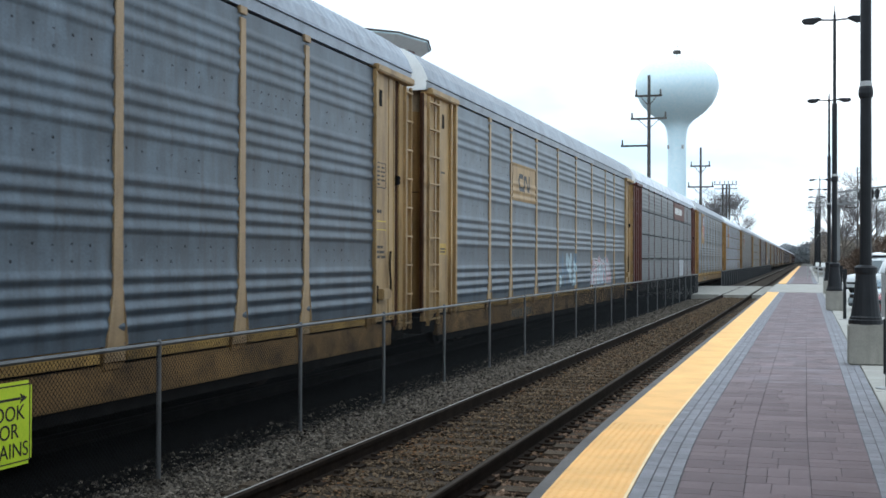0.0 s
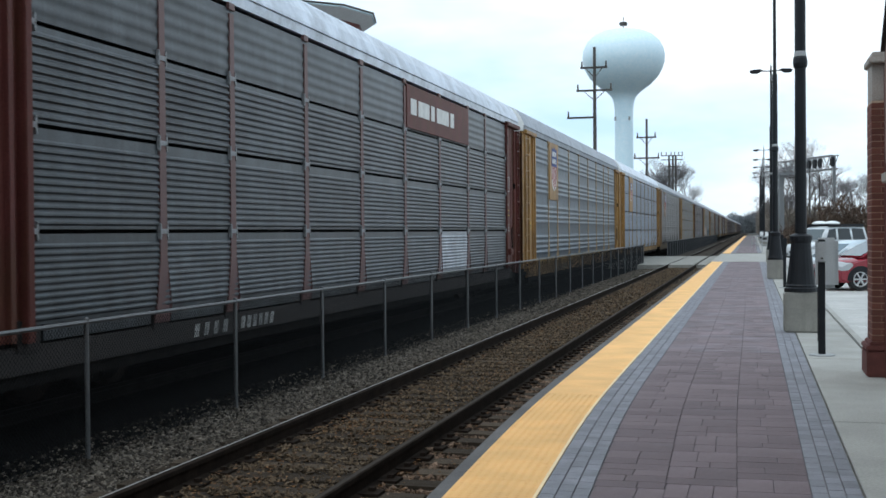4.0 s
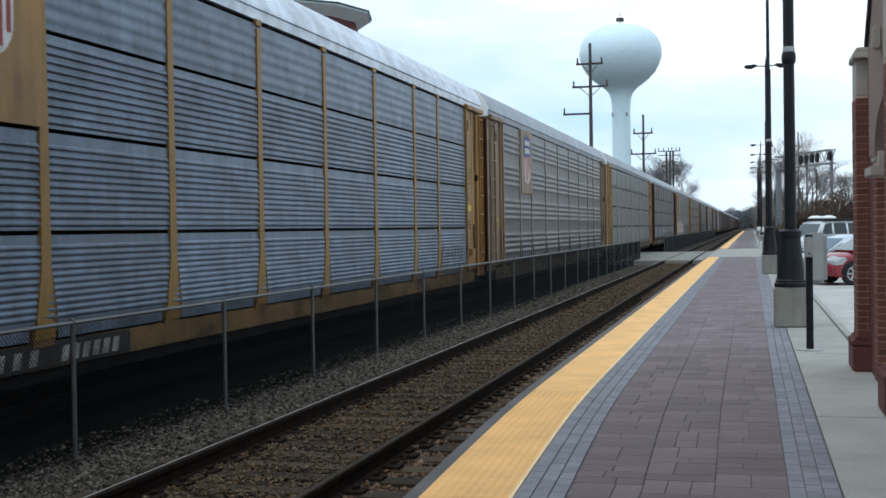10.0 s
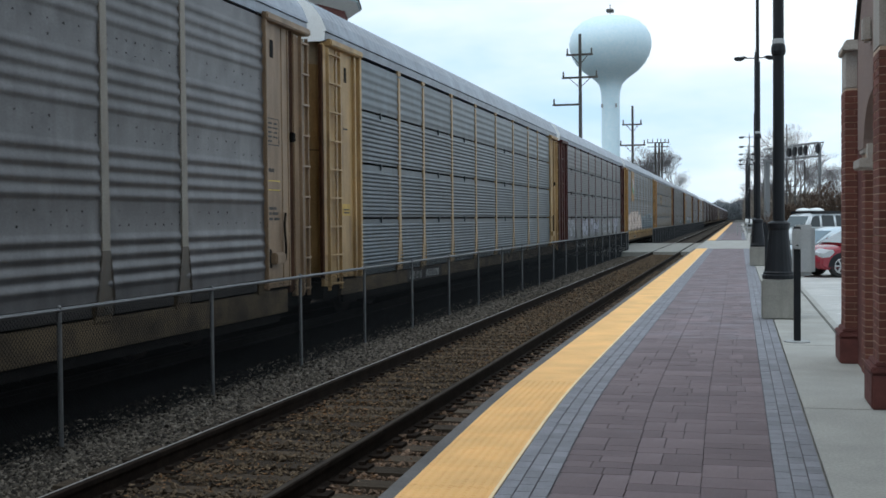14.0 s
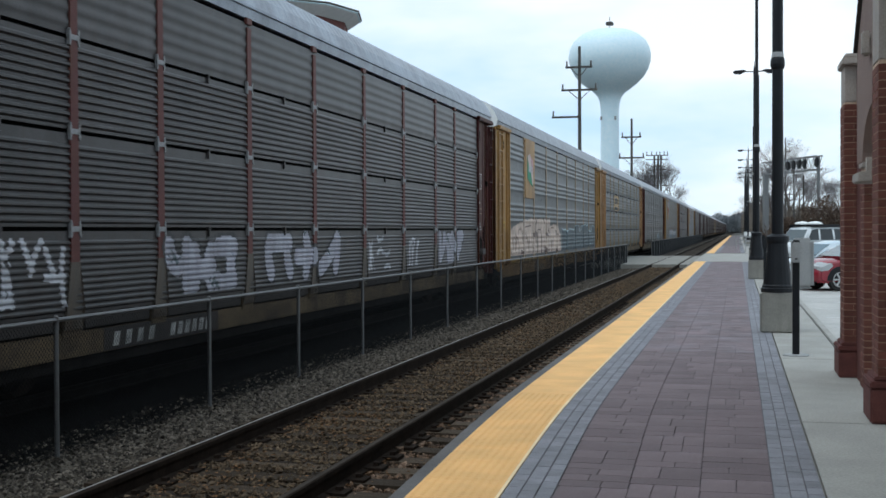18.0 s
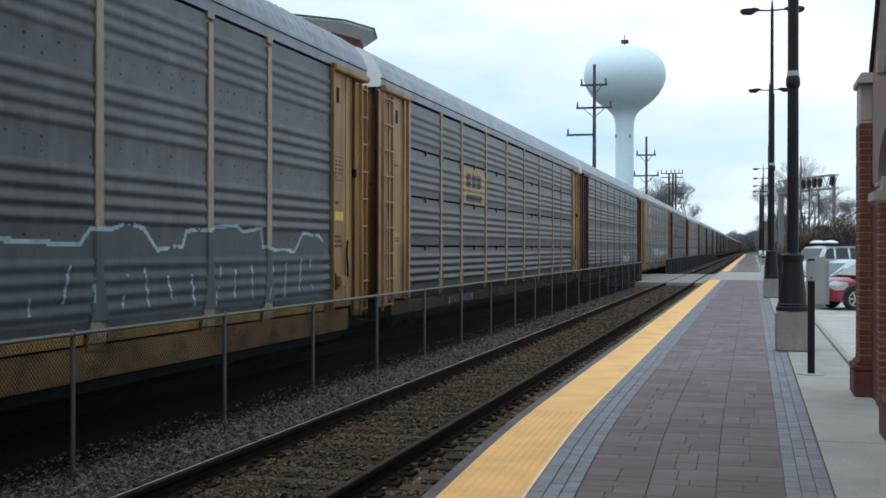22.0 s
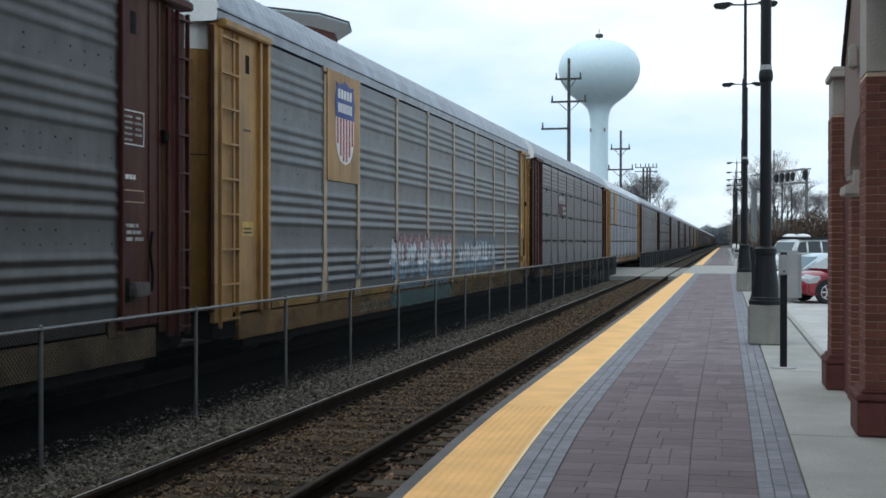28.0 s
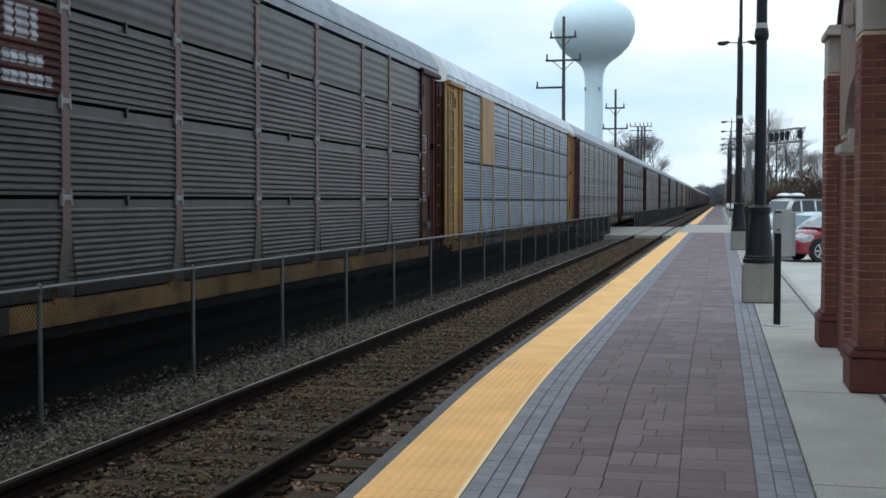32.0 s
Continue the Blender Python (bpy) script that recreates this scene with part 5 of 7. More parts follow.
# ---------------- fence between the tracks ----------------
FX = -5.90
def fence_run(posts, z0, z1, name_end=True):
    fence = thing("fence", "galvanised chain-link fence between the two tracks", "fence")
    wires = {}
    for i, y in enumerate(posts):
        bm = bmesh.new()
        rod(bm, (0, 0, z0 - 0.1), (0, 0, z1), 0.024, 10)
        bmesh.ops.create_uvsphere(bm, u_segments=8, v_segments=5, radius=0.027, matrix=Matrix.Translation((0, 0, z1)))
        part("fence_post", bm, M_galv, fence, loc=(FX, y, 0))
    part("top_rail", rod(bmesh.new(), (FX, posts[0], z1 - 0.02), (FX, posts[-1], z1 - 0.02), 0.022, 8), M_galv, fence)
    part("tension_wire", rod(bmesh.new(), (FX, posts[0], z0 + 0.05), (FX, posts[-1], z0 + 0.05), 0.003, 4), M_link, fence)
    for a, b in zip(posts, posts[1:]):
        w = round(b - a, 2)
        if w not in wires:
            h, cell, r = z1 - 0.05 - (z0 + 0.03), 0.052, 0.0022
            vs, fs = [], []
            n = int((w + h) / cell) + 1
            for s in (1, -1):
                for j in range(n):
                    y0 = -h + j * cell
                    ta, tb = max(0.0, -y0), min(h, w - y0)
                    if tb <= ta:
                        continue
                    p = [(y0 + ta, ta), (y0 + tb, tb)]
                    if s < 0:
                        p = [(w - q[0], q[1]) for q in p]
                    base = len(vs)
                    for (yy, zz) in p:
                        for dx, dn in ((r, 0), (-r * 0.5, r), (-r * 0.5, -r)):
                            vs.append((dx + s * 0.002, yy - s * dn * 0.7, z0 + 0.03 + zz + dn * 0.7))
                    fs += [(base + q, base + (q + 1) % 3, base + 3 + (q + 1) % 3, base + 3 + q) for q in range(3)]
            me = bpy.data.meshes.new("chain_link")
            me.from_pydata(vs, [], fs)
            me.materials.append(M_link)
            wires[w] = me
        part("chain_link", wires[w], None, fence, "woven wire mesh", loc=(FX, a, 0))
    return fence


fence_run([3.74, 6.79, 9.84, 13.15] + [round(16.14 + 3.03 * i, 2) for i in range(18)] + [68.85], -0.45, 0.885)
fence_run([round(88.8 + 3.03 * i, 2) for i in range(44)], -0.45, 0.885)

# warning sign on the fence
sign = thing("warning_sign", "fluorescent yellow-green warning sign with black lettering", "sign", loc=(FX + 0.045, 7.51, 0.39))
bm = bmesh.new()
box(bm, -0.006, 0.006, -0.32, 0.32, -0.33, 0.33)
bmesh.ops.bevel(bm, geom=[e for e in bm.edges if abs((e.verts[0].co - e.verts[1].co).normalized().x) > 0.9], offset=0.04, segments=4, affect="EDGES")
plate = part("plate", bm, M_sign, sign)
border = bmesh.new()
for r in ((-0.29, 0.29, 0.295, 0.305), (-0.29, 0.29, -0.305, -0.295), (-0.30, -0.29, -0.30, 0.30), (0.29, 0.30, -0.30, 0.30)):
    box(border, 0.006, 0.008, *r)
part("border_line", border, M_ink, sign)
bm = bmesh.new()
box(bm, 0.006, 0.008, -0.18, 0.18, 0.185, 0.205)
for s in (-1, 1):
    prism(bm, [(s * 0.26, 0.195), (s * 0.17, 0.235), (s * 0.19, 0.195), (s * 0.17, 0.155)], "x", 0.006, 0.008)
part("arrow", bm, M_ink, sign)
for word, zz in (("LOOK", 0.03), ("FOR", -0.11), ("TRAINS", -0.26)):
    cu = bpy.data.curves.new("lettering", "FONT")
    cu.body = word
    cu.size = 0.165
    cu.align_x = "CENTER"
    cu.extrude = 0.001
    ob = new("lettering", cu)
    ob.parent = sign
    ob.matrix_basis = Matrix.Translation((0.008, 0, zz)) @ Matrix(((0, 0, 1, 0), (1, 0, 0, 0), (0, 1, 0, 0), (0, 0, 0, 1)))
    cu.materials.append(M_ink)

# ---------------- lamps and small platform furniture ----------------
def street_lamp():
    lamp = thing("street_lamp", "tall black twin-arm street lamp on a concrete plinth", "street lamp", "lamps along the platform")
    bm = boxes((-0.28, 0.28, -0.28, 0.28, 0, 0.655), bevel=0.025)
    part("plinth", bm, M_plinth, lamp, "pale concrete plinth")
    bm = lathe(bmesh.new(), [(0.27, 0.655), (0.27, 0.72), (0.25, 0.735), (0.25, 0.765), (0.235, 0.785), (0.228, 0.83), (0.188, 1.15), (0.168, 1.35), (0.16, 1.46), (0.178, 1.50), (0.183, 1.575), (0.15, 1.60), (0.10, 1.62)], 20)
    part("base_casting", bm, M_black, lamp)
    bm = lathe(bmesh.new(), [(0.095, 1.60), (0.088, 4.36), (0.086, 7.0), (0.058, 7.02), (0.05, 9.85), (0.03, 10.1), (0.012, 10.2), (0.01, 10.35)], 16)
    part("pole", bm, M_black, lamp)
    bm = lathe(bmesh.new(), [(0.09, 4.34), (0.108, 4.36), (0.118, 4.42), (0.112, 4.50), (0.096, 4.54)], 16)
    collar = part("collar", bm, M_black, lamp)
    part("collar_cap", lathe(bmesh.new(), [(0.099, 4.535), (0.096, 4.59), (0.089, 4.62)], 14), M_greybox, collar, "grey clamp")
    for s in (-1, 1):
        bm = bmesh.new()
        rod(bm, (0, 0, 9.85), (s * 0.6, 0, 9.88), 0.028, 8)
        arm = part("arm", bm, M_black, lamp)
        bm = bmesh.new()
        prism(bm, [(s * 0.40, 9.90), (s * 0.55, 9.96), (s * 1.0, 9.93), (s * 1.08, 9.86), (s * 0.98, 9.76), (s * 0.7, 9.74)], "y", -0.13, 0.13)
        bmesh.ops.bevel(bm, geom=bm.edges[:], offset=0.02, segments=1, affect="EDGES")
        part("luminaire", bm, M_black, arm)
    return lamp


lamp0 = street_lamp()
lamp0.location = (0.99, 20.19, 0)
for x, y in ((0.985, 41.75), (1.19, 62.8), (1.42, 125), (1.42, 142), (1.42, 159), (1.42, 175), (1.42, 190)):
    copy_thing(lamp0, pose(x, y, 0))

tap = thing("fare_reader_post", "black post with a small grey card reader", "card reader", loc=(1.105, 16.38, 0))
part("foot_plate", lathe(bmesh.new(), [(0.17, 0.0), (0.17, 0.012), (0.15, 0.02)], 20), M_greybox, tap)
part("post", boxes((-0.045, 0.045, -0.045, 0.045, 0.015, 1.55), bevel=0.008), M_black, tap)
rd = part("reader", boxes((-0.05, 0.05, -0.10, -0.045, 1.25, 1.52), bevel=0.012), M_greybox, tap, "light grey reader face")
part("reader_slot", boxes((-0.015, 0.015, -0.104, -0.098, 1.29, 1.31)), M_ink, rd)
cab = thing("utility_cabinet", "grey rounded utility cabinet on a thin post", "cabinet", loc=(1.30, 18.5, 0))
part("body", boxes((-0.17, 0.16, -0.10, 0.10, 0.80, 1.56), bevel=0.05), M_greybox, cab)
part("leg", boxes((-0.14, -0.08, -0.03, 0.03, 0.0, 0.82)), M_black, cab)
for (px, py, hh) in ((1.27, 44.6, 1.5), (1.12, 35.3, 1.45)):
    p2 = thing("fare_reader_post", "slim black post with a reader head", "card reader", loc=(px, py, 0))
    part("foot_plate", lathe(bmesh.new(), [(0.17, 0.0), (0.17, 0.012), (0.15, 0.02)], 16), M_greybox, p2)
    part("post", boxes((-0.045, 0.045, -0.045, 0.045, 0.015, hh), bevel=0.008), M_black, p2)
    part("reader", boxes((-0.06, 0.06, -0.09, -0.045, hh - 0.3, hh - 0.02), bevel=0.012), M_black, p2)
# railings past the crossing
for (gx, gy, wd) in ((0.55, 100, 0.9), (0.95, 92, 0.8), (0.2, 111, 0.9)):
    g = thing("guard_rail", "pale galvanised pipe guard rail beside the crossing", "railing", "rails past the crossing", loc=(gx, gy, 0))
    for q in (0, 1):
        part("rail_post", rod(bmesh.new(), (q * wd, 0, 0), (q * wd, 0, 1.15), 0.03, 8), M_greybox, g)
    for z in (0.45, 0.8, 1.12):
        part("rail_bar", rod(bmesh.new(), (0, 0, z), (wd, 0, z), 0.025, 8), M_greybox, g)
    part("sign_head", boxes((wd - 0.2, wd + 0.12, -0.03, 0.03, 1.15, 1.5)), M_white, g)

# ---------------- station building ----------------
def brick_course_pillar(parent, x0, x1, y0, y1, z0, z1):
    """Mortar core with separate bricks on the faces seen from the platform."""
    part("mortar_core", boxes((x0 + 0.003, x1 - 0.003, y0 + 0.003, y1 - 0.003, z0, z1)), M_mortar, parent, "pale mortar")
    return (x0, x1, y0, y1, z0, z1)


PILLARS = []
hall = thing("station_building", "red-brick and tan stucco station front with limestone trim", "station building")
def plinth(x0, x1, y0, y1, top):
    c = 0.05
    bm = boxes((x0, x1, y0, y1, 0, top - 0.10), bevel=0.015)
    part("pillar_base", bm, M_brick_d, hall, "dark red block base")
    part("base_moulding", boxes((x0 - 0.005, x1, y0 - 0.005, y1, top - 0.10, top - 0.04), (x0 + 0.03, x1, y0 + 0.03, y1 - 0.03, top - 0.04, top), bevel=0.012), M_brick_d, hall)


plinth(1.465, 1.93, 14.04, 14.70, 0.40)
plinth(1.465, 2.05, 10.74, 11.36, 0.41)
PILLARS.append(brick_course_pillar(hall, 1.53, 1.86, 14.10, 14.64, 0.40, 3.14))
PILLARS.append(brick_course_pillar(hall, 1.535, 2.02, 10.80, 11.30, 0.41, 3.16))
part("stone_block", boxes((1.535, 1.86, 14.10, 14.64, 3.14, 3.56), bevel=0.012), M_limestone, hall, "limestone cap block")
part("cap", boxes((1.50, 1.92, 14.02, 14.71, 3.56, 3.64), (1.53, 1.89, 14.06, 14.67, 3.64, 3.69), bevel=0.012), M_limestone, hall, "limestone coping")
part("stone_block", boxes((1.535, 2.02, 10.80, 11.30, 3.16, 4.02), bevel=0.012), M_limestone, hall, "limestone block")
part("cap", boxes((1.465, 2.09, 10.72, 11.38, 4.02, 4.12), bevel=0.015), M_limestone, hall, "limestone coping")
# stucco wall with an arched opening between the big pillar and a brick jamb
bm = bmesh.new()
ring = [(12.0 + 1.04 * math.cos(math.pi * i / 18), 2.40 + 0.53 * math.sin(math.pi * i / 18)) for i in range(19)]
poly = [(13.60, 2.40), (13.60, 3.62), (10.85, 6.05), (10.85, 2.40)] + ring[::-1]
prism(bm, poly, "x", 1.62, 1.86)
part("upper_wall", bm, M_stucco, hall, "unseen tan stucco wall, added to block sky light with an arch")
# the wall's shade is put in with the darker block red
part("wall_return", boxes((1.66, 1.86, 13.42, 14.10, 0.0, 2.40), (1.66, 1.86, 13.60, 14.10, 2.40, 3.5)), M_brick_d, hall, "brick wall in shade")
PILLARS.append(brick_course_pillar(hall, 1.64, 1.95, 13.04, 13.42, 0.0, 2.34))
part("impost", boxes((1.62, 1.95, 13.03, 13.43, 2.34, 2.40), bevel=0.01), M_limestone, hall, "limestone impost")
part("ledge", boxes((1.485, 1.95, 12.02, 12.66, 2.15, 2.25), bevel=0.012), M_limestone, hall, "limestone ledge")
part("ledge_bracket", boxes((1.56, 1.95, 12.02, 12.12, 2.25, 2.39)), M_limestone, hall)
part("wall_lamp", boxes((1.53, 1.62, 12.18, 12.32, 3.40, 3.64), bevel=0.02), M_limestone, hall, "pale wall fitting")
part("rake_trim", prism(bmesh.new(), [(13.60, 3.62), (13.66, 3.64), (10.7, 6.28), (10.7, 6.19)], "x", 1.58, 4.5), M_roofing, hall, "roof edge trim")
# next four parts are out of view, added to keep sky light off the train
part("gable_wall", prism(bmesh.new(), [(10.85, 4.12), (10.85, 6.05), (8.0, 8.57), (2.4, 3.62 + 0.5), (2.4, 4.12)], "x", 1.62, 1.86), M_stucco, hall, "unseen tan stucco gable, added to shade the train")
part("gable_roof", prism(bmesh.new(), [(10.7, 6.28), (8.0, 8.68), (2.3, 4.2), (2.3, 4.1), (8.0, 8.58), (10.7, 6.19)], "x", 1.50, 9.0), M_roofing, hall, "unseen dark shingled cross gable, added to block sky light")
part("main_wall", boxes((2.9, 3.1, -22, 10.8, 0, 4.12)), M_stucco, hall, "unseen tan stucco wall, added to block sky light")
part("main_roof", prism(bmesh.new(), [(1.45, 4.12), (1.45, 4.40), (6.2, 8.4), (11.0, 4.40), (11.0, 4.12)], "y", -22, 10.7), M_roofing, hall, "unseen dark shingled gable roof, added to block sky light")
for yy in (7.4, 3.8, 0.2, -3.4, -7.0, -10.6):
    plinth(1.50, 2.02, yy - 0.3, yy + 0.3, 0.41)
    part("pillar", boxes((1.56, 1.97, yy - 0.25, yy + 0.25, 0.41, 4.12)), M_brick, hall, "red brick pillar")

# ---------------- parked vehicles ----------------
def shell(poly, width, y0, y1, n, length, out=0.0):
    """A side profile carried across the car, with a nose and tail that round back toward the flanks."""
    bm = bmesh.new()
    rows = []
    for k in range(n + 1):
        y = y0 + (y1 - y0) * k / n
        v = abs(2 * y / width - 1)
        rows.append([bm.verts.new((x - out + 0.30 * v ** 3 * max(0.0, 1 - x / 1.4) - 0.22 * v ** 3 * max(0.0, 1 - (length - x)),
                                   y, z + out - (0.07 * v ** 4 if z > 0.5 else 0.0))) for x, z in poly])
    m = len(poly)
    for p, q in zip(rows, rows[1:]):
        for i in range(m):
            bm.faces.new((p[i], p[(i + 1) % m], q[(i + 1) % m], q[i]))
    for cap in (rows[0][::-1], rows[-1]):
        f = bm.faces.new(cap)
        for e in f.edges:
            e.smooth = False
    return bm


def vehicle(name, label, cat, body_poly, cabin_poly, width, wheels, paint_m, loc, turn, glass_sets, lamp_z=0.75):
    """Side profile in (along, up), nose at 0 pointing to -x; built across its width."""
    v = thing(name, label, cat, "parked vehicles")
    length = max(p[0] for p in body_poly)
    body = shell(body_poly, width, 0.0, width, 12, length)
    bmesh.ops.bevel(body, geom=[e for e in body.edges if not e.smooth], offset=0.05, segments=3, affect="EDGES")
    part("body", body, paint_m, v, smooth=True)
    bm = bmesh.new()
    prism(bm, cabin_poly, "y", 0.10, width - 0.10)
    for vt in bm.verts:
        if vt.co.z > 1.15:
            vt.co.y += 0.10 if vt.co.y < width / 2 else -0.10
    bmesh.ops.bevel(bm, geom=bm.edges[:], offset=0.04, segments=2, affect="EDGES")
    part("cabin", bm, paint_m, v, smooth=True)
    for nm, poly in glass_sets:
        for s in (0, 1):
            bm = bmesh.new()
            vs = []
            for x, z in poly:
                zb, zt = cabin_poly[0][1], cabin_poly[1][1]
                lean = 0.10 + 0.10 * min(1.0, max(0.0, (z - zb) / (zt - zb))) - 0.012
                vs.append(bm.verts.new((x, lean if s == 0 else width - lean, z)))
            f = bm.faces.new(vs)
            r = bmesh.ops.extrude_face_region(bm, geom=[f])
            for e in r["geom"]:
                if isinstance(e, bmesh.types.BMVert):
                    e.co.y += 0.02 if s == 0 else -0.02
            part(nm, bm, M_glass, v, "dark side glass")
    # windscreen lies on the cabin's front slope
    (xa, za), (xb, zb) = cabin_poly[0], cabin_poly[1]
    bm = bmesh.new()
    nx, nz = -(zb - za), (xb - xa)
    ln = math.hypot(nx, nz)
    nx, nz = nx / ln * 0.012, nz / ln * 0.012
    q = [bm.verts.new((xa + (xb - xa) * u + nx, yv, za + (zb - za) * u + nz)) for u, yv in ((0.12, 0.20), (0.12, width - 0.20), (0.92, width - 0.26), (0.92, 0.26))]
    f = bm.faces.new(q)
    r = bmesh.ops.extrude_face_region(bm, geom=[f])
    for e in r["geom"]:
        if isinstance(e, bmesh.types.BMVert):
            e.co.x -= nx * 0.8
            e.co.z -= nz * 0.8
    part("windscreen", bm, M_screen, v, "sloping windscreen, paled for the sky it reflects")
    for s in (0, 1):
        ya, yb = (-0.006, 0.32) if s == 0 else (width - 0.32, width + 0.006)
        lens = [(0.06, lamp_z - 0.03), (0.08, lamp_z + 0.08), (0.30, lamp_z + 0.17), (0.46, lamp_z + 0.19), (0.52, lamp_z + 0.12), (0.34, lamp_z - 0.01)]
        light = part("headlight", shell(lens, width, ya, yb, 4, length, 0.012), M_lens, v, "clear headlight")
        yl = (0.10, 0.22) if s == 0 else (width - 0.22, width - 0.10)
        part("reflector", shell([(0.05, lamp_z + 0.01), (0.07, lamp_z + 0.08), (0.14, lamp_z + 0.10), (0.14, lamp_z + 0.0)], width, yl[0], yl[1], 2, length, 0.02), M_alloy, light, "bright reflector")
        part("fog_recess", shell([(-0.005, 0.40), (-0.005, 0.50), (0.06, 0.50), (0.06, 0.40)], width, 0.18 if s == 0 else width - 0.42, 0.42 if s == 0 else width - 0.18, 2, length, 0.01), M_black, v, "dark fog-lamp recess")
        part("door_mirror", boxes((1.35, 1.47, -0.16 if s == 0 else width + 0.02, -0.02 if s == 0 else width + 0.16, 1.0, 1.14), bevel=0.02), paint_m, v)
    part("grille", shell([(-0.005, 0.52), (0.0, 0.62), (0.06, 0.66), (0.12, 0.52)], width, width * 0.3, width * 0.7, 4, length, 0.012), M_black, v, "black grille")
    part("lower_trim", shell([(0.02, 0.24), (0.0, 0.34), (0.10, 0.34), (0.3, 0.23)], width, 0.2, width - 0.2, 6, length, 0.012), M_black, v, "black lower bumper")
    for wx in wheels:
        for s in (0, 1):
            yy = 0.02 if s == 0 else width - 0.02
            dy = 0.20 if s == 0 else -0.20
            w = part("wheel", lathe_x(wx, yy, dy, 0.34, 0.22), M_tyre, v, "black tyre")
            bm = bmesh.new()
            off = -0.012 if s == 0 else 0.012
            rod(bm, (wx, yy + off, 0.34), (wx, yy + dy * 0.5, 0.34), 0.05, 12)
            for a in range(6):
                t = a * math.pi / 3
                rod(bm, (wx, yy + off, 0.34), (wx + 0.205 * math.cos(t), yy + off, 0.34 + 0.205 * math.sin(t)), 0.03, 6)
            for a in range(16):
                t, u = a * math.pi / 8, (a + 1) * math.pi / 8
                rod(bm, (wx + 0.21 * math.cos(t), yy + off, 0.34 + 0.21 * math.sin(t)), (wx + 0.21 * math.cos(u), yy + off, 0.34 + 0.21 * math.sin(u)), 0.02, 5)
            part("rim", bm, M_alloy, w, "silver spoked rim")
            part("wheel_arch", arch_bm(wx, yy, 0.015 if s == 0 else -0.015), M_black, v)
    v.matrix_basis = Matrix.Translation(loc) @ Matrix.Rotation(radians(turn), 4, "Z")
    return v


def lathe_x(x, y, dy, r, ri):
    bm = bmesh.new()
    seg = 26
    rings = []
    for rr, k in ((ri, 0.0), (r - 0.03, -0.01), (r, 0.15), (r, 0.85), (r - 0.03, 1.0), (ri, 1.0), (ri, 0.12), (0.02, 0.12)):
        rings.append([bm.verts.new((x + rr * math.cos(2 * math.pi * i / seg), y + dy * k, 0.34 + rr * math.sin(2 * math.pi * i / seg))) for i in range(seg)])
    for a, b in zip(rings, rings[1:]):
        for i in range(seg):
            bm.faces.new((a[i], a[(i + 1) % seg], b[(i + 1) % seg], b[i]))
    return bm


def arch_bm(x, y, dy):
    bm = bmesh.new()
    seg = 14
    pts = [(x + 0.41 * math.cos(math.pi * i / seg), 0.30 + 0.43 * math.sin(math.pi * i / seg)) for i in range(seg + 1)]
    prism(bm, pts, "y", y - 0.025 if dy > 0 else y - 0.02, y + 0.02 if dy > 0 else y + 0.025)
    return bm


suv_body = [(0.0, 0.32), (0.0, 0.60), (0.10, 0.78), (0.40, 0.89), (1.05, 0.975), (4.3, 1.06), (4.42, 0.85), (4.42, 0.35), (4.2, 0.24), (0.2, 0.24)]
suv_cab = [(0.88, 0.945), (1.92, 1.47), (2.35, 1.60), (3.9, 1.62), (4.35, 1.02)]
suv_glass = [("side_window", [(1.38, 1.08), (1.95, 1.38), (2.25, 1.48), (2.45, 1.52), (2.45, 1.08)]), ("side_window", [(2.55, 1.08), (2.55, 1.54), (3.2, 1.55), (3.3, 1.08)]), ("side_window", [(3.4, 1.08), (3.3, 1.57), (3.8, 1.54), (4.0, 1.12)])]
vehicle("compact_suv", "red compact sport utility vehicle parked nose to the platform", "car", suv_body, suv_cab, 1.8, (0.92, 3.5), M_carred, (2.40, 35.67, LOT_Z), 21, suv_glass, 0.68)
sed_body = [(0.0, 0.30), (0.0, 0.55), (0.2, 0.72), (1.2, 0.88), (3.6, 0.92), (4.6, 0.88), (4.65, 0.6), (4.6, 0.3), (4.3, 0.22), (0.2, 0.22)]
sed_cab = [(0.95, 0.84), (1.75, 1.33), (2.2, 1.42), (3.2, 1.38), (4.0, 0.90)]
sed_glass = [("side_window", [(1.42, 0.93), (1.9, 1.25), (2.2, 1.33), (2.55, 1.33), (2.55, 0.93)]), ("side_window", [(2.65, 0.93), (2.65, 1.33), (3.15, 1.30), (3.6, 0.95)])]
vehicle("sedan", "pale blue-white sedan parked beside a red car", "car", sed_body, sed_cab, 1.75, (0.85, 3.55), M_carblue, (2.02, 41.2, LOT_Z), 26, sed_glass, 0.58)
big_body = [(0.0, 0.35), (0.0, 0.75), (0.1, 1.0), (1.1, 1.14), (4.7, 1.18), (4.8, 0.95), (4.8, 0.4), (4.5, 0.28), (0.2, 0.28)]
big_cab = [(1.1, 1.12), (1.62, 1.86), (2.0, 1.96), (4.5, 1.95), (4.75, 1.15)]
big_glass = [("side_window", [(1.5, 1.22), (1.82, 1.78), (2.3, 1.84), (2.3, 1.22)]), ("side_window", [(2.45, 1.22), (2.45, 1.84), (3.35, 1.84), (3.4, 1.22)]), ("side_window", [(3.55, 1.22), (3.5, 1.84), (4.35, 1.82), (4.5, 1.22)])]
van = vehicle("large_suv", "white sport utility vehicle with pale roof carriers, parked at an angle", "car", big_body, big_cab, 1.9, (0.95, 3.85), M_carwhite, (3.06, 66.0, LOT_Z), 42, big_glass, 0.8)
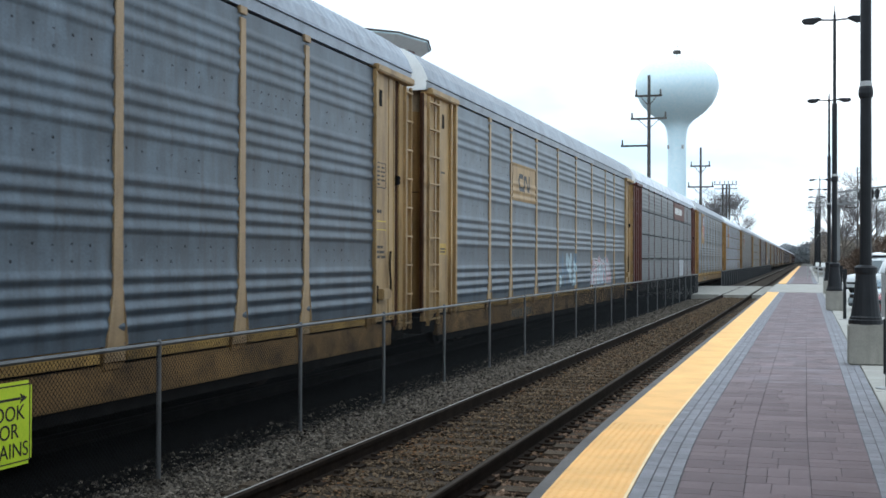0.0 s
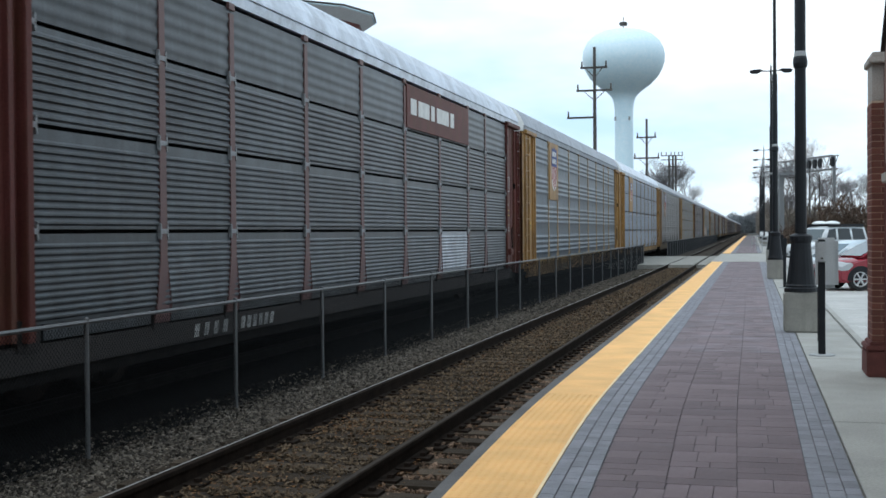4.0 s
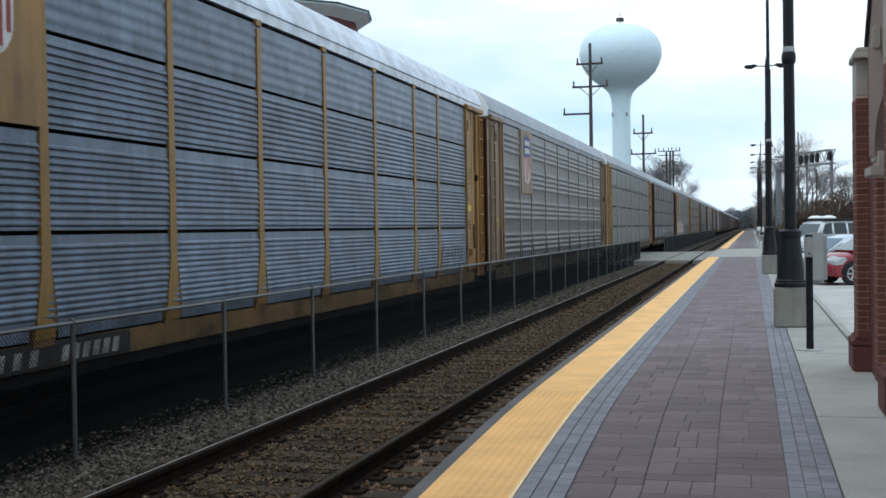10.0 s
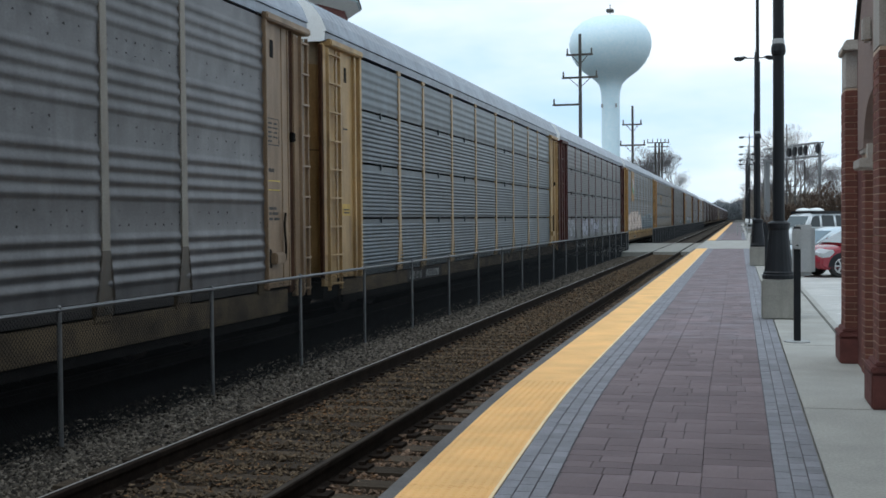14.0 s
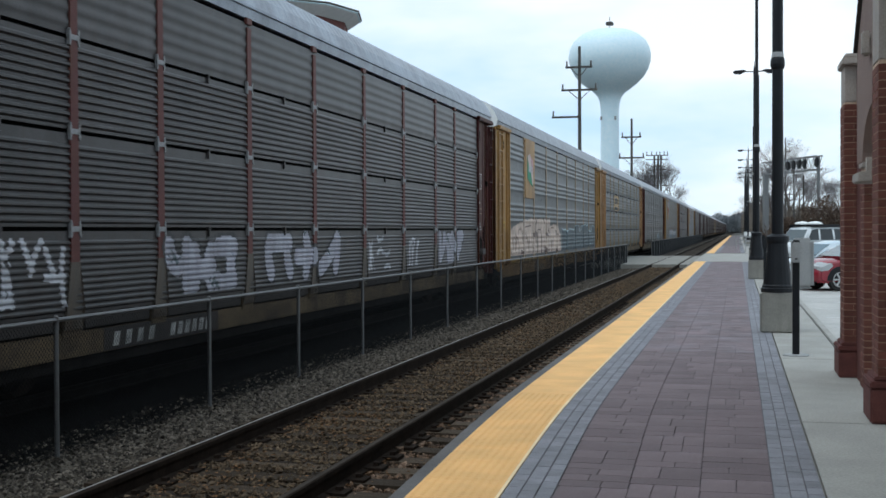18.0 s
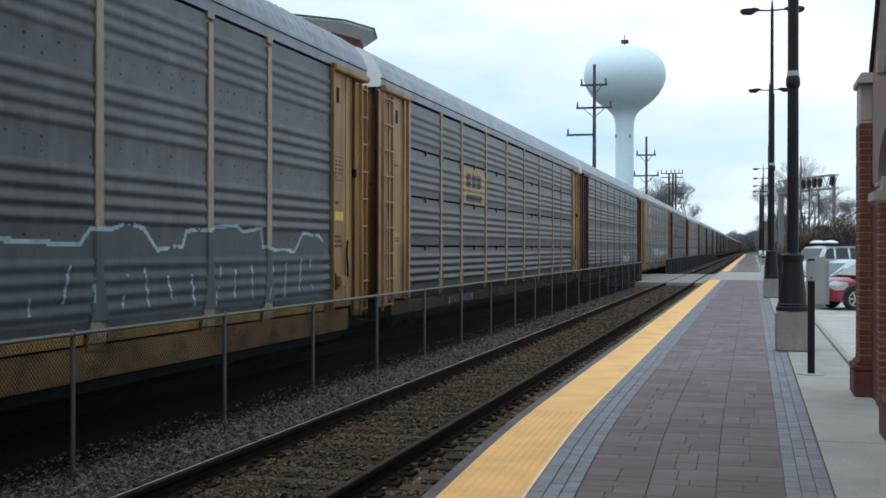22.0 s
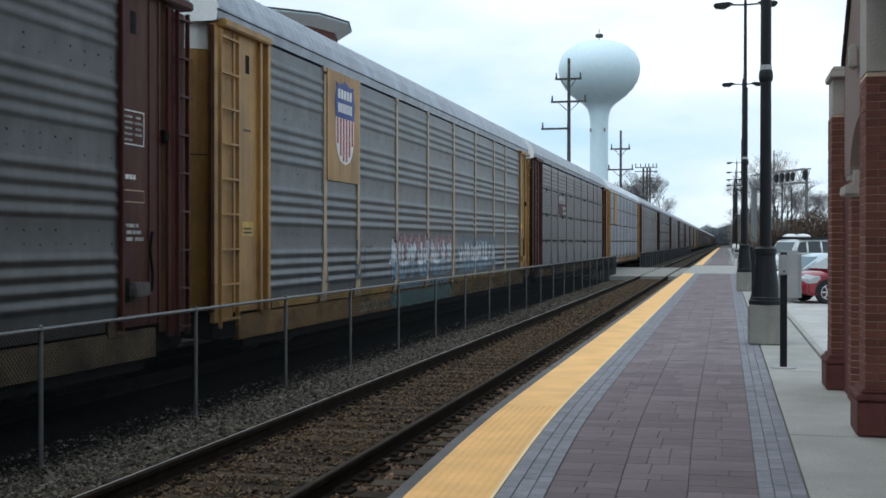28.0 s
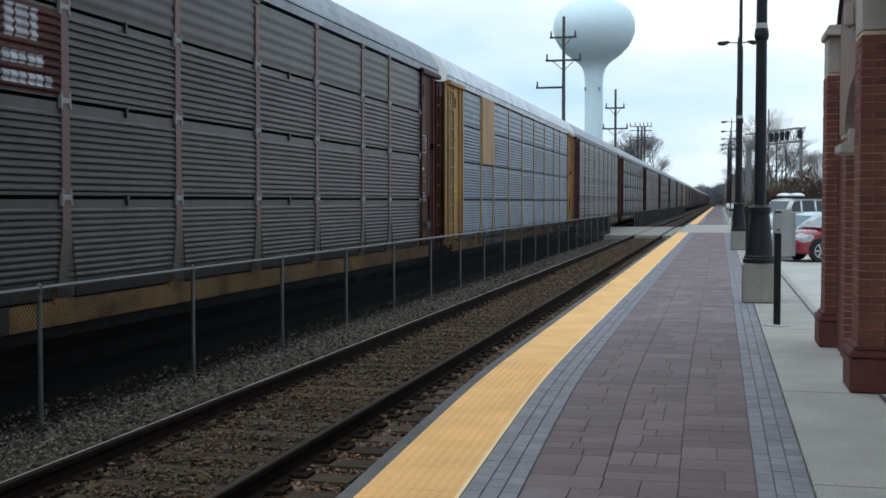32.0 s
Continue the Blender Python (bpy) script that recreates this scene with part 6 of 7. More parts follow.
part("roof_rack", boxes((1.75, 4.4, 0.15, 0.22, 1.93, 2.08), (1.75, 4.4, 1.68, 1.75, 1.93, 2.08), (1.75, 1.82, 0.2, 1.7, 1.98, 2.08), (4.33, 4.4, 0.2, 1.7, 1.98, 2.08)), M_black, van, "black roof rack")
for q in (0.48, 1.40):
    bm = bmesh.new()
    bmesh.ops.create_uvsphere(bm, u_segments=20, v_segments=10, radius=1.0)
    for vt in bm.verts:
        vt.co = Vector((2.35 + 0.45 * vt.co.x, q + 0.42 * vt.co.y, 2.10 + 0.16 * max(-0.1, vt.co.z)))
    part("roof_carrier", bm, M_white, van, "pale domed roof carrier", smooth=True)

# ---------------- distance ----------------
tower = thing("water_tower", "pale blue steel water tower, broad bulb on slim stem", "water tower", loc=(-23.8, 230, -0.6))
tank = [(1.75, 24.6), (1.77, 25.4), (1.83, 26.4), (1.97, 27.4), (2.3, 28.3), (3.1, 29.2), (4.2, 30.0), (5.35, 30.9), (6.6, 32.2), (7.4, 33.6), (7.85, 35.0), (7.95, 36.2), (7.7, 37.6), (7.0, 39.0), (5.7, 40.2), (4.0, 41.0), (2.0, 41.4), (0.3, 41.5)]
part("tank", lathe(bmesh.new(), tank, 48, caps=False), M_tank, tower, smooth=True)
part("stem", lathe(bmesh.new(), [(4.0, 0), (3.0, 2.5), (2.2, 5), (1.8, 10), (1.75, 24.6)], 48, caps=False), M_tank, tower, smooth=True)
bm = boxes((-0.7, 0.7, -0.7, 0.7, 42.2, 42.8), bevel=0.1)
rod(bm, (0, 0, 41.4), (0, 0, 43.8), 0.07, 6)
part("beacon", bm, M_pole, tower, "small beacon and mast")
for q in (-1.6, 1.1):
    part("antenna", boxes((q, q + 0.35, -2.3, -1.9, 23.6, 24.3)), M_greybox, tower)


def utility_pole(x, y, h, arms, label, rr=0.17):
    p = thing("utility_pole", label, "utility pole", loc=(x, y, -0.6))
    part("pole", rod(bmesh.new(), (0, 0, 0), (0, 0, h), rr, 10, rr * 0.62), M_pole, p)
    for (z, a, b) in arms:
        arm = part("crossarm", boxes((a, b, -0.22, -0.1, z - 0.08, z + 0.06)), M_pole, p)
        for q in (a + 0.1, b - 0.1):
            part("insulator", rod(bmesh.new(), (q, -0.16, z + 0.05), (q, -0.16, z + 0.45), 0.07, 8, 0.05), M_pole, arm)
        if abs(a + b) < abs(b - a) * 0.5:
            bm = bmesh.new()
            for q in (a * 0.6, b * 0.6):
                rod(bm, (q, -0.16, z - 0.05), (0, -0.1, z - 0.75), 0.03, 5)
            part("brace", bm, M_pole, arm)
    return p


utility_pole(-10.8, 85.3, 15.65, [(14.15, -1.0, 0.95), (12.5, -1.3, 1.3), (10.55, -2.0, 0.05)], "weathered wooden utility pole with three crossarms")
utility_pole(-9.38, 112.2, 12.85, [(11.1, -0.95, 0.9), (9.15, -1.2, 1.2)], "weathered wooden utility pole with two crossarms", 0.16)
sub = thing("transmission_structure", "dark steel switch structure with insulators", "power structure", loc=(-11.65, 174, -0.6))
for q in (0.2, 0.75, 1.15):
    part("column", boxes((q - 0.13, q + 0.13, -0.13, 0.13, 0, 13.2)), M_pole, sub)
for z in (13.2, 12.6, 11.6, 11.1, 10.2, 8.8):
    part("crossarm", boxes((-1.0 if z > 12 else -0.3, 2.2 if z > 12.5 else 1.9, -0.07, 0.07, z - 0.06, z + 0.06)), M_pole, sub)
for q in (-0.9, -0.2, 0.5, 1.0, 1.6, 2.1):
    part("insulator", rod(bmesh.new(), (q, 0, 13.2), (q, 0, 13.75), 0.07, 6), M_pole, sub)

M_lattice = shade("lattice_steel", (0.17, 0.18, 0.185), 0.6, var=0.1, bump=0)
gantry = thing("signal_gantry", "grey lattice railway signal gantry with dark signal heads", "signal gantry")
gantry.matrix_basis = pose(4.25, 174, -0.6, 0, 0, -65.6)
for q, hw in ((0.0, 0.32), (15.3, 0.15)):
    part("column", boxes((q - hw, q + hw, -hw, hw, 0, 11.8 if q else 10.4)), M_lattice, gantry)
for yy in (-0.4, 0.4):
    for z in (10.1, 11.85):
        part("chord", boxes((-0.4, 15.6, yy - 0.07, yy + 0.07, z - 0.08, z + 0.08)), M_lattice, gantry)
    bm = bmesh.new()
    for i in range(14):
        a, b = 0.1 + 1.1 * i, 1.2 + 1.1 * i
        rod(bm, (a, yy, 10.15 if i % 2 else 11.8), (b, yy, 11.8 if i % 2 else 10.15), 0.05, 5)
    part("lattice", bm, M_lattice, gantry)
for q in (8.0, 9.6, 11.2, 12.6, 15.9):
    part("signal_head", boxes((q - 0.55, q + 0.55, -0.75, -0.45, 10.35, 11.6), bevel=0.2), M_black, gantry)
utility_pole(6.9, 172, 15.2, [(9.6, -1.6, 0.1)], "slim dark pole beside the gantry", 0.12)
utility_pole(9.4, 220, 9.0, [(8.6, -1.7, 1.7), (7.6, -1.4, 1.4)], "distant wooden pole with crossarms", 0.16)
utility_pole(7.1, 151, 9.6, [], "bent dark pole by the tracks", 0.14)
utility_pole(7.5, 137, 8.4, [], "dark pole by the tracks", 0.12)

# building behind the train: brick corner turret under a flared flat roof
cup = thing("corner_turret", "brick turret with a pale overhanging flat roof", "building", loc=(-33.55, 81, -0.6))
part("drum", lathe(bmesh.new(), [(6.25, 0), (6.25, 17.5)], 12), M_brick_d, cup, "red brick drum")
part("soffit", lathe(bmesh.new(), [(6.2, 17.45), (6.3, 17.42), (7.15, 18.0), (7.15, 18.03)], 12), M_white, cup, "white flared eave")
part("roof", lathe(bmesh.new(), [(7.15, 18.03), (7.28, 18.05), (7.28, 18.12), (7.1, 18.14), (6.6, 18.12), (0.4, 18.2)], 12), M_tank, cup, "pale flat roof with a raised rim")
bm = lathe(bmesh.new(), [(7.26, 18.13), (7.36, 18.16), (7.36, 18.24), (7.28, 18.24)], 12)
part("gutter", bm, M_pole, cup, "thin dark gutter edge")


def bare_tree(seed, h, spread=0.55, depth=5, twig=M_twig):
    rnd = random.Random(seed)
    tb, cb = ([], []), ([], [])

    def seg(store, a, b, r0, r1):
        vs, fs = store
        d = (b - a).normalized()
        u = d.orthogonal().normalized()
        w = d.cross(u)
        base = len(vs)
        for p, r in ((a, r0), (b, r1)):
            for k in range(4):
                t = k * math.pi / 2
                vs.append(tuple(p + u * r * math.cos(t) + w * r * math.sin(t)))
        fs.extend([(base + k, base + (k + 1) % 4, base + 4 + (k + 1) % 4, base + 4 + k) for k in range(4)])

    def grow(a, d, ln, r, lv):
        b = a + d * ln
        seg(tb if lv <= 1 else cb, a, b, r, r * 0.68)
        if lv >= depth:
            return
        for k in range(rnd.choice((2, 3, 3)) + (1 if lv > 2 else 0)):
            nd = (d + Vector((rnd.uniform(-1, 1), rnd.uniform(-1, 1), rnd.uniform(-0.25, 0.7))) * spread * 1.3).normalized()
            grow(a + d * ln * rnd.uniform(0.65, 1.0), nd, ln * rnd.uniform(0.6, 0.82), r * 0.55, lv + 1)

    grow(Vector((0, 0, 0)), Vector((0, 0, 1)), h * 0.27, h * 0.015, 0)
    ob = thing("bare_tree", "leafless tree with fine grey-brown branches", "tree", "bare trees")
    for nm, st, mt in (("trunk", tb, M_bark), ("crown", cb, twig)):
        me = bpy.data.meshes.new(nm)
        me.from_pydata(st[0], [], st[1])
        me.materials.append(mt)
        part(nm, me, None, ob)
    return ob


TREES = [bare_tree(11 + s, 10, 0.55 + 0.05 * s, 7) for s in range(4)]
spots_near = [(7.8, 183, 20.5), (4.6, 203, 17.0), (10.1, 200, 18.0), (14.1, 139, 10.6), (16.1, 130, 11.2), (12.4, 149, 10.1), (18.6, 137, 12.3), (3.9, 221, 11.2), (-13.2, 176, 16.6), (-9.3, 178, 15.2), (-11.2, 181, 15.5), (-14.6, 181, 14.6), (6.1, 267, 13), (9.6, 302, 14), (5.1, 348, 14), (7.6, 395, 15), (12.6, 348, 15)]
spots_far = [(5.6, 464, 16), (8.6, 522, 17), (6.6, 604, 18), (4.6, 697, 18), (-0.8, 1045, 22), (8.6, 813, 20), (13.6, 488, 16), (16.6, 580, 17), (5.6, 190, 15.5), (9.6, 200, 15), (11.2, 178, 12.5), (14.5, 150, 12), (17, 145, 12.5), (12.6, 138, 11), (20, 150, 13), (-14.8, 178, 10.5), (-11.6, 180, 9.0)]
spots = spots_near + spots_far
for i, (x, y, h) in enumerate(spots):
    src = TREES[i % 4]
    m = pose(x, y, -0.6, 0, 0, 77 * i) @ Matrix.Diagonal((h / 10, h / 10, h / 10, 1))
    if i < 4:
        src.matrix_basis = m
    else:
        c = copy_thing(src, m)
        c.matrix_basis = m


def brush(name, label, boxes_, mat, n, size, seed, thick=0.07, lump=0.5):
    """Tangle of short thin stems filling an uneven mound."""
    rnd = random.Random(seed)
    vs, fs = [], []
    for (x0, x1, y0, y1, h) in boxes_:
        for i in range(n):
            x, y = rnd.uniform(x0, x1), rnd.uniform(y0, y1)
            top = h * (0.65 + 0.35 * noise.noise((x * lump, y * lump * 0.6, seed)))
            z = rnd.uniform(0.0, top) - 0.6
            d = Vector((rnd.uniform(-1, 1), rnd.uniform(-1, 1), rnd.uniform(0.1, 1.4))).normalized() * size * rnd.uniform(0.5, 1.3)
            s = Vector((rnd.uniform(-1, 1), rnd.uniform(-1, 1), rnd.uniform(-1, 1))).normalized() * size * thick
            p = Vector((x, y, z))
            b = len(vs)
            vs += [tuple(p - s), tuple(p + s), tuple(p + d)]
            fs.append((b, b + 1, b + 2))
    me = bpy.data.meshes.new(name)
    me.from_pydata(vs, [], fs)
    me.materials.append(mat)
    return tagged(part(name, me, None), label, "brush", kind="stuff")


brush("brush", "dense dark leafless hedge beyond the parking lot", [(5.9, 22, 107, 112, 6.3), (4.4, 10, 116, 121, 4.0)], M_hedge, 14000, 0.6, 3, 0.12)
brush("far_woods", "dark tree line at the end of the tracks, haze put into its colour", [(-40, -13, 810, 880, 14), (-13, 4, 790, 850, 15), (-30, 60, 1330, 1450, 27)], M_woods, 26000, 1.4, 5, 0.28, 0.07)
brush("far_brush", "grey-brown leafless trees lining the far right of way", [(2.9, 9, 300, 480, 13), (3.2, 12, 200, 300, 7), (2.5, 30, 650, 720, 19), (6, 60, 465, 510, 16)], M_fartwig, 14000, 1.5, 15, 0.08, 0.12)
brush("lineside_scrub", "brown scrub along the right of way", [(3.8, 7, 150, 350, 3.2), (3.4, 6, 350, 650, 6)], M_hedge, 7000, 0.9, 8)
# hidden scrub, added so that no lit ground shows below the cars
brush("lineside_scrub", "unseen brown scrub added behind the train to darken the view under it", [(-17, -12, 70, 460, 2.5), (-16, -10.8, 2, 70, 2.6)], M_hedge, 4000, 0.9, 9)

# ---------------- pieces: ties, ballast stones, pavers, bricks ----------------
tie_me = mesh_of(boxes((-1.3, 1.3, -0.115, 0.115, -0.56, -0.372)), M_tie, "tie")
rt = random.Random(4)
for i in range(134):
    o = part("tie", tie_me, None, track_near)
    o.matrix_basis = Matrix.Translation((rt.uniform(-0.05, 0.05), -1.2 + 0.495 * i, rt.uniform(-0.012, 0.006))) @ Matrix.Rotation(rt.uniform(-0.02, 0.02), 4, "Z")
plate_me = mesh_of(boxes((-0.19, 0.19, -0.095, 0.095, -0.373, -0.345), (-0.13, -0.08, -0.06, 0.0, -0.37, -0.315), (0.08, 0.13, 0.0, 0.06, -0.37, -0.315)), M_rail, "tie_plate")
for i in range(70):
    for sx in (-0.7525, 0.7525):
        part("tie_plate", plate_me, None, track_near, loc=(sx, -1.2 + 0.495 * i, 0))
vs, fs = [], []
for cx, y0, y1 in ((0, 66, 560), (0, -40, -1.5)):
    y = y0
    while y < y1:
        b = len(vs)
        vs += [(-1.3, y, -0.366), (1.3, y, -0.366), (1.3, y + 0.23, -0.366), (-1.3, y + 0.23, -0.366)]
        fs.append((b, b + 1, b + 2, b + 3))
        y += 0.495
me = bpy.data.meshes.new("far_ties")
me.from_pydata(vs, [], fs)
me.materials.append(M_tie)
tagged(part("far_ties", me, None, track_near), kind="stuff")


def stones(name, label, x0, x1, y0, y1, density, smin, smax, zf, mat, seed, fade=0.0, ties=False):
    rng = np.random.default_rng(seed)
    base = np.array([(1, 0, 0), (-1, 0, 0), (0, 1, 0), (0, -1, 0), (0, 0, 1), (0, 0, -1)], float)
    tri = np.array([(0, 2, 4), (2, 1, 4), (1, 3, 4), (3, 0, 4), (2, 0, 5), (1, 2, 5), (3, 1, 5), (0, 3, 5)])
    n = int((x1 - x0) * (y1 - y0) * density)
    y = y0 + (y1 - y0) * rng.random(n) ** (1.0 + fade)
    x = x0 + (x1 - x0) * rng.random(n)
    s = (smin + (smax - smin) * rng.random(n) ** 2) * (1 + 0.5 * fade * (y - y0) / (y1 - y0))
    sc = s[:, None] * rng.uniform(0.6, 1.25, (n, 3)) * np.array([1, 1, 0.75])
    jit = rng.uniform(-0.35, 0.35, (n, 6, 3))
    a = rng.uniform(0, 2 * math.pi, n)
    tilt = rng.uniform(-0.7, 0.7, n)
    v = (base[None] + jit) * sc[:, None]
    ca, sa = np.cos(a)[:, None], np.sin(a)[:, None]
    ct, st = np.cos(tilt)[:, None], np.sin(tilt)[:, None]
    vx, vy, vz = v[..., 0], v[..., 1] * ct - v[..., 2] * st, v[..., 1] * st + v[..., 2] * ct
    v = np.stack([vx * ca - vy * sa, vx * sa + vy * ca, vz], -1)
    if ties:
        on = (np.mod(y + 1.2 + 0.1, 0.495) < 0.2) & (rng.random(n) < 0.82)
        s[on] *= 0.25
        v[on] *= 0.25
    z = np.interp(x, *zf) + rng.uniform(-0.2, 0.45, n) * s
    v += np.stack([x, y, z], -1)[:, None]
    f = (tri[None] + 6 * np.arange(n)[:, None, None]).reshape(-1, 3)
    me = bpy.data.meshes.new(name)
    me.from_pydata(v.reshape(-1, 3), [], f)
    me.materials.append(mat)
    tagged(part(name, me, None), label, "ballast", kind="stuff")


ZF = ([-6.8, -6.0, -5.0, -4.5, -2.95, -2.74, -2.62, -2.02], [-0.43, -0.45, -0.43, -0.366, -0.364, -0.376, -0.398, -0.42])
stones("ballast_stones", "loose grey crushed stone beside the rail", -6.1, -4.38, -2, 30, 900, 0.012, 0.034, ZF, M_stone, 1)
stones("ballast_stones", "loose grey crushed stone beside the rail", -6.1, -4.38, 30, 65, 220, 0.02, 0.042, ZF, M_stone, 2)
# dark stones here paint the soft edge of the train's shade
stones("ballast_stones", "crushed stone darkened for the edge of the train's shade", -6.6, -6.0, -2, 40, 200, 0.014, 0.034, ZF, M_shade_stone, 21)
stones("ballast_stones", "shade-dark crushed stone among the grey", -6.1, -5.7, -2, 40, 260, 0.014, 0.034, ZF, M_shade_stone, 22)
stones("ballast_stones", "stray grey stone past the fence", -6.5, -6.0, -2, 40, 110, 0.012, 0.034, ZF, M_stone, 23)


def litter(x0, x1, y0, y1, clumps, per, seed):
    """Dry leaves, each a small folded diamond, blown together in drifts."""
    rng = np.random.default_rng(seed)
    n = clumps * per
    cx, cy = rng.uniform(x0, x1, clumps), y0 + (y1 - y0) * rng.random(clumps) ** 1.2
    x = np.clip(np.repeat(cx, per) + rng.normal(0, 0.13, n), x0, x1)
    y = np.repeat(cy, per) + rng.normal(0, 0.35, n)
    z = np.interp(x, *ZF) + rng.uniform(0.012, 0.03, n)
    a, h = rng.uniform(0, 2 * math.pi, n), rng.uniform(0.014, 0.030, n)
    w, lift = h * rng.uniform(0.45, 0.75, n), h * rng.uniform(-0.5, 0.6, n)
    ca, sa = np.cos(a), np.sin(a)
    corner = lambda p, q, r: np.stack([x + p * ca - q * sa, y + p * sa + q * ca, z + r], -1)
    v = np.stack([corner(-h, 0 * h, 0 * h), corner(0 * h, -w, lift), corner(h, 0 * h, 0 * h), corner(0 * h, w, lift)], 1)
    b = 4 * np.arange(n)[:, None]
    me = bpy.data.meshes.new("leaf_litter")
    me.from_pydata(v.reshape(-1, 3), [], np.concatenate([b + [0, 1, 2], b + [0, 2, 3]]))
    me.materials.append(M_leaf)
    tagged(part("leaf_litter", me, None), "dry brown leaves caught between the ties", "leaf litter", kind="stuff")


litter(-4.2, -2.9, 1, 45, 230, 16, 31)
litter(-2.7, -2.05, 1, 45, 190, 16, 32)
stones("ballast_stones", "rusty brown crushed stone between the rails", -4.25, -2.87, -2, 28, 620, 0.012, 0.030, ZF, M_stone_b, 3, ties=True)
stones("ballast_stones", "rusty crushed stone along the platform edge", -2.73, -1.97, -2, 30, 760, 0.014, 0.040, ZF, M_stone_c, 13, ties=True)
stones("ballast_stones", "rusty brown crushed stone between the rails", -4.25, -1.99, 28.2, 65, 180, 0.02, 0.042, ZF, M_stone_b, 4, ties=True)

# pavers
def paver_mesh(w, l, g=0.004):
    bm = bmesh.new()
    h = g + 0.001
    vs = [bm.verts.new(p) for p in ((g, h, -0.006), (w - g, h, -0.006), (w - g, l - h, -0.006), (g, l - h, -0.006),
                                    (g + 0.002, h + 0.002, 0), (w - g - 0.002, h + 0.002, 0), (w - g - 0.002, l - h - 0.002, 0), (g + 0.002, l - h - 0.002, 0))]
    bm.faces.new(vs[4:])
    for k in range(4):
        bm.faces.new((vs[k], vs[(k + 1) % 4], vs[4 + (k + 1) % 4], vs[4 + k]))
    return bm


paving = thing("paving", "plum-coloured concrete pavers with grey borders", "paving", kind="structure")
rp = random.Random(9)
PX0, PX1 = -0.955, 0.57
CW = (PX1 - PX0) / 3


def cells(rows_y0, rows_y1):
    """Columns of courses; a course is one long paver, two unequal ones or two halves."""
    for c in range(3):
        y = rows_y0 + 0.07 * c
        while y < rows_y1 - 0.2:
            l = rp.choice((0.2, 0.2, 0.2, 0.3, 0.4))
            k = rp.choice((1, 2, 2, 3)) if l > 0.25 else rp.choice((1, 2, 2))
            cuts = {1: (0, 1), 2: (0, rp.choice((0.4, 0.5, 0.6)), 1), 3: (0, 0.33, 0.67, 1)}[k]
            for a, b in zip(cuts, cuts[1:]):
                x0 = PX0 + CW * (c + a)
                lean = edge_off(y) / (PX1 - PX0)
                yield round(x0 + lean * (PX1 - x0), 3), y, round(CW * (b - a) * (1 - lean), 3), l
            y += l


pm = {}
def paver_rows(y0, y1, near0, near1):
    """Courses from y0 to y1; those between near0 and near1 are pavers of their own, the rest joined."""
    vs, fs = [], []
    for x, y, w, l in cells(y0, y1):
        dz = rp.uniform(-0.001, 0.0005)
        if near0 <= y < near1:
            if (w, l) not in pm:
                pm[(w, l)] = mesh_of(paver_mesh(w, l, 0.0018), M_paver, "paver")
            part("paver", pm[(w, l)], None, paving, loc=(x, y, dz))
        else:
            b = len(vs)
            for e, zz in ((0.0018, -0.006), (0.0035, dz)):
                vs += [(x + e, y + e + 0.001, zz), (x + w - e, y + e + 0.001, zz), (x + w - e, y + l - e - 0.001, zz), (x + e, y + l - e - 0.001, zz)]
            fs += [(b + 4, b + 5, b + 6, b + 7)] + [(b + k, b + (k + 1) % 4, b + 4 + (k + 1) % 4, b + 4 + k) for k in range(4)]
    me = bpy.data.meshes.new("paver_run")
    me.from_pydata(vs, [], fs)
    me.materials.append(M_paver_i)
    tagged(part("paver_run", me, None, paving), kind="stuff")


paver_rows(-28, 64.3, 6.4, 16.5)
paver_rows(88, 126, 0, 0)


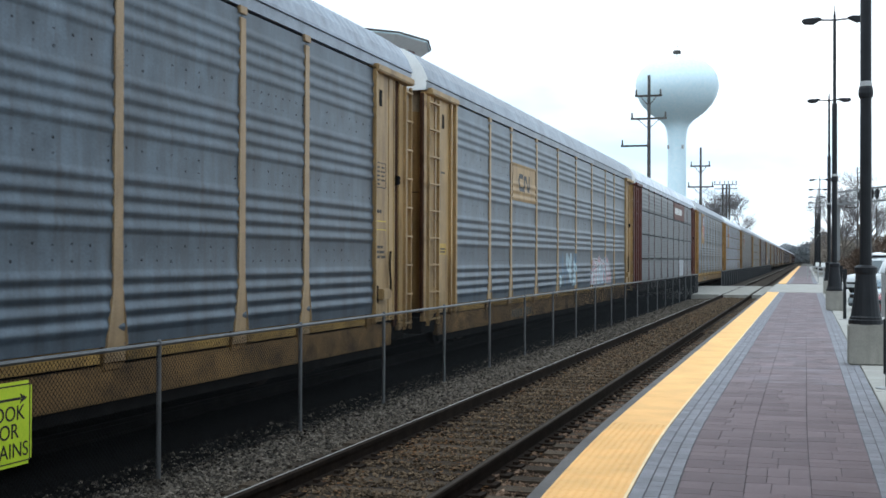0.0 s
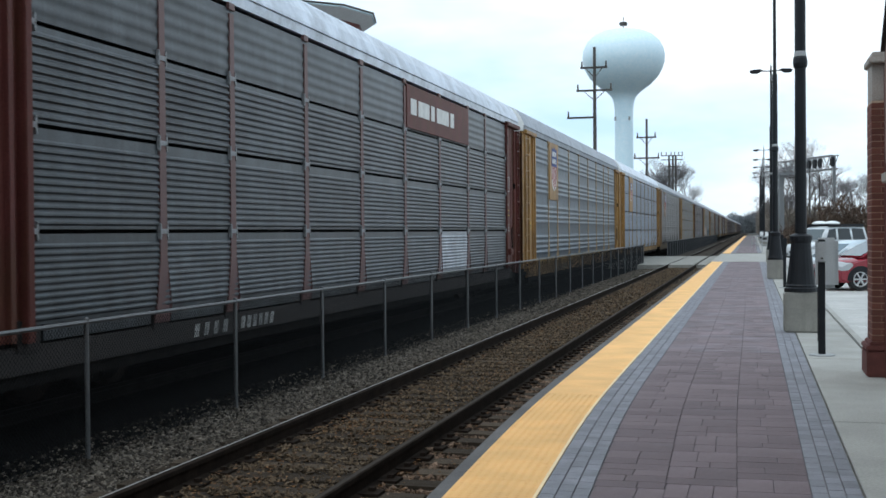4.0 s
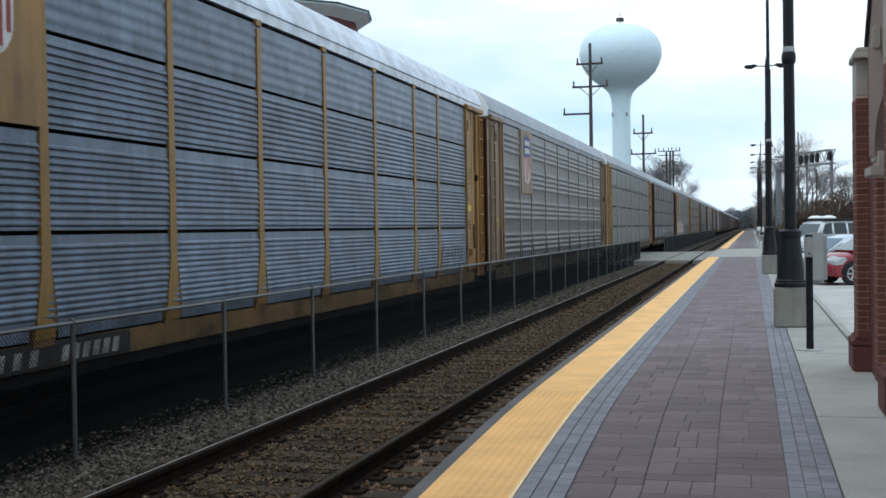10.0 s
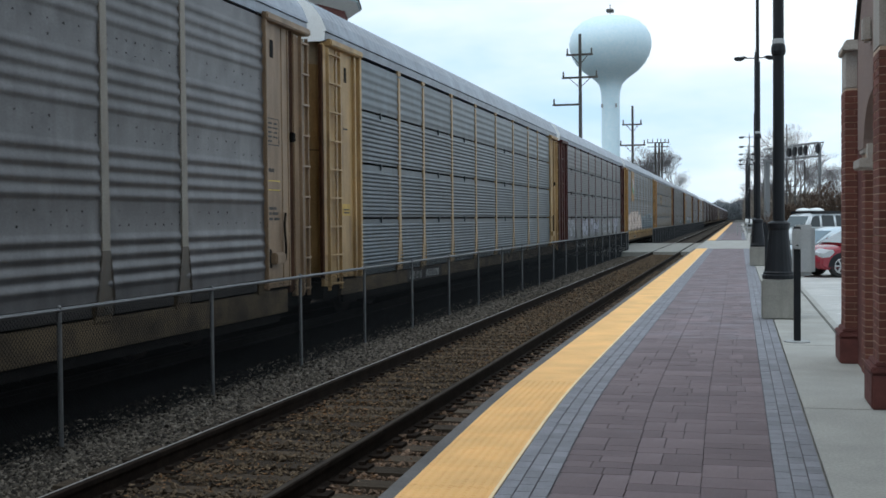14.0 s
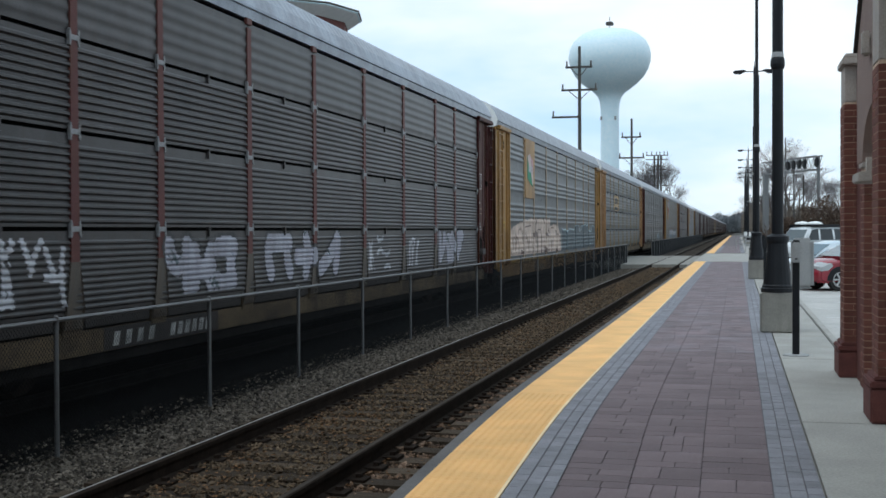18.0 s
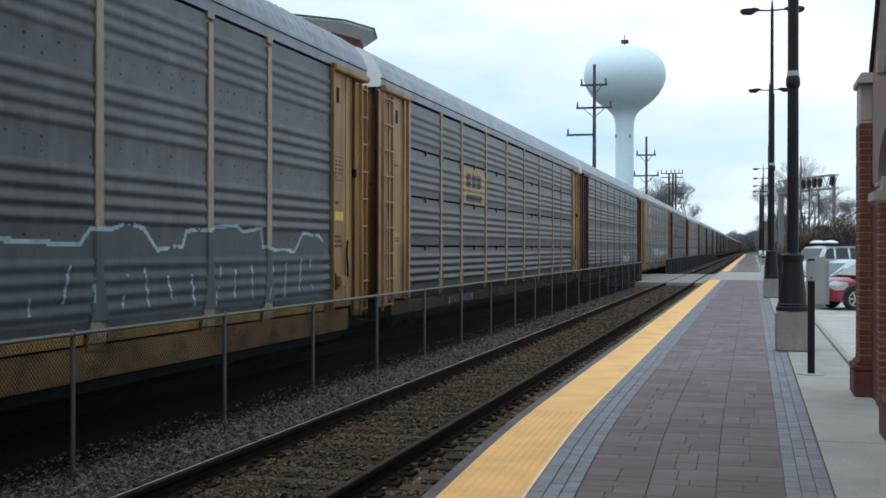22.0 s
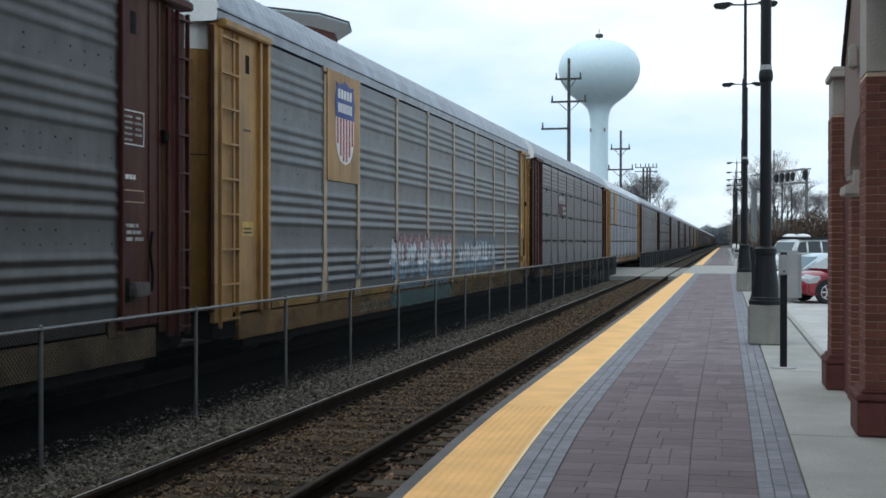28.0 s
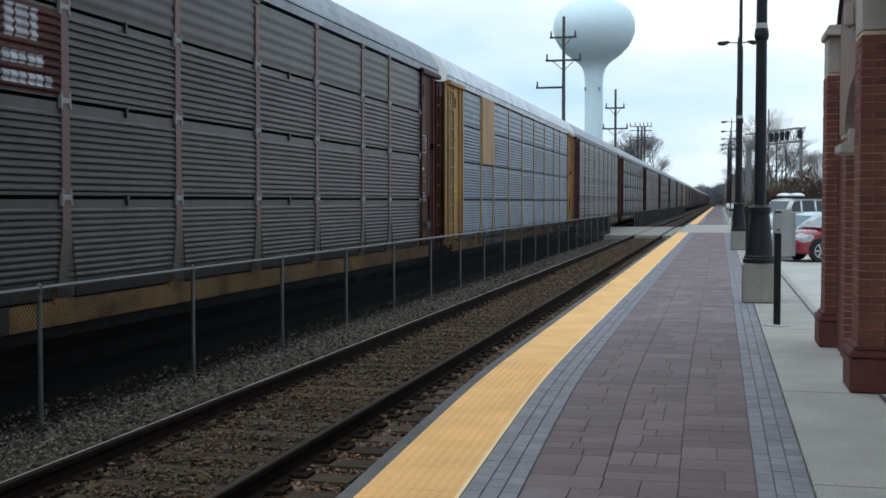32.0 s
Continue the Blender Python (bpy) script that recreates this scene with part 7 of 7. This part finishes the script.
def border(x0, n, w, l, y0, y1, follow):
    vs, fs = [], []
    for c in range(n):
        y = y0 + (l / 2 if c % 2 else 0)
        while y < y1 - l:
            b = len(vs)
            g = 0.0026
            o0, o1 = (edge_off(y), edge_off(y + l)) if follow else (0, 0)
            xa, xb = x0 + c * w, x0 + (c + 1) * w
            dz = rp.uniform(-0.001, 0.0005)
            for e, zz in ((g, -0.006), (g + 0.002, dz)):
                vs += [(xa + e + o0, y + e, zz), (xb - e + o0, y + e, zz), (xb - e + o1, y + l - e, zz), (xa + e + o1, y + l - e, zz)]
            fs += [(b + 4, b + 5, b + 6, b + 7)] + [(b + k, b + (k + 1) % 4, b + 4 + (k + 1) % 4, b + 4 + k) for k in range(4)]
            y += l
    me = bpy.data.meshes.new("border_pavers")
    me.from_pydata(vs, [], fs)
    me.materials.append(M_border)
    tagged(part("border_pavers", me, None, paving, "grey border pavers"), kind="stuff")


border(-1.28, 3, 0.108, 0.2, -28, 64.2, True)
border(0.57, 3, 0.105, 0.2, -28, 64.2, False)
border(-1.30, 3, 0.115, 0.2, 88, 126, True)
border(0.57, 3, 0.105, 0.2, 88, 126, False)

# bricks on the pillars: stretchers on the two faces toward the platform
BL, BH, BG = 0.21, 0.0735, 0.0085
brick_x = {}
def brick_me(lx, ly):
    key = (round(lx, 3), round(ly, 3))
    if key not in brick_x:
        brick_x[key] = mesh_of(boxes((0, lx, 0, ly, 0, BH - BG), bevel=0.0), M_brick, "brick")
    return brick_x[key]


rb = random.Random(2)
for x0, x1, y0, y1, z0, z1 in PILLARS:
    rows = int((z1 - z0) / BH)
    for r in range(rows):
        z = z0 + r * BH + BG / 2
        # face toward the track (-x)
        cuts = [y0 + 0.031]
        first = BL if r % 2 else BL / 2
        c = y0 + 0.031 + first
        while c < y1 - 0.04:
            cuts.append(c)
            c += BL
        cuts.append(y1)
        for a, b in zip(cuts, cuts[1:]):
            part("brick", brick_me(0.03, b - a - 0.004), None, hall, loc=(x0 - 0.002 + rb.uniform(-0.002, 0.002), a + 0.002, z))
        # face toward the camera (-y)
        cuts = [x0 - 0.004]
        c = x0 - 0.004 + (BL if not r % 2 else BL / 2)
        while c < x1 - 0.04:
            cuts.append(c)
            c += BL
        cuts.append(x1)
        for a, b in zip(cuts, cuts[1:]):
            part("brick", brick_me(b - a - 0.004, 0.03), None, hall, loc=(a + 0.002, y0 - 0.002 + rb.uniform(-0.002, 0.002), z))


# ---------------- what moves ----------------
def motions():
    """The train runs toward and past the camera, gaining a little speed."""
    for k, car in CARS.items():
        walk(car, [(t, pose(FAR_X, train_y(k, t), -0.2)) for t in range(0, 33)])


motions()
